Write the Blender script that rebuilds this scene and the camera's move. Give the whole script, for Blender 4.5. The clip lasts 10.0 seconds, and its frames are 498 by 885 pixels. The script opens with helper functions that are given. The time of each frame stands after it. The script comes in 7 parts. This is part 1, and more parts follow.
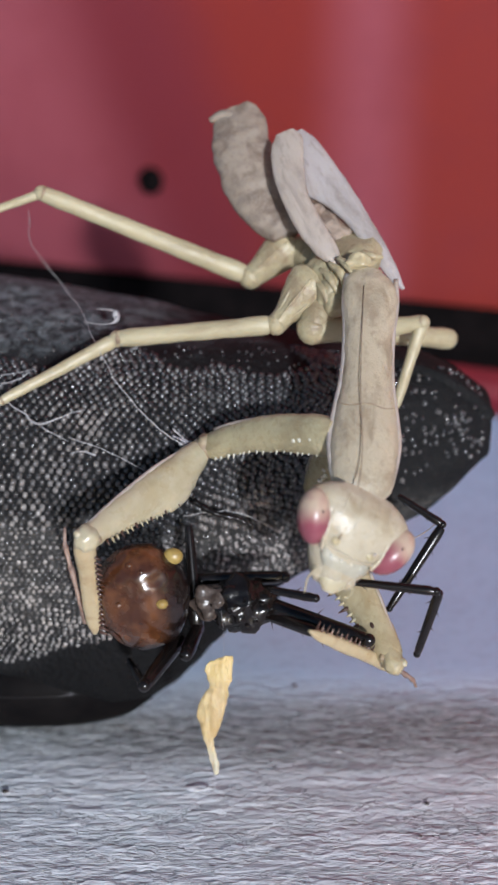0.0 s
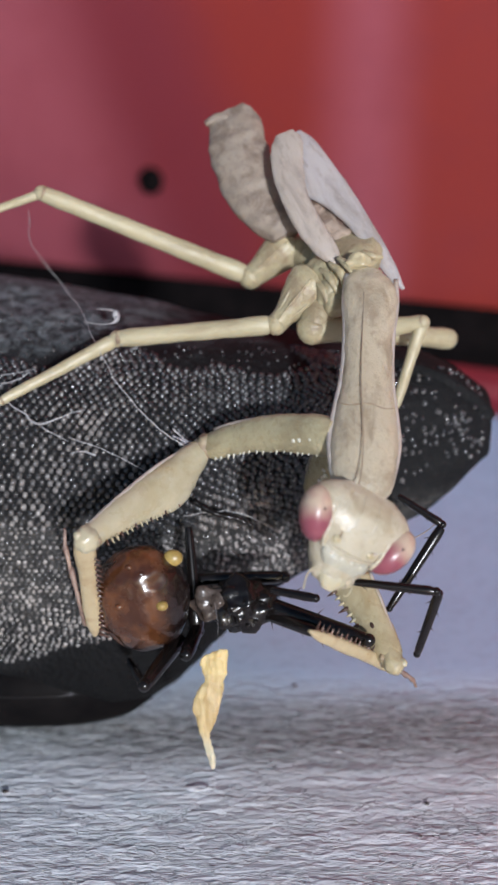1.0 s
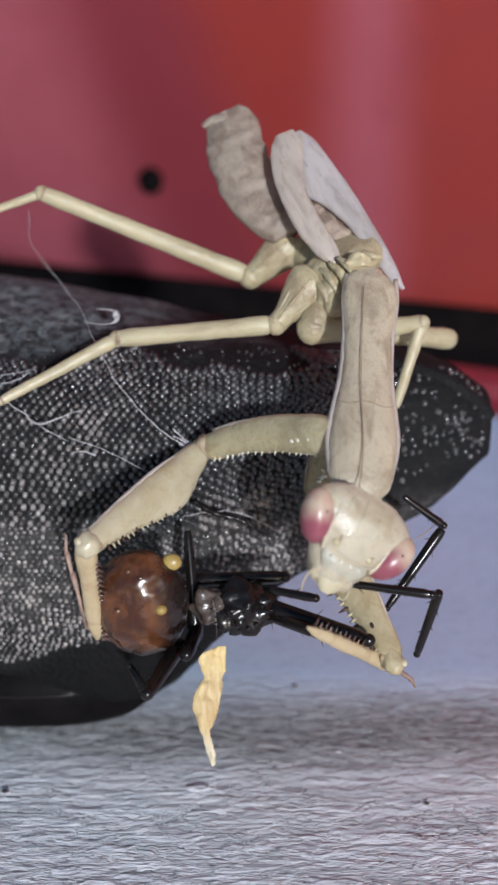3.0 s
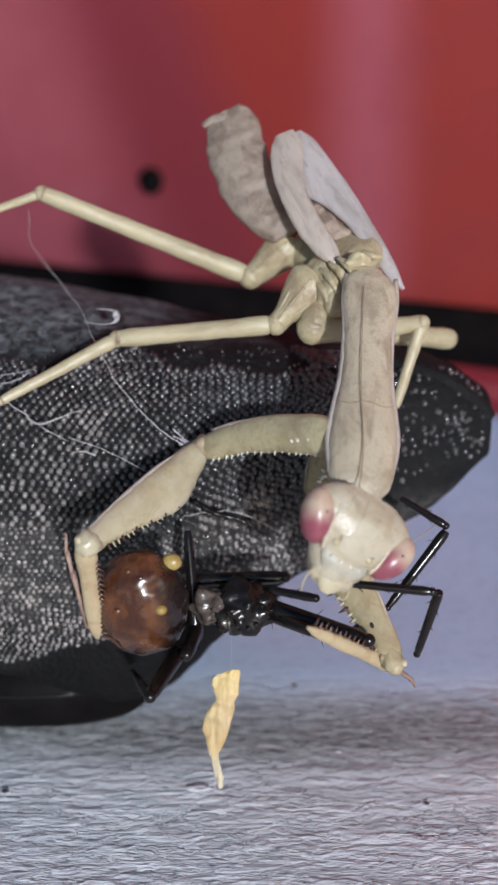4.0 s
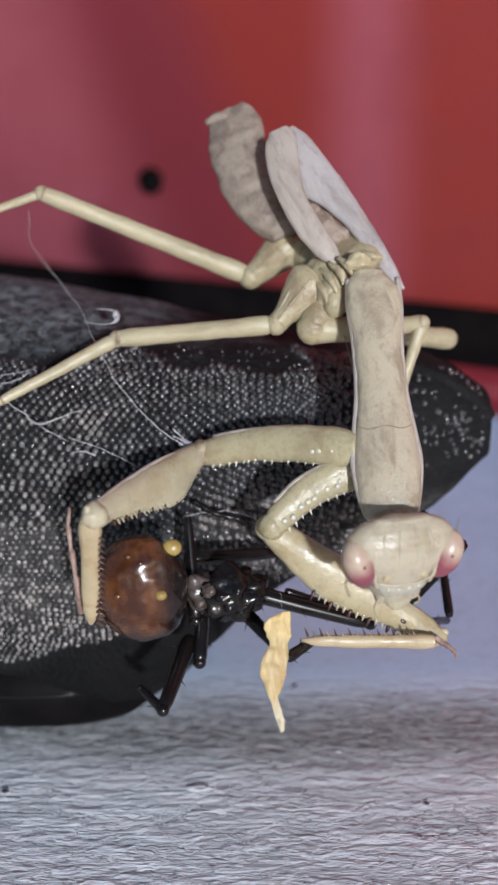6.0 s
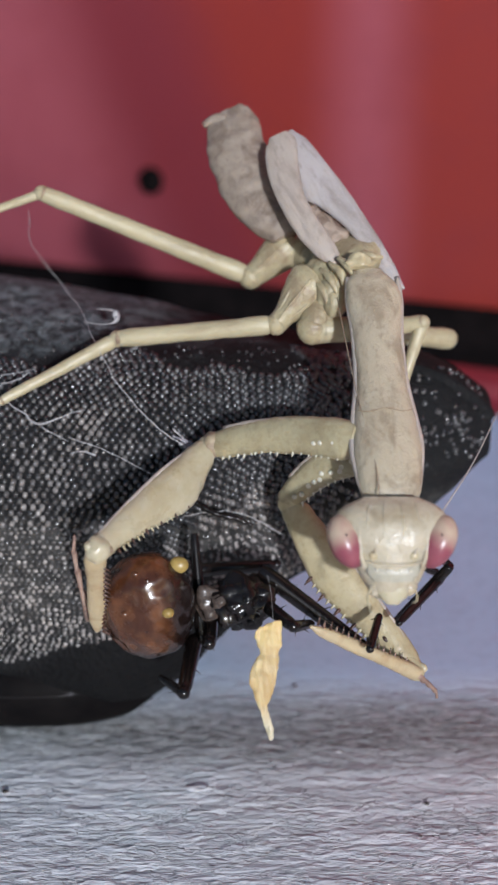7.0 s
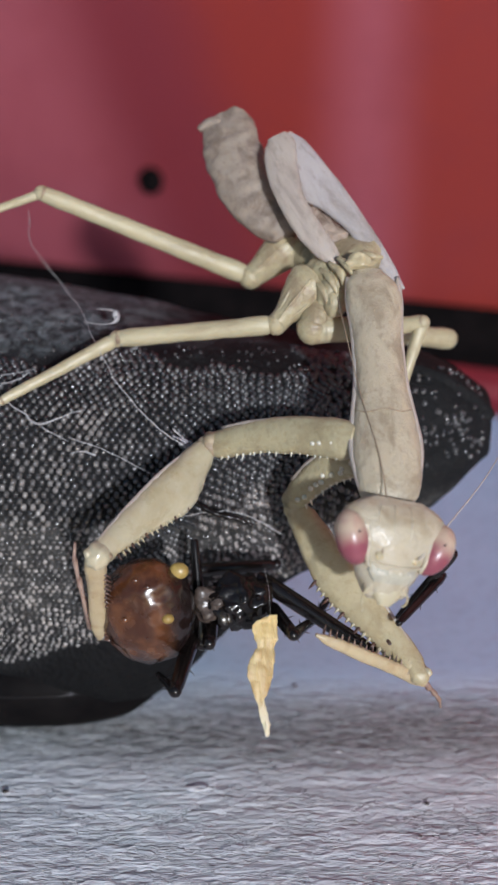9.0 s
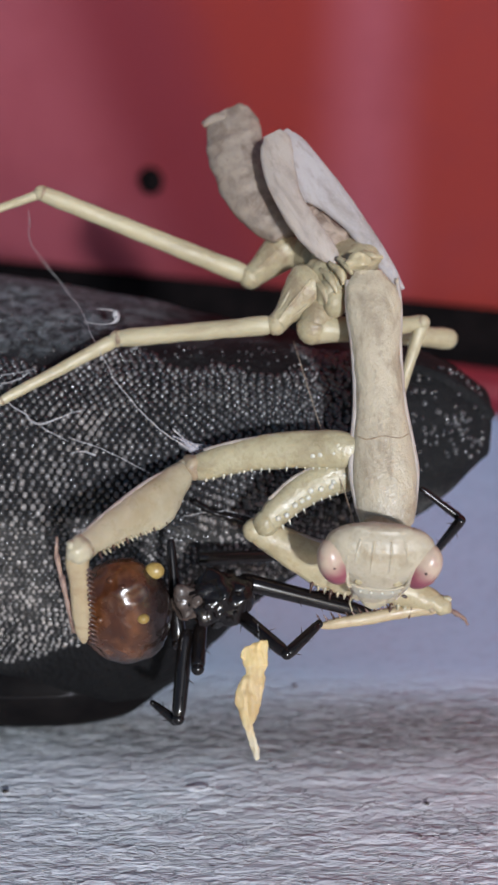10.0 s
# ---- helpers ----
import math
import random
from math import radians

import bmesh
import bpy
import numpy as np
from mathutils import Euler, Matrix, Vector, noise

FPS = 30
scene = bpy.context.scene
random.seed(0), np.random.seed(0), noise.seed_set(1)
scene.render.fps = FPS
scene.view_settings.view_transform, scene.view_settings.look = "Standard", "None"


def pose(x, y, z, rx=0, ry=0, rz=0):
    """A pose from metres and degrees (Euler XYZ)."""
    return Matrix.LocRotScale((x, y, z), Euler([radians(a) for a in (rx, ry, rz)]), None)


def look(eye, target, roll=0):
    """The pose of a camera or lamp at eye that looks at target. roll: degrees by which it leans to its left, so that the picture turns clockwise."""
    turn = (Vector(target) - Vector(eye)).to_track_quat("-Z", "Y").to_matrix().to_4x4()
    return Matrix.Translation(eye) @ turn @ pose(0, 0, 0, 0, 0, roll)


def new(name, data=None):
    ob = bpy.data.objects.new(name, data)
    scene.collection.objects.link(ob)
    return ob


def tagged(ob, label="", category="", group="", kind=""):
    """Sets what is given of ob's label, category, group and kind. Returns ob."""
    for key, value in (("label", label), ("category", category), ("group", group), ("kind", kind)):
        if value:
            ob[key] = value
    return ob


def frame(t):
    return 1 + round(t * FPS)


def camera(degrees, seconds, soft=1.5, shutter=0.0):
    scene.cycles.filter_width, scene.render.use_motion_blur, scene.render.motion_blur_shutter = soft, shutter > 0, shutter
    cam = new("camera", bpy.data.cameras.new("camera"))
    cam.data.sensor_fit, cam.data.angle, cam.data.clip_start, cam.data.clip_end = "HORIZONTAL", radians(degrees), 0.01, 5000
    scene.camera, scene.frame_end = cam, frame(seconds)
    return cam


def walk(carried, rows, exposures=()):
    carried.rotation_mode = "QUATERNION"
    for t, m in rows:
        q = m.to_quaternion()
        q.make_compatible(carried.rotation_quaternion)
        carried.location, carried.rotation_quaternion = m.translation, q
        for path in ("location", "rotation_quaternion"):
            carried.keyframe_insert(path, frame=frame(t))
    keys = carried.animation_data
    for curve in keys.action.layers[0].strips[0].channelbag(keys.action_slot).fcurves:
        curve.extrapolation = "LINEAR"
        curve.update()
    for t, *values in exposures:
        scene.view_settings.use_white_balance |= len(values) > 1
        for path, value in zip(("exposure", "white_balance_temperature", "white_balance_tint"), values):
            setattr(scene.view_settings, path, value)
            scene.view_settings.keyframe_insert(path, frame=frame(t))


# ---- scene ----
cam = camera(24.0, 10.0, soft=2.8)
TILT = 70.0
EYE = (0.0, -0.120, 0.078)
STILL = pose(EYE[0], EYE[1], EYE[2], TILT, 0, 0)
walk(cam, [(0.0, STILL), (10.0, STILL)], exposures=[(0.0, 0.22, 5550, 9), (2.5, 0.23, 5550, 9), (4.0, 0.19, 5550, 9), (4.5, 0.12, 5550, 9), (5.5, 0.18, 5550, 9), (7.5, 0.12, 5550, 9), (10.0, 0.10, 5550, 9)])
cam.data.dof.use_dof = True
cam.data.dof.focus_distance = 0.114
cam.data.dof.aperture_fstop = 34.0

# The animals' space: axes along the tilted stage they cling to, origin in the middle of the group.
STAGE = STILL @ Matrix.Translation((0, 0, -0.125))

# ---- world, and a sun lamp standing in for a phone light ----
SUN_WAY = Vector((0.235, -0.94, 0.225)).normalized()
world = bpy.data.worlds.new("world")
scene.world = world
world.use_nodes = True
wn, wl = world.node_tree.nodes, world.node_tree.links
sky = wn.new("ShaderNodeTexSky")
sky.sky_type = 'NISHITA'
sky.sun_disc = False
sky.sun_elevation = math.asin(SUN_WAY.z)
sky.sun_rotation = math.atan2(SUN_WAY.x, SUN_WAY.y)
wn["Background"].inputs["Strength"].default_value = 0.08
wl.new(sky.outputs[0], wn["Background"].inputs["Color"])
# parallel lamp added in place of the phone LED beside the camera
sun = new("sun", bpy.data.lights.new("sun", 'SUN'))
sun.data.energy = 3.3
sun.data.angle = radians(2.4)
sun.data.color = (1.0, 0.95, 0.90)
sun.matrix_world = look(SUN_WAY * 3.0, (0, 0, 0))


# ---- materials ----
class Mat:
    """A node material with short calls for its noise, ramps and bump."""

    def __init__(self, name, rough=0.5, spec=0.5, metal=0.0):
        self.m = bpy.data.materials.new(name)
        self.m.use_nodes = True
        self.n, self.l = self.m.node_tree.nodes, self.m.node_tree.links
        self.b = self.n["Principled BSDF"]
        self.b.inputs["Roughness"].default_value = rough
        self.b.inputs["Specular IOR Level"].default_value = spec
        self.b.inputs["Metallic"].default_value = metal
        self.co = self.n.new("ShaderNodeTexCoord")

    def mapped(self, scale=(1, 1, 1), space="Object"):
        mp = self.n.new("ShaderNodeMapping")
        mp.inputs["Scale"].default_value = scale
        self.l.new(self.co.outputs[space], mp.inputs["Vector"])
        return mp.outputs[0]

    def noise(self, scale, detail=3.0, rough=0.55, stretch=(1, 1, 1), warp=0.0, space="Object"):
        t = self.n.new("ShaderNodeTexNoise")
        t.inputs["Scale"].default_value = scale
        t.inputs["Detail"].default_value = detail
        t.inputs["Roughness"].default_value = rough
        t.inputs["Distortion"].default_value = warp
        self.l.new(self.mapped(stretch, space), t.inputs["Vector"])
        return t.outputs["Fac"]

    def axis(self, which, space="Object"):
        s = self.n.new("ShaderNodeSeparateXYZ")
        self.l.new(self.co.outputs[space], s.inputs[0])
        return s.outputs[which]

    def span(self, fac, lo, hi, a=0.0, b=1.0):
        r = self.n.new("ShaderNodeMapRange")
        r.interpolation_type = 'SMOOTHSTEP'
        for k, v in zip(("From Min", "From Max", "To Min", "To Max"), (lo, hi, a, b)):
            r.inputs[k].default_value = v
        self.l.new(fac, r.inputs["Value"])
        return r.outputs[0]

    def sums(self, op, a, b):
        x = self.n.new("ShaderNodeMath")
        x.operation = op
        for i, v in enumerate((a, b)):
            if isinstance(v, (int, float)):
                x.inputs[i].default_value = v
            else:
                self.l.new(v, x.inputs[i])
        return x.outputs[0]

    def mix(self, fac, a, b):
        x = self.n.new("ShaderNodeMix")
        x.data_type = 'RGBA'
        self.l.new(fac, x.inputs["Factor"])
        for k, v in (("A", a), ("B", b)):
            s = [i for i in x.inputs if i.name == k and i.type == 'RGBA'][0]
            if isinstance(v, tuple):
                s.default_value = (*v, 1)
            else:
                self.l.new(v, s)
        return [o for o in x.outputs if o.type == 'RGBA'][0]

    def color(self, c):
        if isinstance(c, tuple):
            self.b.inputs["Base Color"].default_value = (*c, 1)
        else:
            self.l.new(c, self.b.inputs["Base Color"])
        return self

    def rough(self, r):
        self.l.new(r, self.b.inputs["Roughness"])
        return self

    def bump(self, h, strength, dist):
        t = self.n.new("ShaderNodeBump")
        t.inputs["Strength"].default_value = strength
        t.inputs["Distance"].default_value = dist
        self.l.new(h, t.inputs["Height"])
        self.l.new(t.outputs[0], self.b.inputs["Normal"])
        return self


def chitin(name, light, dark, rough=0.38, scale=260.0, mottle=(0.42, 0.7), relief=0.4, speck=0.35, stretch=(1, 1, 1)):
    m = Mat(name, rough, 0.45)
    light, dark = tuple(c * 0.875 for c in light), tuple(c * 0.85 for c in dark)
    big = m.noise(scale, 5.0, 0.62, stretch, 0.6)
    mid = m.noise(scale * 3.2, 4.0, 0.6, stretch)
    fine = m.noise(scale * 9, 2.0)
    pale = tuple(min(0.9, c * 1.18) for c in light)
    c = m.mix(m.span(big, mottle[0], mottle[1]), light, dark)
    c = m.mix(m.span(mid, 0.52, 0.72, 0.0, speck), c, dark)
    c = m.mix(m.span(fine, 0.56, 0.74, 0.0, speck * 0.6), c, pale)
    m.color(c).bump(m.sums('ADD', m.sums('MULTIPLY', mid, 0.7), m.sums('MULTIPLY', fine, 0.3)), relief, 0.00025)
    m.rough(m.span(mid, 0.3, 0.7, rough - 0.1, rough + 0.18))
    m.b.inputs["Subsurface Weight"].default_value = 0.2
    m.b.inputs["Subsurface Radius"].default_value = (1.0, 0.75, 0.45)
    m.b.inputs["Subsurface Scale"].default_value = 0.0006
    return m.m


M_BODY = chitin("chitin_cream_grey", (0.515, 0.44, 0.315), (0.345, 0.28, 0.19), 0.36, 430.0, (0.43, 0.72), 0.9, 0.65, (1, 0.6, 1))
M_WING = chitin("wing_pad_pale", (0.42, 0.355, 0.30), (0.27, 0.22, 0.185), 0.5, 480.0, (0.42, 0.74), 0.8, 0.6, (1, 0.3, 1))
M_LILAC = chitin("wing_pad_lilac", (0.44, 0.395, 0.38), (0.29, 0.245, 0.22), 0.5, 480.0, (0.42, 0.74), 0.8, 0.6, (1, 0.3, 1))
M_ABDOMEN = chitin("abdomen_grey_brown", (0.31, 0.25, 0.195), (0.19, 0.14, 0.105), 0.6, 500.0, (0.42, 0.7), 0.5, 0.5)
M_LEG = chitin("chitin_pale_green", (0.48, 0.415, 0.26), (0.36, 0.295, 0.175), 0.38, 600.0, (0.44, 0.75), 0.3, 0.35, (1, 0.3, 1))
M_HIP = chitin("chitin_dull_green", (0.45, 0.38, 0.23), (0.32, 0.24, 0.145), 0.32, 420.0, (0.44, 0.72), 0.8, 0.4)
M_ARM = chitin("chitin_cream", (0.51, 0.45, 0.305), (0.39, 0.32, 0.18), 0.30, 200.0, (0.40, 0.72), 0.3, 0.35, (1, 0.6, 1))
M_STRAW = chitin("chitin_straw", (0.485, 0.41, 0.25), (0.38, 0.30, 0.165), 0.33, 340.0, (0.42, 0.72), 0.4, 0.3)
M_COXA = chitin("chitin_olive_cream", (0.445, 0.385, 0.235), (0.30, 0.24, 0.135), 0.32, 320.0, (0.42, 0.74), 0.6, 0.45)
M_CLAW = chitin("chitin_peach", (0.50, 0.40, 0.24), (0.40, 0.29, 0.16), 0.36, 260.0, (0.42, 0.7), 0.3, 0.3)
M_FACE = chitin("chitin_ivory", (0.51, 0.445, 0.325), (0.38, 0.31, 0.20), 0.33, 300.0, (0.44, 0.74), 0.7, 0.3)
M_PLATE = chitin("chitin_pale_grey", (0.47, 0.435, 0.34), (0.38, 0.355, 0.28), 0.3, 300.0)
M_SPINE = chitin("spine_white", (0.70, 0.66, 0.54), (0.55, 0.50, 0.38), 0.3)
M_DARKSPINE = chitin("spine_dark", (0.10, 0.05, 0.035), (0.05, 0.03, 0.02), 0.3)
M_ANTENNA = chitin("antenna_brown", (0.31, 0.235, 0.165), (0.21, 0.15, 0.10), 0.45)
M_FEELER = chitin("antenna_pale", (0.55, 0.50, 0.44), (0.45, 0.40, 0.34), 0.4)
M_JOINT = chitin("joint_brown", (0.38, 0.30, 0.19), (0.25, 0.17, 0.11), 0.45, 700.0)
M_RIM = chitin("rim_lilac_white", (0.52, 0.455, 0.40), (0.43, 0.365, 0.31), 0.4, 500.0)
M_TARSUS = chitin("tarsus_pink_brown", (0.38, 0.26, 0.20), (0.16, 0.09, 0.07), 0.45, 700.0)


def membrane_material():
    m = Mat("folded_membrane", 0.5, 0.4)
    vein = m.noise(650.0, 5.0, 0.65, (1, 0.35, 1), 0.8)
    big = m.noise(300.0, 3.0)
    c = m.mix(m.span(vein, 0.36, 0.6), (0.10, 0.055, 0.035), (0.33, 0.255, 0.20))
    c = m.mix(m.span(big, 0.45, 0.7, 0.0, 0.6), c, (0.36, 0.27, 0.20))
    return m.color(c).bump(vein, 1.0, 0.0006).m


def eye_material():
    m = Mat("eye_rose_and_ivory", 0.3, 0.42)
    band = m.sums('ADD', m.axis(1), m.sums('MULTIPLY', m.noise(420.0, 2.0), 0.0016))
    c = m.mix(m.span(band, 0.0001, 0.0022), (0.225, 0.062, 0.082), (0.46, 0.355, 0.26))
    c = m.mix(m.span(m.noise(900.0, 3.0), 0.45, 0.75, 0.0, 0.3), c, (0.36, 0.15, 0.15))
    return m.color(c).bump(m.noise(9000.0, 1.0), 0.06, 0.00005).m


def spider_skin():
    m = Mat("glossy_brown_abdomen", 0.12, 0.6)
    veins = m.noise(300.0, 4.0, 0.6, (1, 0.7, 1), 0.25)
    big = m.noise(150.0, 2.0)
    c = m.mix(m.span(veins, 0.35, 0.66), (0.046, 0.015, 0.006), (0.135, 0.052, 0.018))
    side = m.sums('ADD', m.axis(0), m.sums('MULTIPLY', big, 0.002))
    c = m.mix(m.span(side, 0.0020, 0.0046), c, (0.012, 0.007, 0.006))
    low = m.sums('ADD', m.axis(1), m.sums('MULTIPLY', big, 0.0015))
    c = m.mix(m.span(low, -0.0046, -0.0028), (0.014, 0.008, 0.007), c)
    m.color(c).bump(m.sums('ADD', m.noise(300.0, 3.0), m.sums('MULTIPLY', veins, 0.5)), 0.18, 0.0005)
    return m.rough(m.span(m.noise(700.0, 3.0), 0.35, 0.7, 0.14, 0.32)).m


def shiny_black(name, rough=0.2, base=(0.004, 0.0035, 0.0035)):
    m = Mat(name, rough, 0.42)
    n = m.noise(800.0, 3.0)
    m.color(m.mix(n, base, (0.010, 0.007, 0.006))).bump(n, 0.12, 0.0001)
    return m.m


def plain(name, a, b, scale, rough=0.5, strength=0.3, dist=0.0002, stretch=(1, 1, 1), spec=0.45):
    m = Mat(name, rough, spec)
    n = m.noise(scale, 4.0, 0.6, stretch)
    k = m.noise(scale * 5, 2.0, 0.5, stretch)
    m.color(m.mix(m.span(m.sums('ADD', m.sums('MULTIPLY', n, 0.7), m.sums('MULTIPLY', k, 0.3)), 0.35, 0.65), a, b))
    m.bump(n, strength, dist)
    return m.m


M_EYE = eye_material()
M_MEMBRANE = membrane_material()
M_PUPIL = plain("pupil_dark", (0.02, 0.01, 0.01), (0.05, 0.02, 0.02), 900.0, 0.3)
M_SPIDER = spider_skin()
M_BLACK = shiny_black("glossy_black_leg")
M_CARAPACE = shiny_black("glossy_black_carapace", 0.2)
M_WET = shiny_black("wet_black", 0.06)
M_WAIST = plain("waist_grey_brown", (0.035, 0.025, 0.02), (0.11, 0.085, 0.07), 500.0, 0.25)
M_YELLOW = plain("wax_yellow_wart", (0.36, 0.26, 0.075), (0.25, 0.165, 0.045), 500.0, 0.35)


def husk_material():
    m = Mat("dry_husk_straw", 0.5, 0.4)
    fibre = m.noise(900.0, 4.0, 0.6, (1, 0.22, 1), 0.3)
    spot = m.noise(420.0, 3.0)
    c = m.mix(m.span(fibre, 0.38, 0.64), (0.56, 0.43, 0.215), (0.43, 0.30, 0.13))
    c = m.mix(m.span(spot, 0.55, 0.72, 0.0, 0.5), c, (0.66, 0.55, 0.36))
    # the hanging tail is bleached, the head waxy yellow
    c = m.mix(m.span(m.axis(1), 0.0012, 0.0040, 0.8, 0.0), c, (0.60, 0.54, 0.40))
    c = m.mix(m.span(m.axis(1), 0.0085, 0.0092, 0.0, 0.5), c, (0.62, 0.46, 0.18))
    m.b.inputs["Subsurface Weight"].default_value = 0.25
    m.b.inputs["Subsurface Radius"].default_value = (1.0, 0.7, 0.35)
    m.b.inputs["Subsurface Scale"].default_value = 0.0005
    return m.color(c).bump(m.sums('ADD', fibre, m.sums('MULTIPLY', spot, 0.6)), 0.8, 0.0004).m


def film_material():
    m = Mat("silk_film", 0.45, 0.4)
    m.color(m.mix(m.noise(1500.0, 3.0), (0.30, 0.28, 0.31), (0.46, 0.43, 0.45)))
    m.l.new(m.span(m.noise(2200.0, 3.0, 0.6, (1, 0.2, 1)), 0.3, 0.7, 0.25, 0.75), m.b.inputs["Alpha"])
    return m.m


M_FLAKE = husk_material()
M_FILM = film_material()
M_SILK = plain("silk_white", (0.28, 0.27, 0.27), (0.42, 0.40, 0.40), 900.0, 0.4)


def cloth_material():
    m = Mat("black_cloth", 0.78, 0.18)
    dust = m.noise(60.0, 5.0, 0.65)
    fine = m.noise(1400.0, 3.0, 0.6)
    crease = m.noise(160.0, 4.0, 0.6, (0.5, 1, 1), 0.8)
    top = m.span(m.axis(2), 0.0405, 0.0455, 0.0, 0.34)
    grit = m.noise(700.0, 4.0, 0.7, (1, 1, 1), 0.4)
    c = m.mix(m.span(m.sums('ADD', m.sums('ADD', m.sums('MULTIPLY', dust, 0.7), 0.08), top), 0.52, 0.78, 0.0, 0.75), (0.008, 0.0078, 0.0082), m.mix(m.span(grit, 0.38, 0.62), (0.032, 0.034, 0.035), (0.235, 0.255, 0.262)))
    c = m.mix(m.sums('MULTIPLY', m.span(fine, 0.60, 0.75, 0.0, 0.2), m.span(m.axis(2), 0.013, 0.022)), c, (0.10, 0.095, 0.09))
    belly = m.sums('MULTIPLY', m.span(m.axis(2), 0.013, 0.020), m.span(m.axis(2), 0.026, 0.029, 1.0, 0.0))
    c = m.mix(m.sums('MULTIPLY', belly, m.span(grit, 0.3, 0.7, 0.1, 0.8)), c, (0.070, 0.066, 0.060))
    # the moulded foxing along the foot is plain black rubber
    foot = m.sums('MAXIMUM', m.span(m.sums('SUBTRACT', m.axis(2), m.sums('MULTIPLY', m.axis(0), 0.5)), 0.0208, 0.0238), m.span(m.axis(2), 0.0170, 0.0200))
    c = m.mix(foot, (0.0035, 0.0033, 0.0036), c)
    return m.color(c).bump(m.sums('ADD', m.sums('ADD', crease, m.sums('MULTIPLY', grit, 0.6)), m.sums('MULTIPLY', fine, 0.35)), 0.85, 0.0007).m


def weave_material():
    m = Mat("black_mesh_thread", 0.35, 1.0)
    dust = m.noise(42.0, 3.0, 0.6)
    gm = m.n.new("ShaderNodeNewGeometry")
    isl = gm.outputs["Random Per Island"]
    k = m.noise(5000.0, 2.0)
    c = m.mix(m.span(isl, 0.1, 1.0), (0.021, 0.020, 0.021), (0.054, 0.052, 0.051))
    grime = m.sums('ADD', dust, m.span(m.axis(2), 0.021, 0.029, 0.32, 0.0))
    grime = m.sums('ADD', grime, m.span(m.axis(2), 0.010, 0.016, -0.15, 0.0))
    across = m.sums('MULTIPLY', m.span(m.axis(0), -0.008, -0.004), m.span(m.axis(0), 0.001, 0.005, 1.0, 0.0))
    scuff = m.sums('MULTIPLY', across, m.span(m.axis(2), 0.030, 0.034, 0.22, 0.0))
    grime = m.sums('ADD', grime, scuff)
    c = m.mix(m.span(grime, 0.50, 0.74, 0.0, 0.85), c, m.mix(m.span(isl, 0.3, 1.0), (0.052, 0.046, 0.042), (0.36, 0.32, 0.29)))
    c = m.mix(m.span(k, 0.5, 0.8, 0.0, 0.5), c, (0.02, 0.02, 0.02))
    m.color(c).bump(k, 0.5, 0.0001)
    return m.rough(m.span(isl, 0.0, 1.0, 0.2, 0.36)).m


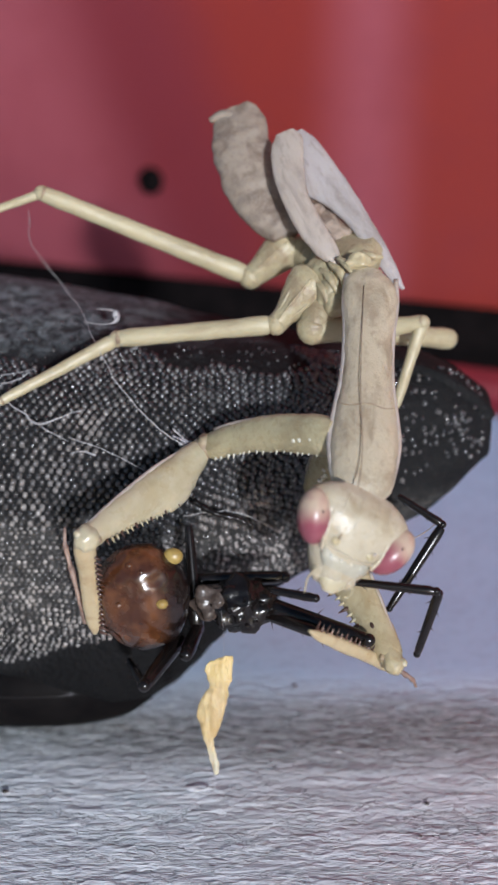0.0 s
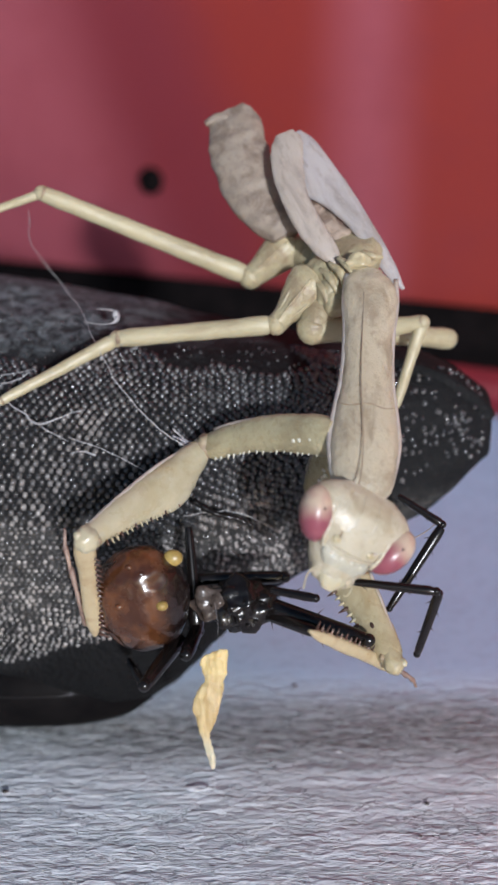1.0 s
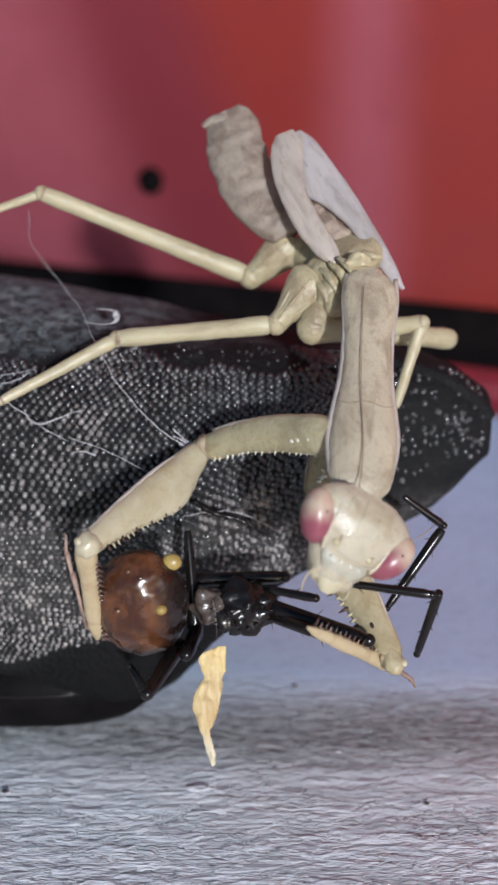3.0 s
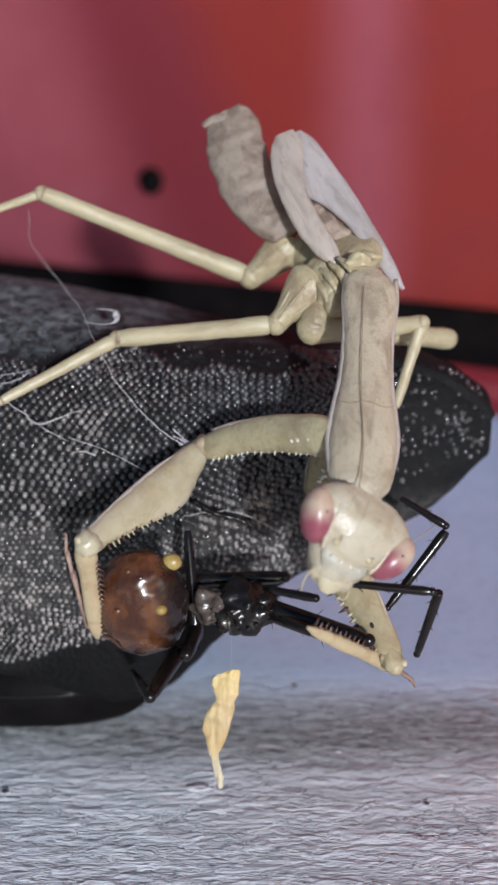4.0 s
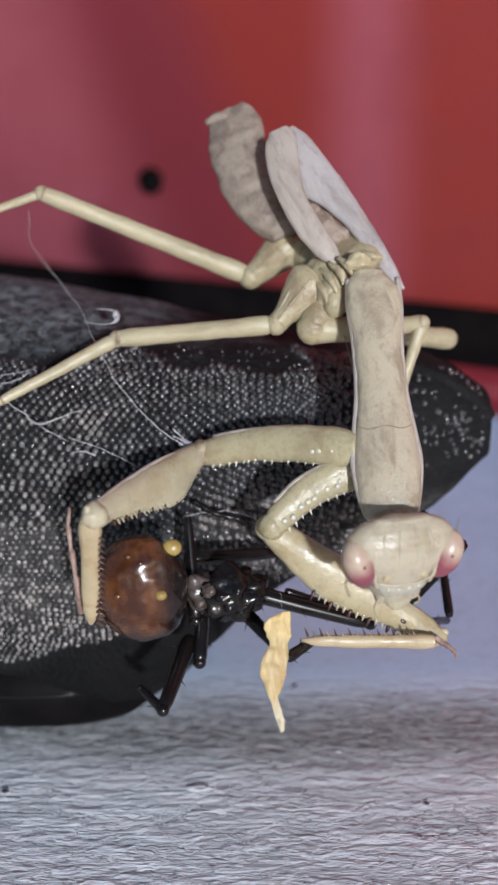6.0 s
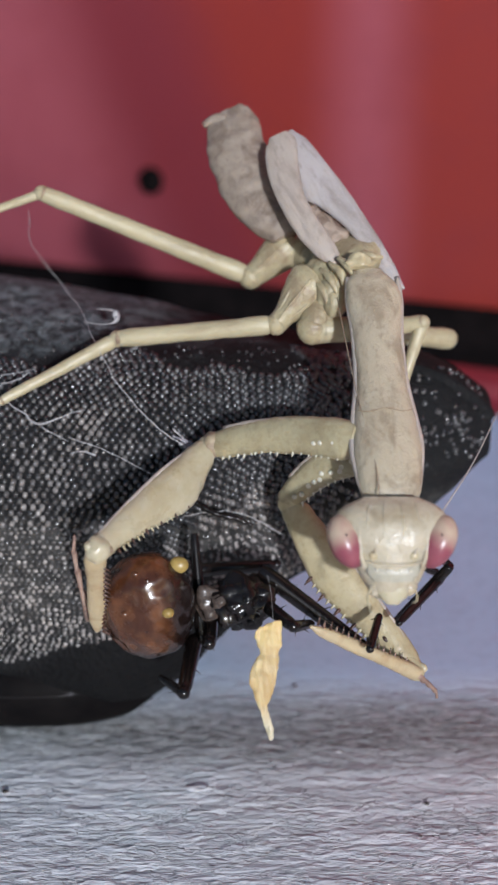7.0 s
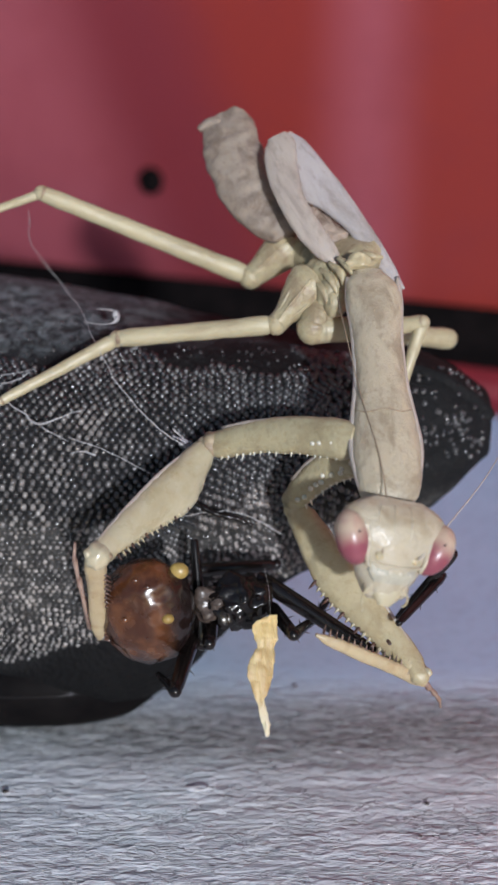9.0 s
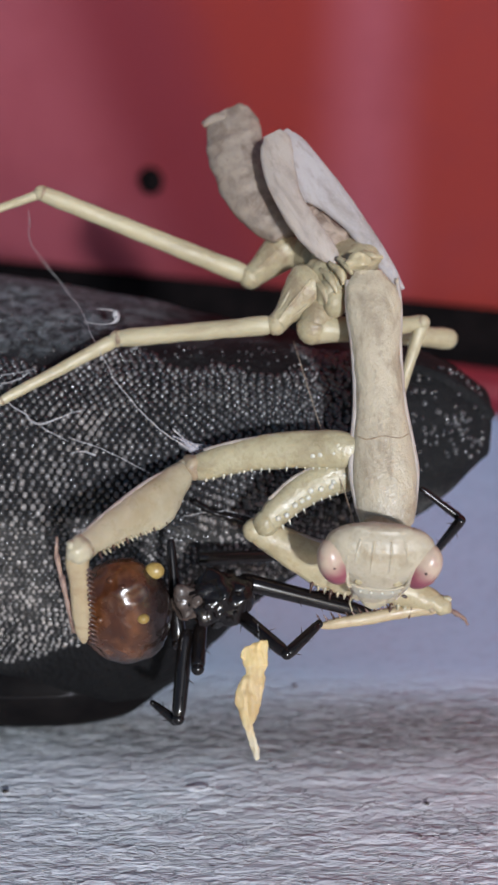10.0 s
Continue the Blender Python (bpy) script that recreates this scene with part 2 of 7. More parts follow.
def floor_material():
    m = Mat("weathered_white_paint", 0.55, 0.4)
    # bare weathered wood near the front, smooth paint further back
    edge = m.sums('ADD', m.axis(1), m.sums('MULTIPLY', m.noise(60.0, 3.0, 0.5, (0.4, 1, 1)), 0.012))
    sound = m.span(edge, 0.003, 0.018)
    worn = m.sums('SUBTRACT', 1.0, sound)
    grain = m.noise(330.0, 6.0, 0.65, (0.16, 1, 1))
    fine = m.noise(2000.0, 3.0, 0.6, (0.35, 1, 1))
    patch = m.noise(40.0, 4.0, 0.55, (0.5, 1, 1))
    tint = m.noise(130.0, 3.0, 0.55, (0.4, 1, 1))
    pits = m.noise(880.0, 4.0, 0.6, (0.37, 1, 1), 0.35)
    fleck = m.noise(1300.0, 3.0, 0.62, (0.45, 1, 1), 0.4)
    shelf = m.span(pits, 0.46, 0.54)
    seam = m.sums('ABSOLUTE', m.sums('SUBTRACT', m.noise(520.0, 4.0, 0.65, (0.17, 1, 1), 0.4), 0.5), 0.0)
    crack = m.span(seam, 0.004, 0.026, 1.0, 0.0)
    c = m.mix(m.span(grain, 0.36, 0.64), (0.76, 0.77, 0.79), (0.93, 0.935, 0.95))
    c = m.mix(m.span(tint, 0.52, 0.68, 0.0, 0.4), c, (0.58, 0.575, 0.60))
    c = m.mix(m.span(tint, 0.30, 0.46, 0.5, 0.0), c, (0.62, 0.72, 0.74))
    c = m.mix(m.span(fine, 0.52, 0.72, 0.0, 0.25), c, (0.56, 0.56, 0.58))
    c = m.mix(m.sums('MULTIPLY', shelf, 0.16), c, (0.52, 0.51, 0.52))
    c = m.mix(m.span(pits, 0.30, 0.42, 0.9, 0.0), c, (0.93, 0.94, 0.95))
    c = m.mix(m.sums('MULTIPLY', crack, m.span(tint, 0.36, 0.58, 0.1, 0.48)), c, (0.25, 0.26, 0.29))
    c = m.mix(m.span(fleck, 0.525, 0.61, 0.0, 1.0), c, (0.94, 0.95, 0.96))
    c = m.mix(m.span(patch, 0.44, 0.68, 0.0, 0.15), c, (0.62, 0.61, 0.61))
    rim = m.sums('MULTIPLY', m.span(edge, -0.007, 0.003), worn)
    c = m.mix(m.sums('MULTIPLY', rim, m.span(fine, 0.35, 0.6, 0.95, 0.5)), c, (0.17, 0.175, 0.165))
    p = m.mix(m.span(patch, 0.35, 0.7), (0.58, 0.74, 0.95), (0.53, 0.68, 0.89))
    p = m.mix(m.span(m.noise(200.0, 2.0), 0.62, 0.75, 0.0, 0.3), p, (0.40, 0.51, 0.67))
    c = m.mix(sound, c, p)
    h = m.sums('SUBTRACT', m.sums('MULTIPLY', fine, 0.34), m.sums('ADD', m.sums('ADD', pits, m.sums('MULTIPLY', shelf, 0.06)), m.sums('MULTIPLY', grain, 0.2)))
    h = m.sums('SUBTRACT', h, m.sums('MULTIPLY', crack, 0.3))
    m.color(c).bump(m.sums('MULTIPLY', m.sums('MULTIPLY', h, m.span(patch, 0.35, 0.65, 1.0, 0.65)), m.sums('ADD', worn, 0.04)), 1.0, 0.0007)
    return m.rough(m.span(fleck, 0.50, 0.60, 0.5, 0.10)).m


def red_material():
    m = Mat("red_paint_sheen_shadow", 0.42, 0.4)
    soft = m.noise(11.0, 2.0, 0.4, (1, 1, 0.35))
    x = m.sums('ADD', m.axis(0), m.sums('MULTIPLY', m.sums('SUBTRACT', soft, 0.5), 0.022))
    # pale bands paint reflected light, the slanted dark band a cast shadow
    deep, rust, sheen = (0.245, 0.038, 0.047), (0.315, 0.041, 0.031), (0.41, 0.096, 0.117)
    shadow_slant = m.sums('ADD', x, m.sums('MULTIPLY', m.sums('SUBTRACT', m.axis(2), 0.065), 0.45))
    c = m.mix(m.span(shadow_slant, -0.112, -0.084), sheen, deep)
    c = m.mix(m.span(shadow_slant, -0.080, -0.056), c, rust)
    c = m.mix(m.span(x, -0.050, -0.031), c, sheen)
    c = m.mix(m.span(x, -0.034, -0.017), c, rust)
    c = m.mix(m.span(m.noise(60.0, 3.0), 0.45, 0.7, 0.0, 0.25), c, deep)
    return m.color(c).bump(m.noise(300.0, 3.0), 0.15, 0.0002).m


M_CLOTH = cloth_material()
M_WEAVE = weave_material()
M_SOLE = plain("black_rubber", (0.004, 0.0035, 0.0038), (0.007, 0.006, 0.006), 300.0, 0.5, 0.3, 0.0002, spec=0.03)
M_FLOOR = floor_material()
M_CHIP = plain("grey_paint_chip", (0.86, 0.86, 0.87), (0.70, 0.70, 0.71), 900.0, 0.6, 0.6, 0.0003)
M_RED = red_material()
# darker copy of the panel's red: the rail's shadow is in its colour
M_RAIL = plain("shaded_red_paint", (0.17, 0.012, 0.020), (0.13, 0.010, 0.015), 90.0, 0.5)
M_GROOVE = plain("matt_black", (0.003, 0.0025, 0.0025), (0.007, 0.005, 0.005), 200.0, 0.95, spec=0.05)


# ---- mesh helpers (millimetres in, metres out) ----
def part(name, bm, material, parent, label="", smooth=True):
    bmesh.ops.recalc_face_normals(bm, faces=bm.faces)
    for v in bm.verts:
        v.co *= 0.001
    me = bpy.data.meshes.new(name)
    bm.to_mesh(me)
    bm.free()
    for p in me.polygons:
        p.use_smooth = smooth
    me.materials.append(material)
    ob = new(name, me)
    ob.parent = parent
    if label:
        ob["label"] = label
    return ob


def thing(name, m, label, category, group=""):
    ob = new(name)
    ob.empty_display_size = 0.005
    ob.matrix_world = m
    return tagged(ob, label, category, group)


def ease(rows, s):
    """The row of numbers at s, gliding between rows whose first number is s."""
    for a, b in zip(rows, rows[1:]):
        if s <= b[0]:
            k = (s - a[0]) / (b[0] - a[0])
            k = max(0.0, k)
            return [x + (y - x) * k for x, y in zip(a[1:], b[1:])]
    return list(rows[-1][1:])


def smoothed(rows, s, w):
    vals = [ease(rows, min(rows[-1][0], max(rows[0][0], s + o * w))) for o in (-1, -0.5, 0, 0.5, 1)]
    return [sum(c) / len(c) for c in zip(*vals)]


def loft(bm, length, rows, rings=26, seg=18, bend=None, power=2.0, rough=0.0, seed=0.0):
    """A body along +y. rows: s from 0 to 1, reach to -x, reach to +x, reach to -z, reach to +z."""
    loops = []
    for i in range(rings + 1):
        s = i / rings
        s = 0.5 - 0.5 * math.cos(math.pi * s) if rings > 8 else s
        a, b, c, d = smoothed(rows, s, 0.03)
        off = bend(s) if bend else (0, 0)
        ring = []
        for k in range(seg):
            th = 2 * math.pi * k / seg
            cx, sz = math.cos(th), math.sin(th)
            px = math.copysign(abs(cx) ** (2 / power), cx) * (b if cx > 0 else a)
            pz = math.copysign(abs(sz) ** (2 / power), sz) * (d if sz > 0 else c)
            v = Vector((px + off[0], s * length, pz + off[1]))
            if rough:
                v += noise.noise_vector(v * 0.9 + Vector((seed, 0, 0))) * rough
            ring.append(bm.verts.new(v))
        loops.append(ring)
    for p, q in zip(loops, loops[1:]):
        for k in range(seg):
            bm.faces.new((p[k], p[(k + 1) % seg], q[(k + 1) % seg], q[k]))
    for ring in (loops[0], loops[-1]):
        mid = sum((v.co for v in ring), Vector()) / seg
        c = bm.verts.new(mid)
        for k in range(seg):
            bm.faces.new((ring[k], ring[(k + 1) % seg], c))


def rod(bm, pts, radii, seg=8):
    """A tube through points; radii at even steps along it or at each point."""
    pts = [Vector(p) for p in pts]
    if len(radii) != len(pts):
        radii = [float(r) for r in np.interp(np.linspace(0, 1, len(pts)), np.linspace(0, 1, len(radii)), radii)]
    loops = []
    for i, p in enumerate(pts):
        d = (pts[min(i + 1, len(pts) - 1)] - pts[max(i - 1, 0)]).normalized()
        side = d.cross(Vector((0.13, 0.2, 1)))
        side = side.normalized() if side.length > 1e-4 else Vector((1, 0, 0))
        up = d.cross(side)
        loops.append([bm.verts.new(p + radii[i] * (math.cos(2 * math.pi * k / seg) * side + math.sin(2 * math.pi * k / seg) * up)) for k in range(seg)])
    for p, q in zip(loops, loops[1:]):
        for k in range(seg):
            bm.faces.new((p[k], p[(k + 1) % seg], q[(k + 1) % seg], q[k]))
    bm.faces.new(loops[0])
    bm.faces.new(loops[-1])


def curve_pts(pts, n=8):
    """Points of a smooth line through the given ones."""
    P = [Vector(p) for p in pts]
    P = [P[0] * 2 - P[1]] + P + [P[-1] * 2 - P[-2]]
    out = []
    for i in range(1, len(P) - 2):
        a, b, c, d = P[i - 1:i + 3]
        for k in range(n):
            t = k / n
            out.append(0.5 * (2 * b + (c - a) * t + (2 * a - 5 * b + 4 * c - d) * t * t + (3 * b - a - 3 * c + d) * t ** 3))
    return out + [P[-2]]


def ball(bm, at, r, seg=18, rings=12):
    """An ellipsoid with the radii r."""
    m = Matrix.Translation(at) @ Matrix.Diagonal((*r, 1))
    return bmesh.ops.create_uvsphere(bm, u_segments=seg, v_segments=rings, radius=1.0, matrix=m)["verts"]


def spine(bm, foot, tip, r):
    foot, tip = Vector(foot), Vector(tip)
    rod(bm, [foot, foot.lerp(tip, 0.5), tip], [r, r * 0.7, r * 0.12], 5)


def box(bm, x0, x1, y0, y1, z0, z1):
    m = Matrix.Translation(((x0 + x1) / 2, (y0 + y1) / 2, (z0 + z1) / 2)) @ Matrix.Diagonal((x1 - x0, y1 - y0, z1 - z0, 1))
    return bmesh.ops.create_cube(bm, size=1.0, matrix=m)["verts"]


# ---- the painted board underneath ----
def ground():
    def steps(near, fine, far, grow):
        xs = list(np.arange(near[0], near[1], fine))
        d = fine
        while xs[-1] < far:
            d *= grow
            xs.append(xs[-1] + d)
        d = fine
        while xs[0] > -far:
            d *= grow
            xs.insert(0, xs[0] - d)
        return np.array(xs)

    xs = steps((-46, 46), 0.55, 300000, 1.22)
    ys = steps((-45, 40), 0.28, 300000, 1.22)
    verts = []
    for y in ys:
        for x in xs:
            near = max(0.0, 1 - max(abs(x) - 60, abs(y) - 60, 0) / 60)
            z = 0.0
            if near > 0:
                worn = min(1.0, max(0.04, (4.0 - y + 2.0 * noise.noise(Vector((x * 0.06, y * 0.1, 3.0)))) / 8.0))
                z = 0.03 * noise.noise(Vector((x * 0.08, y * 0.4, 1.0))) + 0.03 * noise.noise(Vector((x * 0.24, y * 1.1, 7.0)))
                z += 0.045 * noise.noise(Vector((x * 0.7, y * 2.2, 4.0)))
                z *= worn
                z = (z - 0.3) * near
            verts.append((x * 0.001, y * 0.001, z * 0.001))
    nx = len(xs)
    faces = [(j * nx + i, j * nx + i + 1, (j + 1) * nx + i + 1, (j + 1) * nx + i) for j in range(len(ys) - 1) for i in range(nx - 1)]
    me = bpy.data.meshes.new("ground")
    me.from_pydata(verts, [], faces)
    for p in me.polygons:
        p.use_smooth = True
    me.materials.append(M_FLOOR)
    tagged(new("ground", me), "weathered grey-white painted wooden board with fine grain", "floor", kind="structure")


# ---- the red panel behind ----
def red_panel():
    p = thing("red_panel", pose(0.0515, 0.1093, 0, 0, 0, -25), "red painted panel, sheen and shadow in its paint, dark strip for its foot groove", "panel")
    p["kind"] = "structure"
    bm = bmesh.new()
    box(bm, -900, 700, 0, 20, 22.5, 600)
    bmesh.ops.bevel(bm, geom=bm.edges[:], offset=1.0, segments=3, affect='EDGES')
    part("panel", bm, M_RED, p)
    bm = bmesh.new()
    box(bm, -900, 700, -1, 20, 0, 10.0)
    bmesh.ops.bevel(bm, geom=bm.edges[:], offset=2.0, segments=3, affect='EDGES')
    part("foot_rail", bm, M_RAIL, p, "red foot rail with shade in its colour")
    # flush near-black strip stands in for the shade inside a recessed groove
    bm = bmesh.new()
    box(bm, -900, 700, -0.6, 19.5, 10.1, 22.4)
    bmesh.ops.bevel(bm, geom=bm.edges[:], offset=0.5, segments=2, affect='EDGES')
    part("groove_strip", bm, M_GROOVE, p, "matt black strip in place of the shaded groove")
    bm = bmesh.new()
    loft(bm, 1.2, [(0, 3.0, 3.0, 3.0, 3.0), (0.5, 3.1, 3.1, 3.1, 3.1), (1, 2.0, 2.0, 2.0, 2.0)], 6, 20)
    bmesh.ops.transform(bm, matrix=Matrix.Translation((-80.6, -0.9, 43.8)), verts=bm.verts)
    part("rivet", bm, M_GROOVE, p, "small black rivet")


# ---- the black cloth roll ----
ROLL = [  # x, middle y, middle z, reach in y, reach up, reach down
    (-75, 25, 19, 31, 25.5, 21), (-29, 21, 19.5, 27.5, 27.3, 21), (-13, 18.2, 20, 25, 24.4, 21), (-8, 16, 22.5, 22.3, 21.5, 20.5), (-2.7, 14.5, 26.5, 19, 16.6, 16.7),
    (6.5, 12, 30.5, 14.5, 11.8, 13.6), (17, 10.5, 33.5, 9.5, 8.3, 11.2), (20, 10, 33.4, 8.2, 8.0, 9.2), (22.6, 9.5, 33.3, 7.0, 6.9, 7.6), (25.5, 9.5, 33.4, 5.0, 5.0, 4.6), (27.2, 9.6, 33.3, 3.2, 3.0, 2.9), (27.9, 9.6, 33.3, 1.5, 1.6, 1.4)]


def roll_point(x, th, lift=0.0):
    cy, cz, ry, up, dn = smoothed(ROLL, x, 2.2)
    n = 2.0 / (2.7 if math.sin(th) > 0 else 3.6)
    c, s = math.cos(th), math.sin(th)
    ky, kz = math.copysign(abs(c) ** n, c), math.copysign(abs(s) ** n, s)
    y = cy - ky * (ry + lift)
    z = cz + kz * ((up if s > 0 else dn) + lift)
    wob = noise.noise(Vector((x * 0.07, y * 0.07, z * 0.07))) * 1.5 + noise.noise(Vector((x * 0.2, y * 0.2, z * 0.3 + 5))) * 0.55
    return Vector((x, y - wob * ky, max(0.05 + 0.3 * (lift > 0), z + wob * kz * 0.8)))


def cloth_roll():
    r = thing("cloth_roll", pose(0, 0, 0), "black coarse mesh fabric roll with dusty patches, lying on the board", "cloth roll")
    bm = bmesh.new()
    xs = np.concatenate([np.arange(-75, -32, 2.5), np.arange(-32, 28.0, 0.5)])
    seg = 140
    ths = []
    for k in range(seg):
        f = 2 * math.pi * k / seg
        t = math.asin(min(1.0, abs(math.sin(f)) ** 1.5))
        t = t if math.cos(f) >= 0 else math.pi - t
        ths.append(t if math.sin(f) >= 0 else -t)
    loops = [[bm.verts.new(roll_point(x, t)) for t in ths] for x in xs]
    for p, q in zip(loops, loops[1:]):
        for k in range(seg):
            bm.faces.new((p[k], p[(k + 1) % seg], q[(k + 1) % seg], q[k]))
    for ring in (loops[0], loops[-1]):
        bm.faces.new(ring)
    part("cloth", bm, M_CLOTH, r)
    # smooth rubber lip along the foot
    bm = bmesh.new()
    path = curve_pts([(-75, -0.2, 5.2), (-45, -0.8, 5.2), (-30, -1.2, 5.2), (-22, -1.1, 5.2), (-16.5, 0.4, 5.3), (-12.5, 3.2, 6.2), (-8, 6.6, 9.5), (-4, 9.0, 13.0)], 6)
    rod(bm, path, [5.2] * (len(path) - 18) + [5.2 - 0.17 * k for k in range(18)], 28)
    part("rubber_lip", bm, M_SOLE, r, "smooth black rubber lip")
    bm = bmesh.new()
    rod(bm, curve_pts([(-60, -5.8, 6.3), (-30, -6.25, 6.2), (-22, -6.15, 6.2), (-18.5, -5.5, 6.4)], 6), [0.1, 0.13, 0.05], 8)
    part("moulded_line", bm, M_BLACK, r)
    # turned hem round the narrow end
    bm = bmesh.new()
    hem = [roll_point(x, th, -0.25) for x, th in ((15.0, 1.35), (18.0, 1.2), (21.0, 1.05), (23.5, 0.9), (25.4, 0.75), (26.6, 0.55), (27.1, 0.3))]
    rod(bm, curve_pts(hem, 6), [0.5] + [0.95] * 33 + [0.8, 0.6, 0.4], 16)
    part("hem", bm, M_CLOTH, r, "turned fabric hem")
    # knots of the mesh, each a small raised bead, in staggered rows
    verts, faces = [], []
    rng = random.Random(4)
    unit = [(1.0, 0.15), (0.85, 0.8), (0.1, 0.95), (-0.65, 0.9), (-1.0, -0.1), (-0.85, -0.8), (-0.1, -0.95), (0.65, -0.9)]

    def knots(low, dx, dth, size, lo, hi):
        row, th = 0, lo
        while th < hi:
            x, col = -36.0 + (dx * 0.5 if row % 2 else 0.0), row // 2
            while x < 26.4:
                xs = x + 0.5 * noise.noise(Vector((x * 0.13, th * 5.0, 2.0)))
                p = roll_point(xs, th)
                here = p.z < 26.8 + 1.6 * noise.noise(p * 0.12) + rng.uniform(-0.5, 0.5)
                flap = p.z > 42.5 + 2.0 * noise.noise(p * 0.15)
                tip = min(1.0, max(0.0, (x - 8) / 6))
                gone = max(tip * (0.84 if p.z > 30.0 + 2.0 * noise.noise(p * 0.25) and p.z < 41.0 else 0.97), 0.85 if flap else 0.0)
                bare = noise.noise(p * 0.09) + 0.5 * noise.noise(p * 0.3 + Vector((9, 0, 0)))
                if here == low and (low or bare < 0.8) and rng.random() > gone and p.z > min(19.0, max(8.6, 9.2 + 0.46 * (x + 27.5))) + 1.2 * noise.noise(p * 0.2):
                    a = roll_point(xs + 0.1, th) - p
                    b = roll_point(xs, th + 0.01) - p
                    n = b.cross(a).normalized()
                    if n.y > 0:
                        n = -n
                    a = (a - n * a.dot(n)).normalized()
                    b = n.cross(a)
                    p = p + b * 0.45 * noise.noise(Vector((x * 0.16, p.z * 0.16, 8.0)))
                    sz = (0.2 if flap else size * (1 - 0.15 * max(0.0, min(1.0, (x - 10) / 10)))) * (rng.uniform(0.8, 1.15) if low else rng.uniform(0.92, 1.08))
                    up = (rng.uniform(0.45, 0.75) if low else rng.uniform(0.85, 1.1)) * sz
                    turn = rng.uniform(-0.2, 0.2)
                    col += 1
                    a, b = a * math.cos(turn) + b * math.sin(turn), b * math.cos(turn) - a * math.sin(turn)
                    k = 0.1 if low else 0.12
                    lx, ly = (1 + k, 1 - k) if low and (row + col) % 2 else (1 - k, 1 + k)
                    lean = (a * rng.uniform(-0.3, 0.3) + b * rng.uniform(-0.3, 0.3)) * sz
                    i0 = len(verts)
                    for h, k in ((-0.12, 1.0), (up * 0.7, 0.7)):
                        for cx, cy in unit:
                            verts.append(p + n * h + (lean if h > 0 else Vector()) + a * cx * sz * k * lx + b * cy * sz * k * ly)
                    verts.append(p + n * up + lean * 1.3)
                    for k in range(8):
                        j = (k + 1) % 8
                        faces.append((i0 + k, i0 + j, i0 + 8 + j, i0 + 8 + k))
                        faces.append((i0 + 8 + k, i0 + 8 + j, i0 + 16))
                x += dx * (1 + (0.07 if low else 0.04) * rng.uniform(-1, 1))
            p, go = roll_point(-15, th), True
            while go:
                th += 2e-4
                go = (roll_point(-15, th) - p).length < dth
            row += 1

    knots(False, 0.94, 0.62, 0.37, -0.5, 1.45)
    knots(True, 0.70, 0.50, 0.275, -0.95, 0.6)
    me = bpy.data.meshes.new("weave")
    me.from_pydata([v * 0.001 for v in verts], [], faces)
    for p in me.polygons:
        p.use_smooth = True
    me.materials.append(M_WEAVE)
    ob = new("weave", me)
    ob.parent = r
    tagged(ob, "raised knots of black mesh thread", kind="stuff")


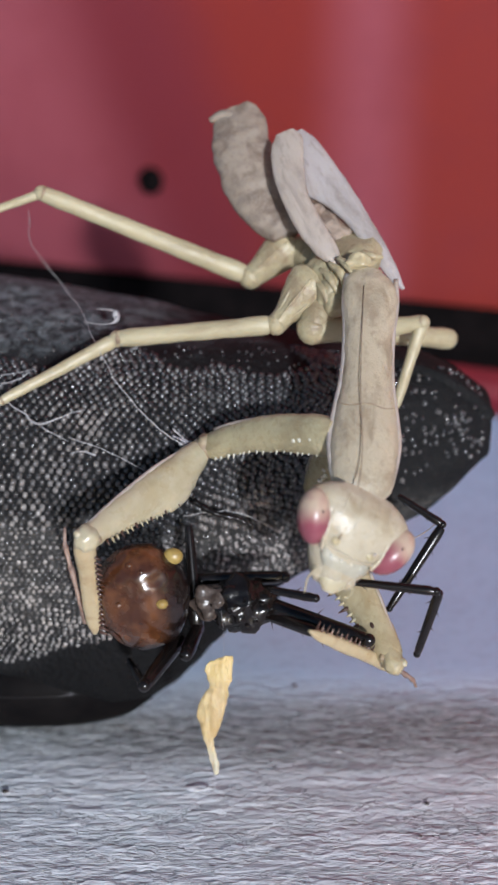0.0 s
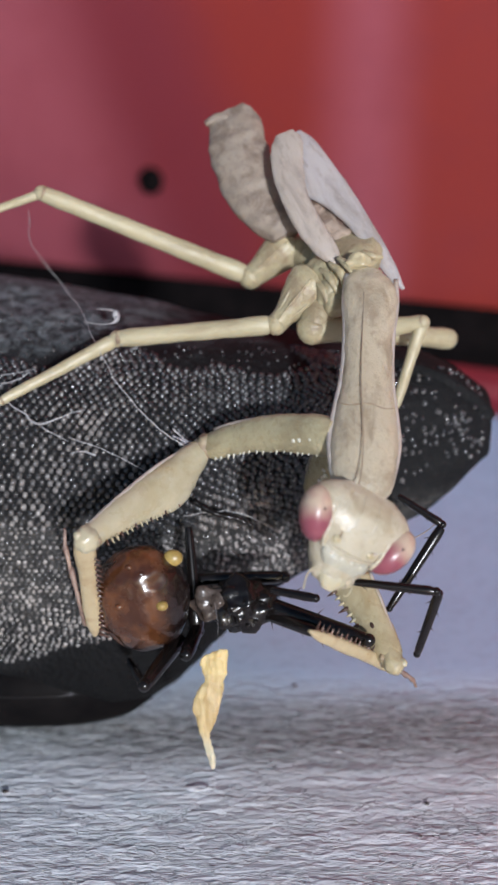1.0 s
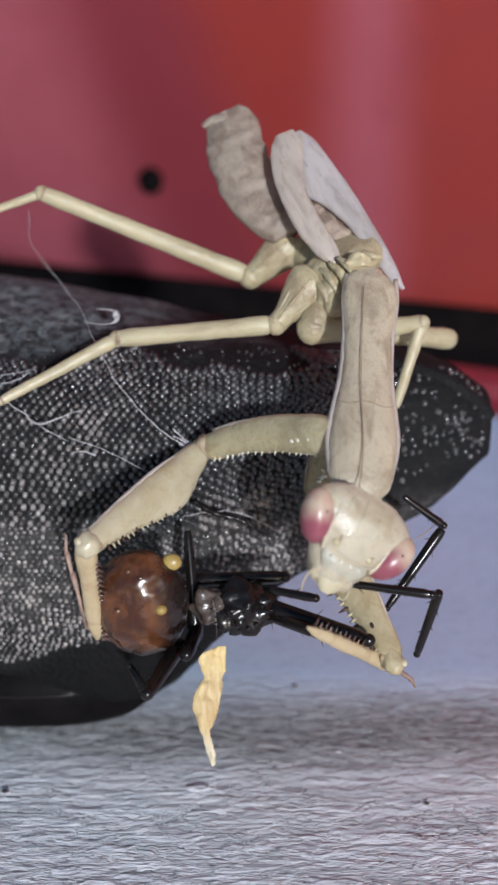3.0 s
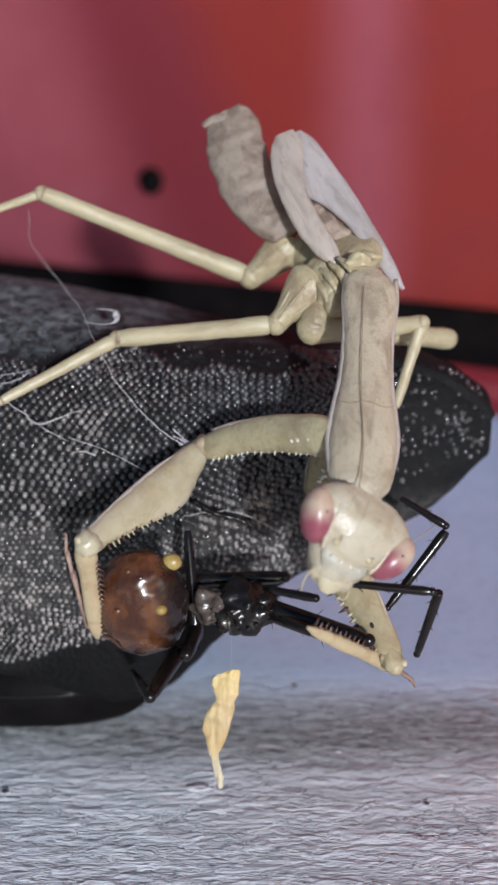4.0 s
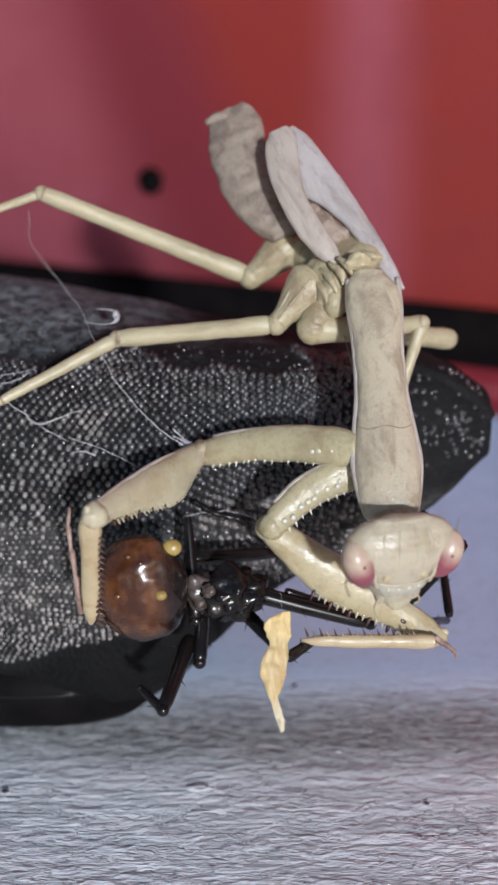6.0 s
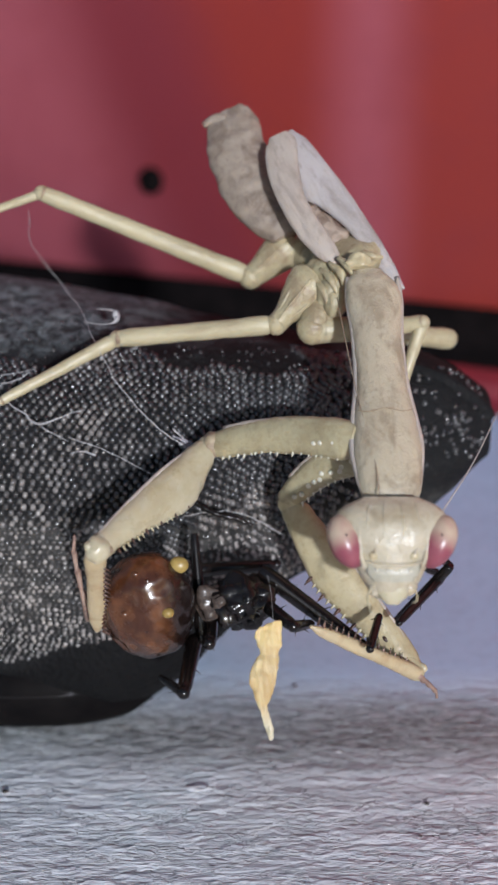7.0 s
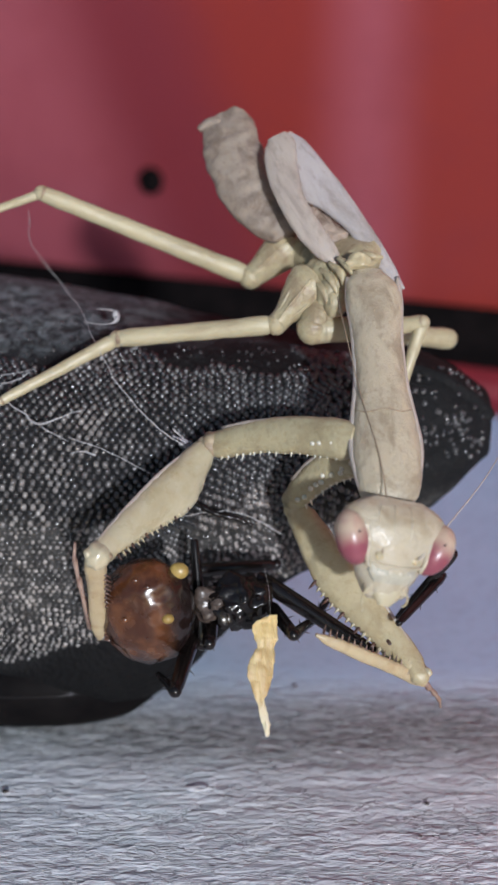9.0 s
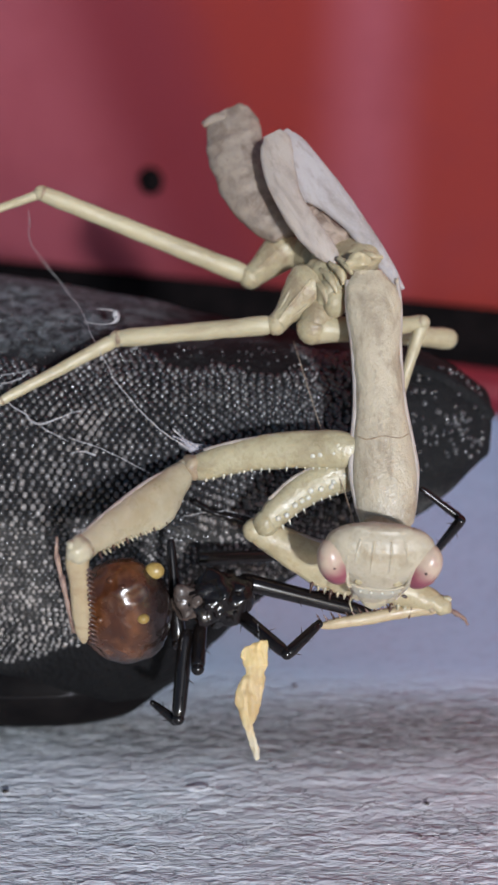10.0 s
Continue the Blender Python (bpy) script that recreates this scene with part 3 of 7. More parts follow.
# ---- the mantis ----
def mantis():
    q = thing("mantis", STAGE, "pale cream praying mantis with rose eyes gripping a black spider", "mantis")
    P = {}

    # long shield-shaped prothorax, y from its hind end to the neck
    L = 27.1
    bm = bmesh.new()
    loft(bm, L, [(0, 0.8, 1.6, 0.8, 0.5), (0.03, 1.9, 2.6, 1.4, 1.0), (0.08, 2.7, 2.85, 1.6, 1.3), (0.13, 2.85, 2.85, 1.6, 1.4), (0.3, 2.4, 2.4, 1.6, 1.5), (0.5, 2.45, 2.4, 1.6, 1.5), (0.66, 3.0, 2.9, 1.9, 1.7),
                 (0.76, 3.3, 3.2, 2.0, 1.8), (0.88, 3.05, 2.95, 1.9, 1.7), (0.94, 2.8, 2.7, 1.6, 1.4), (0.975, 2.2, 2.1, 1.1, 0.9), (1.0, 0.7, 0.7, 0.4, 0.3)], 60, 28, power=2.2, rough=0.10)
    P["prothorax"] = part("prothorax", bm, M_BODY, q)
    for sx in (-1, 1):
        bm = bmesh.new()
        rod(bm, curve_pts([(sx * 2.5, 0.8, 0.1), (sx * 2.6, 4, 0.1), (sx * 2.28, 8, 0.1), (sx * 2.3, 13, 0.1), (sx * 2.85, 17.5, 0.1), (sx * 3.15, 20.3, 0.1), (sx * 2.85, 23.3, 0.1), (sx * 2.45, 25.0, 0.1), (sx * 1.5, 26.2, 0.1)], 6), [0.26, 0.36, 0.36, 0.2], 8)
        part("shield_edge", bm, M_RIM, P["prothorax"], "pale raised shield edge")
    bm = bmesh.new()
    rod(bm, curve_pts([(-2.6, 17.0, 0.95), (-1.6, 17.5, 1.5), (0, 17.3, 1.76), (1.6, 17.5, 1.5), (2.6, 17.0, 0.95)], 6), [0.05, 0.06, 0.05], 6)
    part("cross_groove", bm, M_JOINT, P["prothorax"], "faint brown cross groove")
    bm = bmesh.new()
    loft(bm, 4.2, [(0, 1.9, 1.9, 1.3, 0.7), (0.3, 2.0, 2.0, 1.3, 0.75), (0.5, 1.8, 1.8, 1.2, 0.62), (0.62, 2.0, 2.0, 1.2, 0.72), (0.8, 1.8, 1.8, 1.2, 0.6), (1, 1.9, 1.9, 1.1, 0.6)], 24, 18, rough=0.1)
    P["neck"] = part("neck", bm, M_COXA, q, "short olive-cream neck")

    # head
    bm = bmesh.new()
    loft(bm, 9.0, [(0, 1.3, 1.3, 0.8, 0.9), (0.06, 1.9, 1.9, 1.2, 1.5), (0.2, 2.65, 2.65, 1.6, 1.9), (0.37, 3.45, 3.45, 1.9, 2.2), (0.55, 4.6, 4.6, 2.1, 2.5),
                   (0.72, 5.15, 5.15, 2.1, 2.4), (0.84, 4.9, 4.9, 1.9, 2.0), (0.93, 4.0, 4.0, 1.5, 1.4), (1, 2.3, 2.3, 0.6, 0.5)], 40, 30, power=2.1, rough=0.1)
    bmesh.ops.translate(bm, verts=bm.verts, vec=(0, -4.5, 0))
    P["head"] = h = part("head", bm, M_FACE, q, "ivory triangular head")
    for sx in (-1, 1):
        bm = bmesh.new()
        ball(bm, (0, 0, 0), (1.56, 2.5, 1.85), 32, 22)
        e = part("eye", bm, M_EYE, h, "rose and ivory compound eye")
        e.matrix_basis = pose(sx * 0.00398, 0.0006, 0.0007, 0, sx * 26, sx * -24)
        bm = bmesh.new()
        ball(bm, (sx * 4.15, 1.3, 2.38), (0.13, 0.13, 0.08), 8, 6)
        part("pseudopupil", bm, M_PUPIL, h, "tiny dark pupil spot")
        bm = bmesh.new()
        ball(bm, (sx * 1.75, -0.5, 2.1), (0.42, 0.4, 0.16), 16, 12)
        part("antenna_socket", bm, M_STRAW, h, "yellowish antenna socket")
        bm = bmesh.new()
        for v in ball(bm, (sx * 1.5, -3.2, 0.5), (0.75, 1.15, 0.85), 18, 14):
            v.co += noise.noise_vector(v.co * 0.9) * 0.22
        part("mandible", bm, M_FACE, h)
        bm = bmesh.new()
        rod(bm, curve_pts([(sx * 1.7, -3.3, 1.0), (sx * 2.1, -3.9, 1.1), (sx * 2.15, -4.6, 0.9), (sx * 1.8, -5.3 + 0.5 * sx, 0.8)], 6), [0.12, 0.07], 7)
        part("palp", bm, M_ARM, h, "thin pale feeler palp")
        bm = bmesh.new()
        rod(bm, curve_pts([(sx * 3.0, 3.0, 1.35), (sx * 3.0, 1.6, 1.8), (sx * 2.85, -0.4, 1.85), (sx * 2.5, -1.6, 1.7)], 6), [0.22, 0.22], 8)
        part("face_ridge", bm, M_FACE, h)
    bm = bmesh.new()
    loft(bm, 1.6, [(0, 1.7, 1.7, 0.3, 0.4), (0.5, 2.35, 2.35, 0.3, 0.6), (1, 2.4, 2.4, 0.3, 0.4)], 10, 20, rough=0.08)
    bmesh.ops.translate(bm, verts=bm.verts, vec=(0, -2.85, 1.5))
    part("clypeus", bm, M_PLATE, h, "pale grey-green face plate")
    bm = bmesh.new()
    loft(bm, 2.4, [(0, 0.6, 0.6, 0.4, 0.5), (0.15, 1.1, 1.1, 0.6, 0.65), (0.5, 1.5, 1.5, 0.7, 0.75), (1, 1.75, 1.75, 0.6, 0.6)], 14, 20, rough=0.22)
    bmesh.ops.translate(bm, verts=bm.verts, vec=(0, -4.9, 0.85))
    part("labrum", bm, M_ARM, h, "yellowish-cream upper lip")
    for x in (-2.3, -0.85, 0.85, 2.3):
        bm = bmesh.new()
        k = 0.98 if abs(x) < 1 else 0.875
        rod(bm, curve_pts([(x * 1.02, 0.3, 2.5 * k - 0.17), (x, 2.0, 2.4 * k - 0.14), (x * 0.95, 3.2, 1.93 * k - 0.14), (x * 0.85, 3.9, 1.35 * k - 0.14)], 6), [0.14, 0.2, 0.14], 8)
        part("crown_ridge", bm, M_FACE, h)
    for x in (-1.5, -0.5, 0.5, 1.5):
        bm = bmesh.new()
        ball(bm, (x, -1.85, 2.08 - 0.06 * x * x), (0.16, 0.14, 0.12), 8, 6)
        part("face_dot", bm, M_SPINE, h)
    bm = bmesh.new()
    rod(bm, curve_pts([(-2.6, -1.1, 1.75), (-1.2, -1.3, 2.12), (1.2, -1.3, 2.12), (2.6, -1.1, 1.75)], 6), [0.13, 0.13], 7)
    part("brow_ridge", bm, M_FACE, h)
    for sx in (-1, 1):
        bm = bmesh.new()
        rod(bm, curve_pts([(0, 0, 0), (1.1, 5, 0.4), (1.2, 10, 0.35), (0.5, 17.5, 0.2), (0, 28.9, 0)] if sx < 0 else [(0, 0, 0), (0.15, 8, 0.5), (0.3, 16, 0.4), (0, 25, 0)], 8), [0.07, 0.045] if sx < 0 else [0.08, 0.05], 7)
        P["antenna_l" if sx < 0 else "antenna_r"] = part("antenna", bm, M_ANTENNA if sx < 0 else M_FEELER, q, "hair-thin brownish antenna")

    # grasping forelegs: upper arm, forearm, claw, foot
    def fore(side, lc, lf, lt, sp):
        rng = random.Random(7 if side == "l" else 8)
        bow = 0.9 if side == "l" else 1.7
        bm = bmesh.new()
        loft(bm, lc, [(0, 1.3, 1.3, 1.0, 1.0), (0.06, 2.1, 1.9, 1.3, 1.3), (0.4, 1.95, 1.75, 1.2, 1.2), (0.75, 1.7, 1.5, 1.1, 1.1), (0.93, 1.55, 1.35, 1.1, 1.1), (1, 0.9, 0.9, 0.8, 0.8)],
             26, 18, power=2.3, rough=0.12, bend=lambda s: (bow * math.sin(math.pi * s), 0))
        for v in bm.verts:
            if v.co.y < lc * 0.2:
                v.co.y -= 0.8 * (1 - v.co.y / (lc * 0.2))
        c = part("coxa", bm, M_COXA, q, "olive-cream upper foreleg with a row of white spines")
        n = 17 if side == "l" else 13
        for i in range(n):
            y = lc * (0.08 + 0.8 * (i + 0.3 * rng.uniform(-1, 1)) / (n - 1))
            s = y / lc
            x = -(1.9 - 0.35 * s) + bow * math.sin(math.pi * s)
            bm = bmesh.new()
            k = rng.uniform(0.2, 0.5)
            spine(bm, (x + 0.3, y, 0.35), (x - k, y + 0.1, 0.55), 0.19)
            part("spine", bm, M_SPINE, c)
        for i in range(14 if side == "r" else 3):
            y = lc * (0.1 + 0.82 * i / 14 + 0.02 * rng.uniform(-1, 1))
            bm = bmesh.new()
            ball(bm, (bow * math.sin(math.pi * y / lc) - rng.uniform(0.2, 1.0), y, 1.08), (0.29, 0.3, 0.22), 8, 6)
            part("wart", bm, M_SPINE, c)
        bm = bmesh.new()
        for v in ball(bm, (0.25 if side == "l" else 0.05, lc * 0.965, 0.2 if side == "l" else 0.0), (1.35, 1.1, 1.15) if side == "l" else (1.35, 1.3, 1.15), 22, 16):
            v.co += noise.noise_vector(v.co * 1.3) * (0.3 if side == "l" else 0.12)
        part("trochanter", bm, M_JOINT if side == "l" else M_COXA, c, "lumpy pinkish-brown elbow" if side == "l" else "rounded olive elbow")
        bm = bmesh.new()
        rod(bm, curve_pts([(0.85 + bow, lc * 0.1, 0.4), (1.3 + bow, lc * 0.35, 0.4), (1.3 + bow, lc * 0.65, 0.35), (1.45 + 0.35 * bow, lc * 0.88, 0.3)], 6), [0.22, 0.26, 0.2], 8)
        part("pale_edge", bm, M_WING, c, "pale lilac edge")
        P["coxa_" + side] = c
        bm = bmesh.new()
        shape = [(0, 0.8, 0.8, 0.7, 0.7), (0.05, 1.3, 1.3, 1.0, 1.0), (0.2, 2.1, 1.5, 1.2, 1.2), (0.38, 2.9, 1.6, 1.3, 1.3), (0.5, 2.75, 1.6, 1.25, 1.25), (0.7, 1.95, 1.5, 1.1, 1.1), (0.9, 1.4, 1.35, 1.0, 1.0), (0.97, 1.25, 1.25, 0.9, 0.9), (1, 0.7, 0.7, 0.5, 0.5)]
        if sp < 0:
            shape = shape[:2] + [(0.2, 2.3, 1.5, 1.2, 1.2), (0.34, 3.25, 1.6, 1.3, 1.3), (0.46, 3.0, 1.6, 1.25, 1.25), (0.7, 1.9, 1.45, 1.1, 1.1), (0.9, 1.25, 1.2, 0.95, 0.95)] + shape[7:]
        if sp > 0:
            shape = [(0, 0.95, 0.95, 0.9, 0.9), (0.05, 1.4, 1.4, 1.1, 1.1)] + shape[2:]
            shape = [(a, c2, b2 * 1.05, d2, e2) for a, b2, c2, d2, e2 in shape]
        loft(bm, lf, shape, 34, 20, power=2.0, rough=0.14)
        ball(bm, (0, 0.2, 0), (1.25, 1.25, 1.05), 16, 12)
        f = part("femur", bm, M_ARM if side == "l" else M_STRAW, q, "thick cream forearm with toothed inner edge")
        for i in range(16):
            s = (0.40 if side == "l" else 0.36) + 0.5 * i / 15
            x = sp * ease([(0, 2.2), (0.38, 2.85), (0.5, 2.7), (0.7, 1.95), (1, 1.3)], s)[0]
            bm = bmesh.new()
            big = 0.34 if side == "l" else (0.95 if i % 3 == 0 else 0.5)
            spine(bm, (x - sp * 0.3, lf * s, 0.3), (x + sp * big, lf * s + 0.2, 0.4), 0.17 if side == "l" else 0.26)
            part("tooth", bm, M_DARKSPINE if i % 3 == 0 else M_ARM, f)
        bm = bmesh.new()
        ball(bm, (0, lf * 0.98, 0.1), (1.1, 1.35, 1.1) if side == "l" else (0.95, 1.5, 0.95), 18, 14)
        for v in bm.verts:
            v.co += noise.noise_vector(v.co * 1.1) * 0.3
        part("knee", bm, M_ARM if side == "l" else M_STRAW, f, "swollen cream knee")
        for x, y, z, r in ((0.75, -0.55, 0.6, 0.38), (-0.75, 0.6, 0.35, 0.5)):
            bm = bmesh.new()
            for v in ball(bm, (sp * x, lf * 0.98 + y, z), (r, r, r * 0.8), 12, 8):
                v.co += noise.noise_vector(v.co * 2.0) * 0.1
            part("knee_lump", bm, M_JOINT if x == 0.75 else M_ARM, f)
        bm = bmesh.new()
        rod(bm, curve_pts([(-sp * 1.05, lf * 0.1, 0.3), (-sp * 1.4, lf * 0.36, 0.45), (-sp * 1.3, lf * 0.66, 0.4), (-sp * 1.0, lf * 0.92, 0.3)], 6), [0.14, 0.24, 0.22, 0.14], 8)
        part("pale_edge", bm, M_RIM, f, "pale lilac edge")
        if side == "r":
            bm = bmesh.new()
            ball(bm, (0.5, lf * 0.8, 0.95), (0.2, 0.36, 0.12), 12, 8)
            part("dimple", bm, M_DARKSPINE, f, "dark dimple for the claw tip")
        P["femur_" + side] = f
        bm = bmesh.new()
        k = 0.95 if side == "l" else 0.72
        loft(bm, lt, [(0, 0.9 * k, 0.9 * k, 0.7, 0.7), (0.08, 1.15 * k, 1.1 * k, 0.8, 0.8), (0.3, 0.95 * k, 0.95 * k, 0.7, 0.7), (0.7, 0.95 * k, 0.9 * k, 0.65, 0.65), (0.88, 0.8 * k, 0.7 * k, 0.5, 0.5), (0.96, 0.5 * k, 0.4 * k, 0.3, 0.3), (1, 0.12, 0.12, 0.1, 0.1)],
             30, 16, power=2.3, rough=0.1)
        b = part("tibia", bm, M_CLAW, q, "slender peach claw with a comb of spines")
        for i in range(16):
            s = 0.14 + 0.82 * i / 15
            bm = bmesh.new()
            far = 0.8 if side == "l" else (0.8 if i % 2 else 0.55)
            spine(bm, (sp * 0.6 * k, lt * s, 0.2), (sp * (0.75 * k + far), lt * s + 0.35, 0.45), 0.2 if side == "l" else 0.15)
            part("comb_spine", bm, M_DARKSPINE if side == "l" or i % 2 else M_TARSUS, b)
        P["tibia_" + side] = b
        bm = bmesh.new()
        rod(bm, [(0, 0, 0), (0.1, 1.6, 0), (0, 1.75, 0), (0.05, 2.9, 0), (0, 3.05, 0), (0.1, 4.0, 0.1), (0.1, 4.1, 0.1), (0.5, 4.9, 0.2)], [0.3, 0.34, 0.2, 0.3, 0.18, 0.26, 0.16, 0.12], 7)
        if side == "l":
            bmesh.ops.scale(bm, vec=(1.1, 2.3, 1.2), verts=bm.verts)
        P["tarsus_" + side] = part("tarsus", bm, M_TARSUS, q, "thin jointed pinkish foot")

    fore("l", 16.5, 18.6, 12.4, -1)
    fore("r", 14.0, 20.9, 13.0, 1)
    # hind body
    bm = bmesh.new()
    for v in ball(bm, (0, 0, 0), (1.25, 0.85, 0.6), 26, 18):
        v.co += noise.noise_vector(v.co * 1.3) * 0.3
    ob = part("collar", bm, M_STRAW, q, "ochre joint behind the shield")
    ob.location = Vector((11.0, 18.3, 6.6)) * 0.001
    for pts in ([(9.0, 18.9, 5.6), (10.0, 18.0, 6.6), (10.4, 17.0, 6.6)], [(8.2, 18.4, 5.2), (9.3, 17.3, 6.3), (9.6, 16.0, 6.4)], [(7.4, 17.9, 4.6), (8.4, 16.6, 5.8), (8.9, 15.2, 6.0)], [(11.6, 19.4, 6.2), (12.4, 18.9, 6.6), (13.6, 18.8, 6.4)], [(6.9, 16.8, 4.4), (7.6, 15.6, 5.4), (8.0, 14.2, 5.6)]):
        bm = bmesh.new()
        rod(bm, curve_pts(pts, 6), [0.25, 0.48, 0.2], 12)
        for v in bm.verts:
            v.co += noise.noise_vector(v.co * 1.1) * 0.12 - Vector((0, 0, 0.4))
        part("pleat", bm, M_HIP, q)
    bm = bmesh.new()
    loft(bm, 9.5, [(0, 1.6, 1.6, 1.5, 1.2), (0.15, 3.1, 3.0, 2.2, 1.7), (0.5, 3.3, 3.3, 2.6, 1.8), (0.85, 3.4, 3.2, 2.6, 1.7), (1, 2.4, 2.4, 1.9, 1.2)], 20, 20, rough=0.35)
    ob = part("thorax", bm, M_HIP, q)
    ob.matrix_basis = aim((12.2, 18.2, 4.0), (6.5, 23.7, -5.0), 15)
    bm = bmesh.new()
    loft(bm, 16.2, [(0, 1.5, 1.5, 1.0, 0.9), (0.06, 2.4, 2.0, 1.6, 1.4), (0.25, 3.3, 2.6, 2.0, 1.6), (0.5, 3.5, 2.95, 2.2, 1.7), (0.75, 3.4, 3.2, 2.0, 1.5), (0.88, 3.1, 2.9, 1.4, 1.1), (0.95, 2.6, 2.6, 1.0, 0.8), (0.985, 1.9, 2.0, 0.6, 0.5), (1, 1.0, 1.2, 0.3, 0.3)], 60, 26, rough=0.3,
         bend=lambda s: (-1.1 * math.sin(math.pi * s), 0.06 * math.sin(s * 52)))
    rod(bm, curve_pts([(-0.8, 15.3, 0), (-1.8, 15.8, 0.2), (-3.2, 15.7, 0.1)], 4), [0.8, 0.35], 7)
    P["abdomen"] = part("abdomen", bm, M_ABDOMEN, q, "grey-brown upturned abdomen")

    def wing(name, length, rows, bend):
        bm = bmesh.new()
        loft(bm, length, rows, 36, 22, power=2.0, rough=0.08, bend=bend)
        w = part("wing_pad", bm, M_WING if name == "wing_l" else M_LILAC, q, "pale leaf-shaped wing pad")
        P[name] = w

    wing("wing_l", 15.6, [(0, 0.4, 0.4, 0.2, 0.2), (0.04, 0.9, 0.8, 0.3, 0.3), (0.12, 1.4, 1.1, 0.4, 0.4), (0.24, 1.7, 1.15, 0.45, 0.45), (0.5, 1.75, 1.0, 0.45, 0.45), (0.75, 1.8, 1.7, 0.5, 0.45), (0.9, 1.5, 2.2, 0.45, 0.4), (0.96, 1.1, 2.0, 0.35, 0.3), (1, 0.5, 1.2, 0.2, 0.2)],
         lambda s: (-1.0 * math.sin(math.pi * s), 0.6 * math.sin(math.pi * s)))
    wing("wing_r", 21.0, [(0, 0.15, 0.15, 0.2, 0.2), (0.07, 0.7, 0.6, 0.3, 0.3), (0.23, 0.8, 1.15, 0.4, 0.45), (0.37, 0.9, 1.3, 0.45, 0.5), (0.465, 1.2, 1.45, 0.5, 0.55), (0.59, 1.9, 1.6, 0.5, 0.6), (0.7, 3.2, 1.6, 0.5, 0.6), (0.85, 3.4, 1.65, 0.5, 0.55), (0.94, 2.7, 1.5, 0.4, 0.4), (1, 1.4, 0.9, 0.2, 0.2)],
         lambda s: (0, 0.7 * math.sin(math.pi * s)))
    # crumpled brown membrane showing between the pads, in low pleats
    bm = bmesh.new()
    loft(bm, 11.6, [(0, 0.9, 1.2, 0.3, 0.3), (0.15, 1.9, 2.0, 0.4, 0.5), (0.45, 1.8, 2.0, 0.4, 0.5), (0.8, 0.9, 1.2, 0.3, 0.3), (1, 0.3, 0.3, 0.1, 0.1)], 60, 30, rough=0.55,
         bend=lambda s: (0.25 * math.sin(s * 23), 0.18 * math.sin(s * 37)))
    fold = part("wing_fold", bm, M_MEMBRANE, P["wing_r"], "crumpled brown folded membrane")
    fold.matrix_basis = aim((-1.7, 4.2, -0.3), (-3.0, 15.6, -0.1))
    # walking legs, each of segments meeting at knobby joints
    def leg(name, joints, r, label):
        first = None
        for i, (a, b) in enumerate(zip(joints, joints[1:])):
            a, b = Vector(a), Vector(b)
            ln = (b - a).length
            r0, r1 = r[i]
            bm = bmesh.new()
            if name[i] == "hip":
                shape = [(0, r0 * 0.8, r0 * 0.75, r0 * 0.4, r0 * 0.4), (0.1, r0, r0 * 0.95, r0 * 0.6, r0 * 0.6), (0.3, r0 * 0.9, r0 * 0.85, r0 * 0.62, r0 * 0.66), (0.8, r1 * 1.15, r1 * 1.05, r1, r1), (1, r1, r1, r1 * 0.9, r1 * 0.9)]
            else:
                shape = [(0, r0 * 0.7, r0 * 0.7, r0 * 0.6, r0 * 0.6), (0.06, r0 * 1.05, r0 * 1.05, r0, r0), (0.5, (r0 + r1) * 0.5, (r0 + r1) * 0.5, (r0 + r1) * 0.45, (r0 + r1) * 0.45), (0.95, r1 * 1.08, r1 * 1.08, r1, r1), (1, r1 * 0.9, r1 * 0.9, r1 * 0.8, r1 * 0.8)]
            loft(bm, ln, shape, 26, 18, power=1.6 if name[i] == "hip" else 2.0, rough=0.12 if name[i] == "hip" else 0.08)
            ball(bm, (0, ln, 0), (r1 * 1.02, r1 * 1.02, r1 * 0.95), 14, 10)
            s = part(name[i], bm, M_HIP if name[i] == "hip" else M_LEG, q, label if i == 0 else "")
            s.matrix_basis = aim(a, b)
            if name[i] == "hip":
                for off, up in ((0.08, 0.62), (-0.55, 0.36), (0.5, 0.36)):
                    bm = bmesh.new()
                    rod(bm, curve_pts([(off * r0, ln * 0.12, up * r0), (off * r0 * 0.8, ln * 0.5, up * r0 * 1.02), (off * r1 * 0.8, ln * 0.92, up * r1 * 1.5)], 6), [0.13, 0.16, 0.1], 7)
                    part("ridge", bm, M_HIP, s)
            if i + 1 < len(r):
                bm = bmesh.new()
                for v in ball(bm, (0, ln * 0.995, 0), (r1 * 1.03, r1 * 0.6, r1 * 1.0), 16, 10):
                    v.co += noise.noise_vector(v.co * 1.6 + a) * r1 * 0.12
                part("joint", bm, M_HIP if name[i] == "hip" else M_JOINT, s)

    leg(("hip", "thigh", "shin"), [(5.0, 22.0, -2.0), (0.2, 18.1, -3.0), (-22.1, 26.6, 0.0), (-30.8, 23.4, 0.0)], [(2.6, 1.35), (1.1, 0.85), (0.5, 0.4)], "pale green hind leg")
    leg(("hip", "thigh", "shin", "foot"), [(7.1, 17.3, 3.0), (2.8, 12.3, 3.0), (-13.8, 10.9, 2.0), (-25.6, 4.3, 4.0), (-29.5, 2.5, 3.0)], [(2.7, 1.15), (1.0, 0.9), (0.75, 0.5), (0.45, 0.35)], "pale green middle leg")
    leg(("hip", "thigh"), [(8.5, 15.2, 3.0), (6.6, 11.8, 3.5), (11.7, 11.7, 3.0)], [(2.2, 1.7), (1.5, 1.2)], "folded pale green leg")
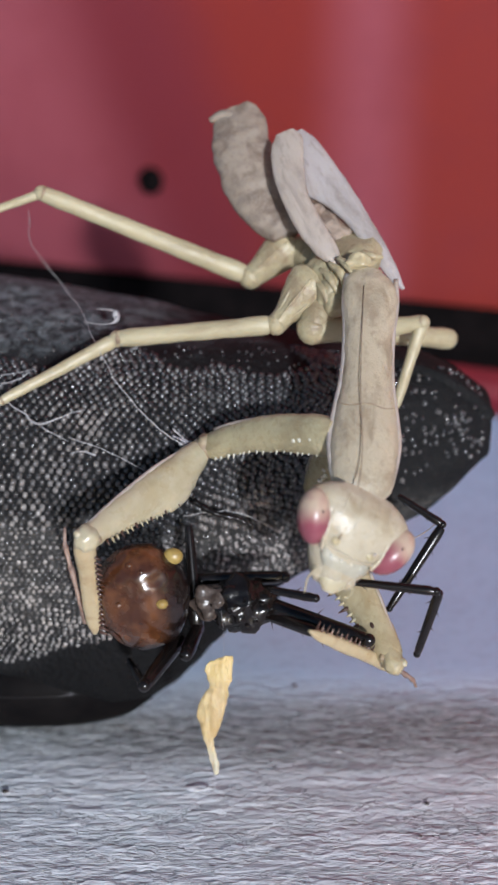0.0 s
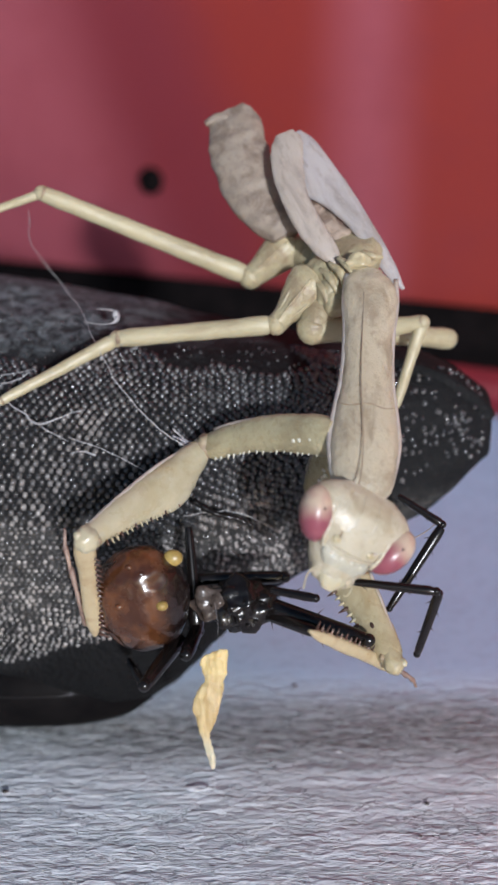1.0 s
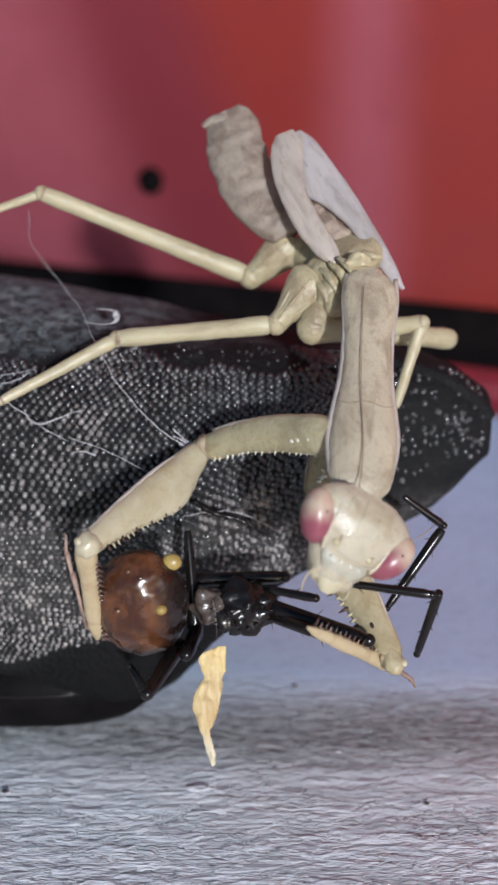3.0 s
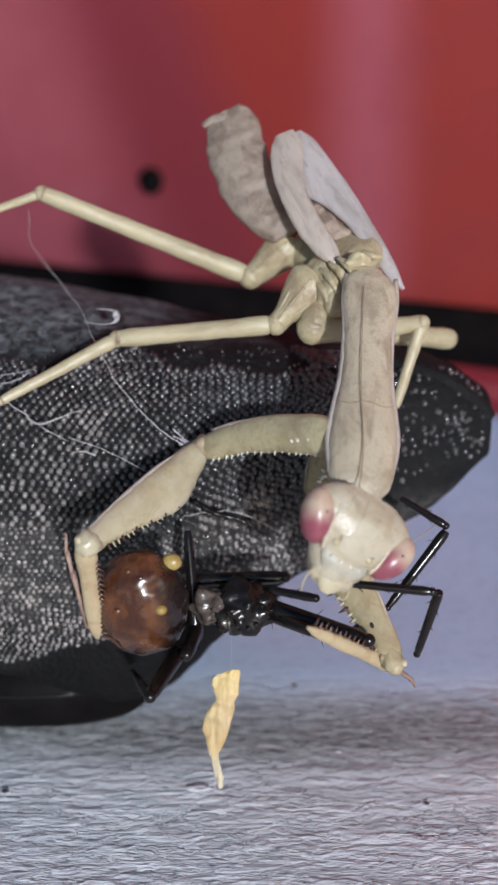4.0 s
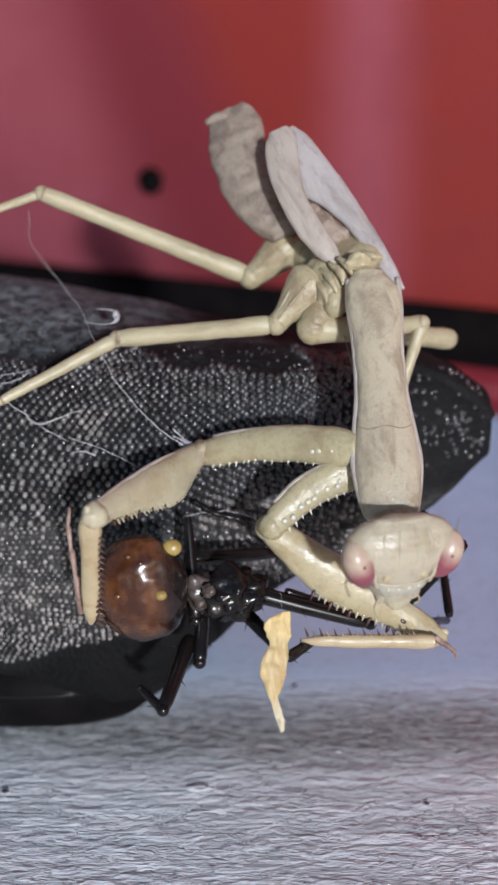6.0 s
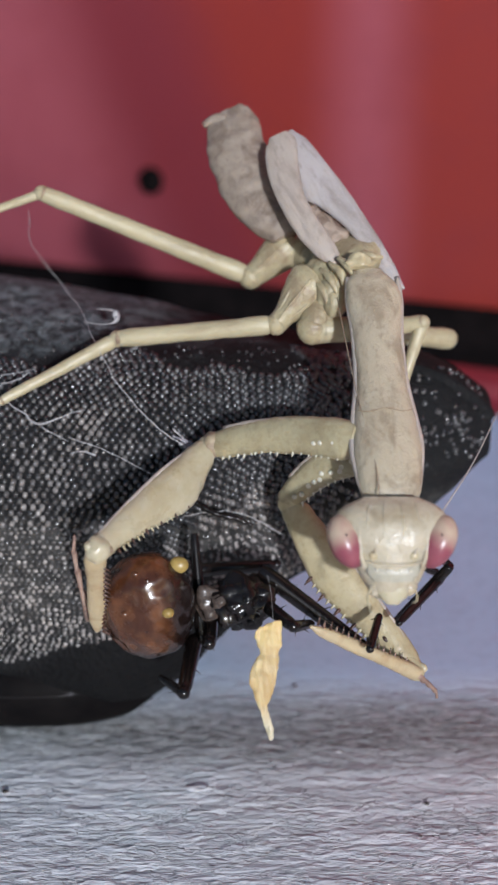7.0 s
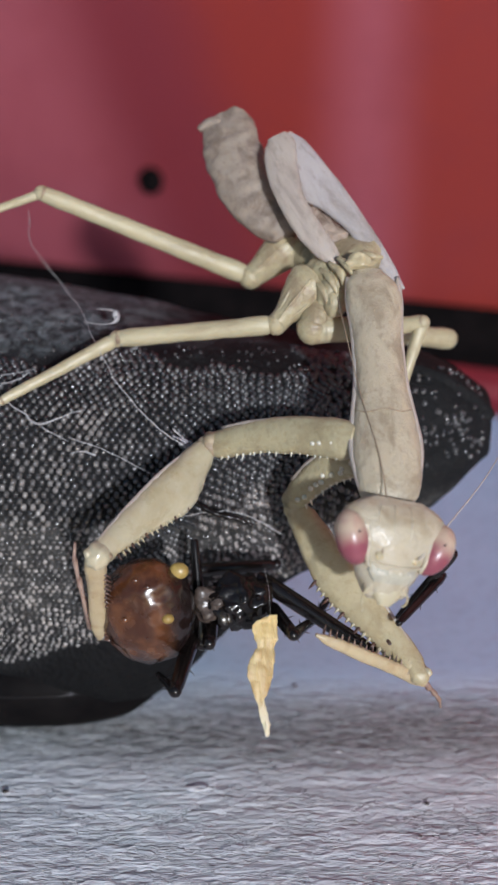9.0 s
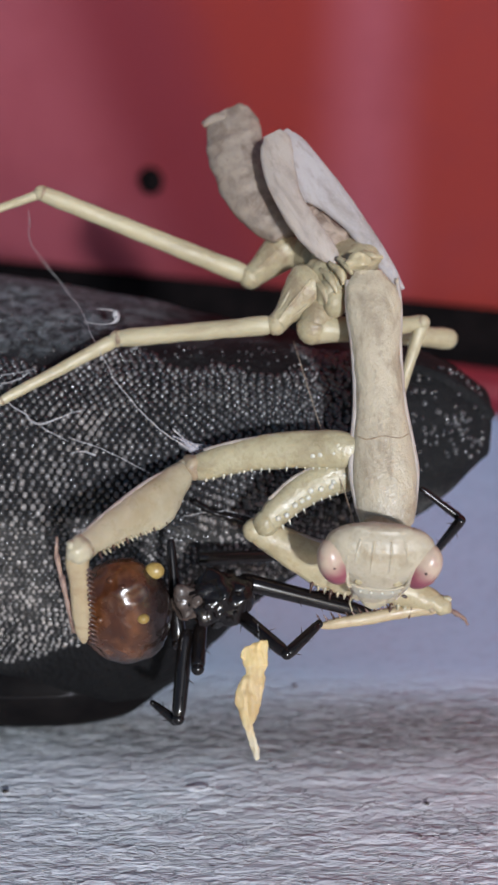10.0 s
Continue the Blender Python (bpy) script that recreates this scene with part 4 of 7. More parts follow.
    leg(("thigh", "shin"), [(14.9, 12.2, 1.0), (18.2, 12.6, 2.0), (15.6, 4.1, 1.0)], [(1.0, 0.8), (0.7, 0.5)], "pale green leg bent down to the cloth")
    leg(("thigh",), [(15.2, 11.8, -2.0), (22.0, 11.5, -5.0)], [(1.1, 1.15)], "pale stub of a far leg")
    for a, b, r in (((9.9, 17.7, 4.0), (7.5, 14.2, 4.0), 1.5), ((9.1, 16.2, 4.5), (8.7, 13.0, 4.5), 1.2), ((6.8, 18.9, 2.0), (9.9, 15.4, 4.0), 1.7), ((4.6, 21.8, -3.0), (9.6, 17.6, 0.0), 2.0)):
        a, b = Vector(a), Vector(b)
        bm = bmesh.new()
        loft(bm, (b - a).length, [(0, r * 0.6, r * 0.6, r * 0.5, r * 0.5), (0.3, r, r, r, r), (0.8, r, r, r, r), (1, r * 0.5, r * 0.5, r * 0.5, r * 0.5)], 12, 14, rough=0.25)
        ob = part("side_plate", bm, M_COXA, q)
        ob.matrix_basis = aim(a, b)
    return P


# ---- the spider ----
def spider():
    q = thing("spider", STAGE, "glossy brown and black widow-like spider held in the claws", "spider")
    P = {}
    bm = bmesh.new()
    vs = ball(bm, (0, 0, 0), (4.8, 5.5, 4.7), 72, 48)
    for v in vs:
        v.co.x += 0.25 * noise.noise(v.co * 0.35)
        dent = noise.noise(v.co * 0.55 + Vector((4, 1, 0)))
        fine = noise.noise(v.co * 1.5 + Vector((0, 3, 6)))
        v.co += v.co.normalized() * (0.16 * noise.noise(v.co * 0.8) - 0.45 * max(0.0, dent - 0.15) + 0.07 * fine)
        v.co.z += 0.4 * v.co.y
    P["abdomen"] = a = part("abdomen", bm, M_SPIDER, q, "glossy mottled brown abdomen")
    for (x, y, r) in ((3.15, 4.3, 0.98), (2.2, -0.1, 0.6)):
        bm = bmesh.new()
        z = 4.7 * math.sqrt(max(0.05, 1 - (x / 4.8) ** 2 - (y / 5.6) ** 2)) + 0.4 * y
        ball(bm, (x, y, z), (r, r * 0.85, 0.6), 16, 12)
        part("yellow_wart", bm, M_YELLOW, a, "yellow wax-like wart")
    for (x, y) in ((-1.9, -0.2), (-0.9, 3.6), (0.3, 3.0), (-3.0, 1.5)):
        bm = bmesh.new()
        z = 4.7 * math.sqrt(1 - (x / 4.8) ** 2 - (y / 5.3) ** 2) + 0.4 * y
        ball(bm, (x, y, z), (0.35, 0.3, 0.18), 10, 8)
        part("pit", bm, M_SPIDER, a)
    def lumpy(r, amp, freq, off):
        bm = bmesh.new()
        for v in ball(bm, (0, 0, 0), r, 36, 26):
            k = noise.noise(v.co * freq + Vector((off, 0, 0)))
            v.co += v.co.normalized() * amp * (k + 0.5 * abs(noise.noise(v.co * freq * 2.1 + Vector((0, off, 0)))))
        return bm

    P["waist"] = part("waist", lumpy((2.5, 1.7, 1.5), 0.9, 0.8, 3.0), M_WAIST, q, "grey-brown narrow waist")
    P["carapace"] = part("carapace", lumpy((3.2, 2.5, 2.0), 1.1, 0.85, 8.0), M_CARAPACE, q, "knobbly glossy black carapace")

    for x, y, z, r in ((0.6, -1.9, 1.3, 0.34), (1.3, -1.5, 1.5, 0.28), (-0.5, -1.6, 1.7, 0.22), (1.9, 0.3, 1.5, 0.26), (0.2, 0.8, 2.0, 0.2), (2.5, -0.7, 0.9, 0.3)):
        bm = bmesh.new()
        ball(bm, (x, y, z), (r, r * 0.9, r), 12, 8)
        part("wet_bead", bm, M_WET, P["carapace"])

    def limb(key, length, r0, r1):
        bm = bmesh.new()
        loft(bm, length, [(0, r0 * 0.7, r0 * 0.7, r0 * 0.7, r0 * 0.7), (0.05, r0, r0, r0, r0), (0.5, (r0 + r1) * 0.53, (r0 + r1) * 0.53, (r0 + r1) * 0.53, (r0 + r1) * 0.53), (0.93, r1 * 1.1, r1 * 1.1, r1 * 1.1, r1 * 1.1), (1, r1 * 0.6, r1 * 0.6, r1 * 0.6, r1 * 0.6)], 14, 12)
        ball(bm, (0, length * 0.99, 0), (r1 * 1.03, r1 * 1.03, r1 * 1.03), 12, 8)
        for i in range(8):
            s = 0.15 + 0.1 * i
            t = i * 2.4
            r = r0 + (r1 - r0) * s
            spine(bm, (0.9 * r * math.cos(t), length * s, 0.9 * r * math.sin(t)), (1.9 * r * math.cos(t), length * s + 0.5, 1.9 * r * math.sin(t)), 0.06)
        P[key] = part("leg_segment", bm, M_BLACK, q, "glossy black jointed leg")

    limb("front_leg", 13.6, 0.92, 0.66)
    limb("side_leg", 7.2, 0.74, 0.58)
    limb("side_leg_tip", 4.8, 0.6, 0.42)
    limb("elbow_leg", 8.0, 0.36, 0.42)
    limb("elbow_leg_tip", 9.3, 0.50, 0.36)
    limb("far_leg", 5.3, 0.32, 0.40)
    limb("far_leg_tip", 9.7, 0.55, 0.36)
    limb("low_leg", 8.9, 0.85, 0.62)
    limb("low_leg_tip", 3.3, 0.55, 0.32)
    limb("stub_leg", 4.8, 0.70, 0.65)
    limb("mouth_leg", 5.0, 0.40, 0.40)
    limb("back_leg", 9.3, 0.75, 0.60)
    limb("thick_leg", 10.6, 0.45, 0.75)
    # thin beaded leg lying on the cloth
    bm = bmesh.new()
    line = curve_pts([(-5.7, -6.1, 3.6), (-3.6, -7.3, 3.9), (-1.2, -7.9, 3.9), (0.3, -8.6, 3.6)], 8)
    rod(bm, line, [0.34 - 0.2 * k / (len(line) - 1) + 0.08 * (k % 4 == 0) for k in range(len(line))], 9)
    part("leg_tip", bm, M_BLACK, q, "thin black leg tip on the cloth")
    return P


# ---- the dangling husk ----
def husk():
    q = thing("husk_flake", STAGE, "straw-coloured dry husk flake dangling on a thread", "husk")
    bm = bmesh.new()
    rows = [(0, 0.16, 0.16, 0.06, 0.06), (0.03, 0.3, 0.3, 0.1, 0.1), (0.12, 0.45, 0.43, 0.12, 0.12), (0.21, 0.44, 0.42, 0.14, 0.14), (0.28, 0.36, 0.36, 0.18, 0.18), (0.37, 0.78, 0.72, 0.24, 0.26), (0.49, 1.24, 1.2, 0.28, 0.3), (0.6, 1.28, 1.25, 0.28, 0.32),
            (0.70, 1.15, 1.05, 0.26, 0.3), (0.735, 0.6, 0.5, 0.08, 0.06), (0.76, 1.1, 1.1, 0.28, 0.36), (0.81, 1.25, 1.2, 0.24, 0.32), (0.88, 1.45, 1.4, 0.2, 0.26), (0.95, 0.95, 0.95, 0.15, 0.18), (0.985, 0.4, 0.4, 0.1, 0.1), (1, 0.2, 0.2, 0.06, 0.06)]
    line = [(0, 0.3), (0.09, 0.14), (0.21, -0.3), (0.28, -0.6), (0.37, -0.58), (0.49, -0.68), (0.6, -0.45), (0.72, 0.0), (0.81, 0.0), (0.88, -0.2), (0.95, 0.1), (1, 0.7)]
    loft(bm, 11.25, rows, 110, 26, rough=0.16, bend=lambda s: (smoothed(line, s, 0.02)[0], 0.35 * math.sin(s * 5)))
    for v in bm.verts:
        # lengthwise ridges and a chipped edge
        v.co.z += 0.06 * math.sin(v.co.x * 7.0 + v.co.y * 0.6)
        v.co += noise.noise_vector(v.co * 2.6) * 0.09
    body = part("flake", bm, M_FLAKE, q)
    bm = bmesh.new()
    rod(bm, curve_pts([(0.2, 11.0, 0), (0.0, 13.5, 0), (-0.4, 15.5, -0.3)], 5), [0.012, 0.012], 5)
    part("thread", bm, M_SILK, body, "fine silk thread")
    return body


# ---- silk on the cloth ----
def silk():
    def line(pts, r, label="fine pale silk thread stretched over the cloth"):
        bm = bmesh.new()
        rod(bm, [p + noise.noise_vector(p * 0.8) * 0.18 for p in curve_pts(pts, 8)], r, 5)
        ob = part("silk_thread", bm, M_SILK, None)
        ob.matrix_world = STAGE
        tagged(ob, label, "silk", "silk threads")

    line([(-23.9, 25.0, -2.0), (-24.0, 22.0, -4.0), (-22.0, 19.0, -7.0), (-18.7, 14.9, -4.0), (-16.5, 11.0, 1.0), (-14.6, 7.8, 4.0), (-12.3, 4.6, 5.0), (-9.9, 2.0, 5.0), (-7.1, -0.1, 5.0)], [0.025, 0.065])
    line([(-7.1, -0.1, 5.0), (-5.6, -0.9, 4.0), (-4.3, -0.6, 3.0)], [0.2, 0.06])
    line([(-26.1, 7.1, 2.0), (-24.3, 7.3, 2.5), (-22.3, 7.6, 3.0)], [0.05, 0.03])
    line([(-25.9, 4.6, 3.0), (-23.4, 3.1, 4.0), (-21.5, 1.9, 5.0), (-19.1, 2.7, 5.0), (-16.8, 3.4, 5.0)], [0.06, 0.1, 0.14, 0.07, 0.03])
    line([(-18.4, 0.5, 6.0), (-14.4, -0.9, 6.0), (-10.1, -3.1, 6.0)], [0.05, 0.035])
    line([(-21.2, 1.6, 5.2), (-19.6, 0.6, 5.6), (-18.4, 0.1, 6.0)], [0.08, 0.03])
    line([(-18.0, -1.0, 6.0), (-17.0, -0.9, 6.0), (-15.6, -1.3, 6.0)], [0.04, 0.12])
    line([(-26.0, 6.2, 2.2), (-24.6, 6.4, 2.6), (-22.8, 7.3, 3.0)], [0.09, 0.05])
    line([(-6.8, -7.7, 3.0), (-2.4, -7.1, 3.0), (0.8, -8.1, 3.0), (3.5, -9.6, 3.0)], [0.04, 0.07])
    line([(-4.0, -0.9, 4.0), (-6.5, 0.3, 4.0), (-7.9, 1.4, 4.0)], [0.04, 0.1])
    a, b = Vector((-7.7, 0.7, 4.6)), Vector((-4.4, -1.3, 4.2))
    bm = bmesh.new()
    loft(bm, (b - a).length, [(0, 0.08, 0.08, 0.06, 0.06), (0.3, 0.2, 0.2, 0.05, 0.05), (0.6, 0.5, 0.7, 0.05, 0.05), (1, 1.2, 1.0, 0.04, 0.04)], 20, 14, rough=0.25)
    ob = part("silk_film", bm, M_FILM, None)
    ob.matrix_world = STAGE @ aim(a, b)
    tagged(ob, "torn whitish web film at the knee", "silk")
    bm = bmesh.new()
    rod(bm, curve_pts([(-17.7, 13.0, -1.0), (-15.8, 12.6, 0.0), (-14.3, 12.9, 0.0), (-14.3, 14.1, -1.0), (-16.6, 14.5, -2.0)], 6), [0.05, 0.05, 0.05, 0.3, 0.1, 0.03], 7)
    ball(bm, (-14.3, 13.7, -0.4), (0.32, 0.5, 0.15), 10, 8)
    ob = part("silk_loop", bm, M_SILK, None)
    ob.matrix_world = STAGE
    tagged(ob, "white curled silk loop on the cloth", "silk")


# ---- paint flakes on the board ----
def flakes():
    for x, y, r in ((-5.4, -14.1, 1.0), (10.1, -7.5, 0.3)):
        bm = bmesh.new()
        for v in ball(bm, (0, 0, 0.05), (r * 1.3, r * 0.5, 0.08), 18, 10):
            v.co += noise.noise_vector(v.co * 1.4 + Vector((x, y, 0))) * r * 0.12
        ob = part("paint_flake", bm, M_CHIP, None)
        ob.matrix_world = pose(x * 0.001, y * 0.001, -0.00022, 5, 0, 0)
        tagged(ob, "small pale curl of loose paint on the board", "paint flake", "paint flakes")


# ---- crumbs on the board ----
def crumbs():
    rng = random.Random(12)
    for x, y, r in ((-26.2, -14.7, 0.45), (18.8, -16.8, 0.3), (17.4, -21.9, 0.22), (5.7, 6.5, 0.28)):
        bm = bmesh.new()
        for v in ball(bm, (0, 0, 0.3 * r), (r, r * 0.7, r * 0.45), 10, 8):
            v.co += noise.noise_vector(v.co * 1.7 + Vector((x, y, 0))) * r * 0.35
        ob = part("crumb", bm, M_WAIST, None)
        ob.location = (x * 0.001, y * 0.001, -0.0003)
        tagged(ob, "tiny dark crumb lying on the painted board", "crumb", "crumbs")


def aim(a, b, spin=0.0):
    """The pose of a limb from a to b (millimetres), its face to the stage's front."""
    a, b = Vector(a), Vector(b)
    y = (b - a).normalized()
    x = y.cross(Vector((0, 0, 1))).normalized()
    m = Matrix((x, y, x.cross(y))).transposed().to_4x4()
    return Matrix.Translation(a * 0.001) @ m @ Matrix.Rotation(radians(spin), 4, 'Y')


def mm(x, y, z, rx, ry, rz):
    return pose(x * 0.001, y * 0.001, z * 0.001, rx, ry, rz)


ground()
red_panel()
cloth_roll()
MANTIS = mantis()
SPIDER = spider()
HUSK = husk()
silk()
flakes()
crumbs()


def motions():
    walk(MANTIS["prothorax"], [
        (0, mm(12.45, 17.32, 6.00, 31.8, -0.0, 173.9)),
        (1, mm(12.45, 17.32, 6.00, 31.8, -0.0, 173.9)),
        (2.5, mm(12.45, 17.32, 6.00, 32.7, -0.0, 173.3)),
        (3.8, mm(12.45, 17.32, 6.00, 32.7, -0.0, 173.3)),
        (4, mm(12.45, 17.32, 6.00, 32.7, -0.0, 173.3)),
        (4.1, mm(12.45, 17.32, 6.00, 32.8, -0.0, 174.4)),
        (4.3, mm(12.45, 17.32, 6.00, 23.4, -0.0, 177.9)),
        (4.5, mm(12.45, 17.32, 6.00, 18.4, -0.0, 180.1)),
        (4.7, mm(12.45, 17.32, 6.00, 21.7, -0.0, 180.1)),
        (5, mm(12.45, 17.32, 6.00, 17.3, -0.0, 182.1)),
        (5.5, mm(12.45, 17.32, 6.00, 16.2, -0.0, 182.2)),
        (5.7, mm(12.45, 17.32, 6.00, 17.2, -0.0, 182.4)),
        (6.8, mm(12.45, 17.32, 6.00, 28.0, -0.0, 181.0)),
        (7, mm(12.45, 17.32, 6.00, 30.0, -0.0, 181.0)),
        (7.5, mm(12.45, 17.32, 6.00, 29.8, -0.0, 180.6)),
        (8, mm(12.45, 17.32, 6.00, 29.8, -0.0, 180.6)),
        (8.5, mm(12.45, 17.32, 6.00, 29.8, -0.0, 180.2)),
        (9, mm(12.45, 17.32, 6.00, 29.8, -0.0, 180.8)),
        (9.5, mm(12.45, 17.32, 6.00, 29.8, -0.0, 180.4)),
        (9.6, mm(12.45, 17.32, 6.00, 28.5, -0.0, 180.6)),
        (9.7, mm(12.45, 17.32, 6.00, 19.7, -0.0, 178.4)),
        (9.8, mm(12.45, 17.32, 6.00, 18.3, -0.0, 178.0)),
        (10, mm(12.45, 17.32, 6.00, 10.2, -0.0, 182.3))])
    walk(MANTIS["coxa_l"], [
        (0, mm(7.49, 0.63, 15.55, -42.6, -0.0, 95.5)),
        (1, mm(7.49, 0.63, 15.55, -42.6, -0.0, 95.5)),
        (2.5, mm(7.32, 0.63, 15.78, -42.9, -0.0, 96.0)),
        (3.8, mm(7.32, 0.63, 15.78, -42.9, -0.0, 96.0)),
        (4, mm(7.32, 0.63, 15.78, -42.3, -0.0, 96.0)),
        (4.1, mm(7.84, 0.47, 15.83, -36.8, -0.0, 98.6)),
        (4.3, mm(8.58, -0.32, 12.98, -26.6, -0.0, 95.7)),
        (4.5, mm(9.14, -0.60, 11.39, -16.3, -0.0, 95.7)),
        (4.7, mm(9.17, -0.05, 12.46, -19.4, -0.0, 95.7)),
        (5, mm(9.67, -0.60, 11.02, -22.3, -0.0, 93.8)),
        (5.5, mm(9.70, -0.61, 10.66, -22.0, -0.0, 93.4)),
        (5.7, mm(9.72, -0.60, 11.01, -22.9, -0.0, 93.0)),
        (6.8, mm(9.65, -0.05, 14.40, -32.8, -0.0, 91.7)),
        (7, mm(9.60, 0.21, 15.01, -34.6, -0.0, 92.4)),
        (7.5, mm(9.50, 0.21, 14.94, -34.5, -0.0, 92.4)),
        (8, mm(9.50, 0.21, 14.94, -34.5, -0.0, 92.4)),
        (8.5, mm(9.50, 0.21, 14.94, -34.5, -0.0, 92.4)),
        (9, mm(9.50, 0.21, 14.94, -34.5, -0.0, 92.4)),
        (9.5, mm(9.50, 0.21, 14.94, -32.7, -0.0, 93.5)),
        (9.6, mm(9.42, -0.21, 14.56, -27.4, -0.0, 94.5)),
        (9.7, mm(8.51, -0.22, 11.79, -12.2, -0.0, 100.1)),
        (9.8, mm(8.44, -0.05, 11.35, -18.9, -0.0, 102.1)),
        (10, mm(9.87, -0.73, 8.66, -9.8, -0.0, 97.2))])
    walk(MANTIS["femur_l"], [
        (0, mm(-4.59, -0.52, 4.37, 42.8, -0.0, 128.7)),
        (1, mm(-4.59, -0.52, 4.37, 42.4, -0.0, 129.0)),
        (2.5, mm(-4.70, -0.64, 4.55, 42.0, -0.0, 130.9)),
        (3.8, mm(-4.70, -0.64, 4.55, 42.0, -0.0, 130.9)),
        (4, mm(-4.81, -0.64, 4.67, 43.0, -0.0, 130.9)),
        (4.1, mm(-5.22, -1.49, 5.94, 57.1, -0.0, 116.7)),
        (4.3, mm(-6.10, -1.78, 5.60, 63.4, -0.0, 114.6)),
        (4.5, mm(-6.61, -2.17, 6.75, 69.0, -0.0, 104.1)),
        (4.7, mm(-6.32, -1.59, 6.96, 68.0, -0.0, 116.1)),
        (5, mm(-5.56, -1.62, 4.76, 58.3, -0.0, 121.6)),
        (5.5, mm(-5.58, -1.51, 4.49, 56.5, -0.0, 121.6)),
        (5.7, mm(-5.46, -1.39, 4.59, 56.5, -0.0, 121.6)),
        (6.8, mm(-4.21, -0.46, 5.45, 44.5, -0.0, 128.9)),
        (7, mm(-3.97, -0.35, 5.64, 41.2, -0.0, 133.7)),
        (7.5, mm(-4.09, -0.35, 5.59, 40.3, -0.0, 133.1)),
        (8, mm(-4.09, -0.35, 5.59, 39.4, -0.0, 132.5)),
        (8.5, mm(-4.09, -0.35, 5.59, 37.2, -0.0, 134.5)),
        (9, mm(-4.09, -0.35, 5.59, 39.0, -0.0, 135.7)),
        (9.5, mm(-4.36, -0.63, 6.02, 38.2, -0.0, 132.8)),
        (9.6, mm(-5.18, -1.37, 6.96, 55.3, -0.0, 125.3)),
        (9.7, mm(-7.37, -3.04, 8.31, 70.5, -0.0, 112.8)),
        (9.8, mm(-6.83, -3.33, 6.00, 61.3, -0.0, 116.6)),
        (10, mm(-6.26, -2.76, 5.83, 51.6, -0.0, 127.5))])
    walk(MANTIS["tibia_l"], [
        (0, mm(-15.25, -9.06, 17.00, -37.9, -0.0, -179.8)),
        (1, mm(-15.26, -9.17, 16.91, -37.2, -0.0, -179.7)),
        (2.5, mm(-15.15, -9.68, 17.00, -38.4, -0.0, -179.1)),
        (3.8, mm(-15.15, -9.68, 17.00, -38.4, -0.0, -179.1)),
        (4, mm(-15.10, -9.55, 17.35, -38.6, -0.0, -179.2)),
        (4.1, mm(-14.26, -6.03, 21.55, -28.5, -0.0, -177.4)),
        (4.3, mm(-13.67, -5.25, 22.23, -27.2, -0.0, -183.9)),
        (4.5, mm(-13.08, -3.79, 24.11, -23.8, -0.0, -184.6)),
        (4.7, mm(-12.58, -4.66, 24.20, -27.7, -0.0, -184.3)),
        (5, mm(-13.89, -6.74, 20.58, -31.1, -0.0, -185.5)),
        (5.5, mm(-14.32, -6.88, 20.00, -32.6, -0.0, -185.3)),
        (5.7, mm(-14.21, -6.78, 20.09, -32.0, -0.0, -184.9)),
        (6.8, mm(-14.53, -8.78, 18.49, -39.9, -0.0, -184.2)),
        (7, mm(-14.10, -10.02, 17.88, -45.4, -0.0, -186.2)),
        (7.5, mm(-14.44, -10.04, 17.62, -45.5, -0.0, -184.2)),
        (8, mm(-14.68, -10.06, 17.40, -44.8, -0.0, -184.1)),
        (8.5, mm(-14.65, -10.74, 16.83, -44.3, -0.0, -183.9)),
        (9, mm(-14.17, -10.69, 17.30, -44.4, -0.0, -184.5)),
        (9.5, mm(-15.07, -10.57, 17.53, -44.0, -0.0, -182.4)),
        (9.6, mm(-13.82, -7.48, 22.25, -32.2, -0.0, -179.7)),
        (9.7, mm(-13.10, -5.45, 25.84, -32.8, -0.0, -181.8)),
        (9.8, mm(-14.80, -7.32, 22.32, -32.3, -0.0, -181.5)),
        (10, mm(-15.42, -9.78, 20.42, -40.4, -0.0, -182.9))])
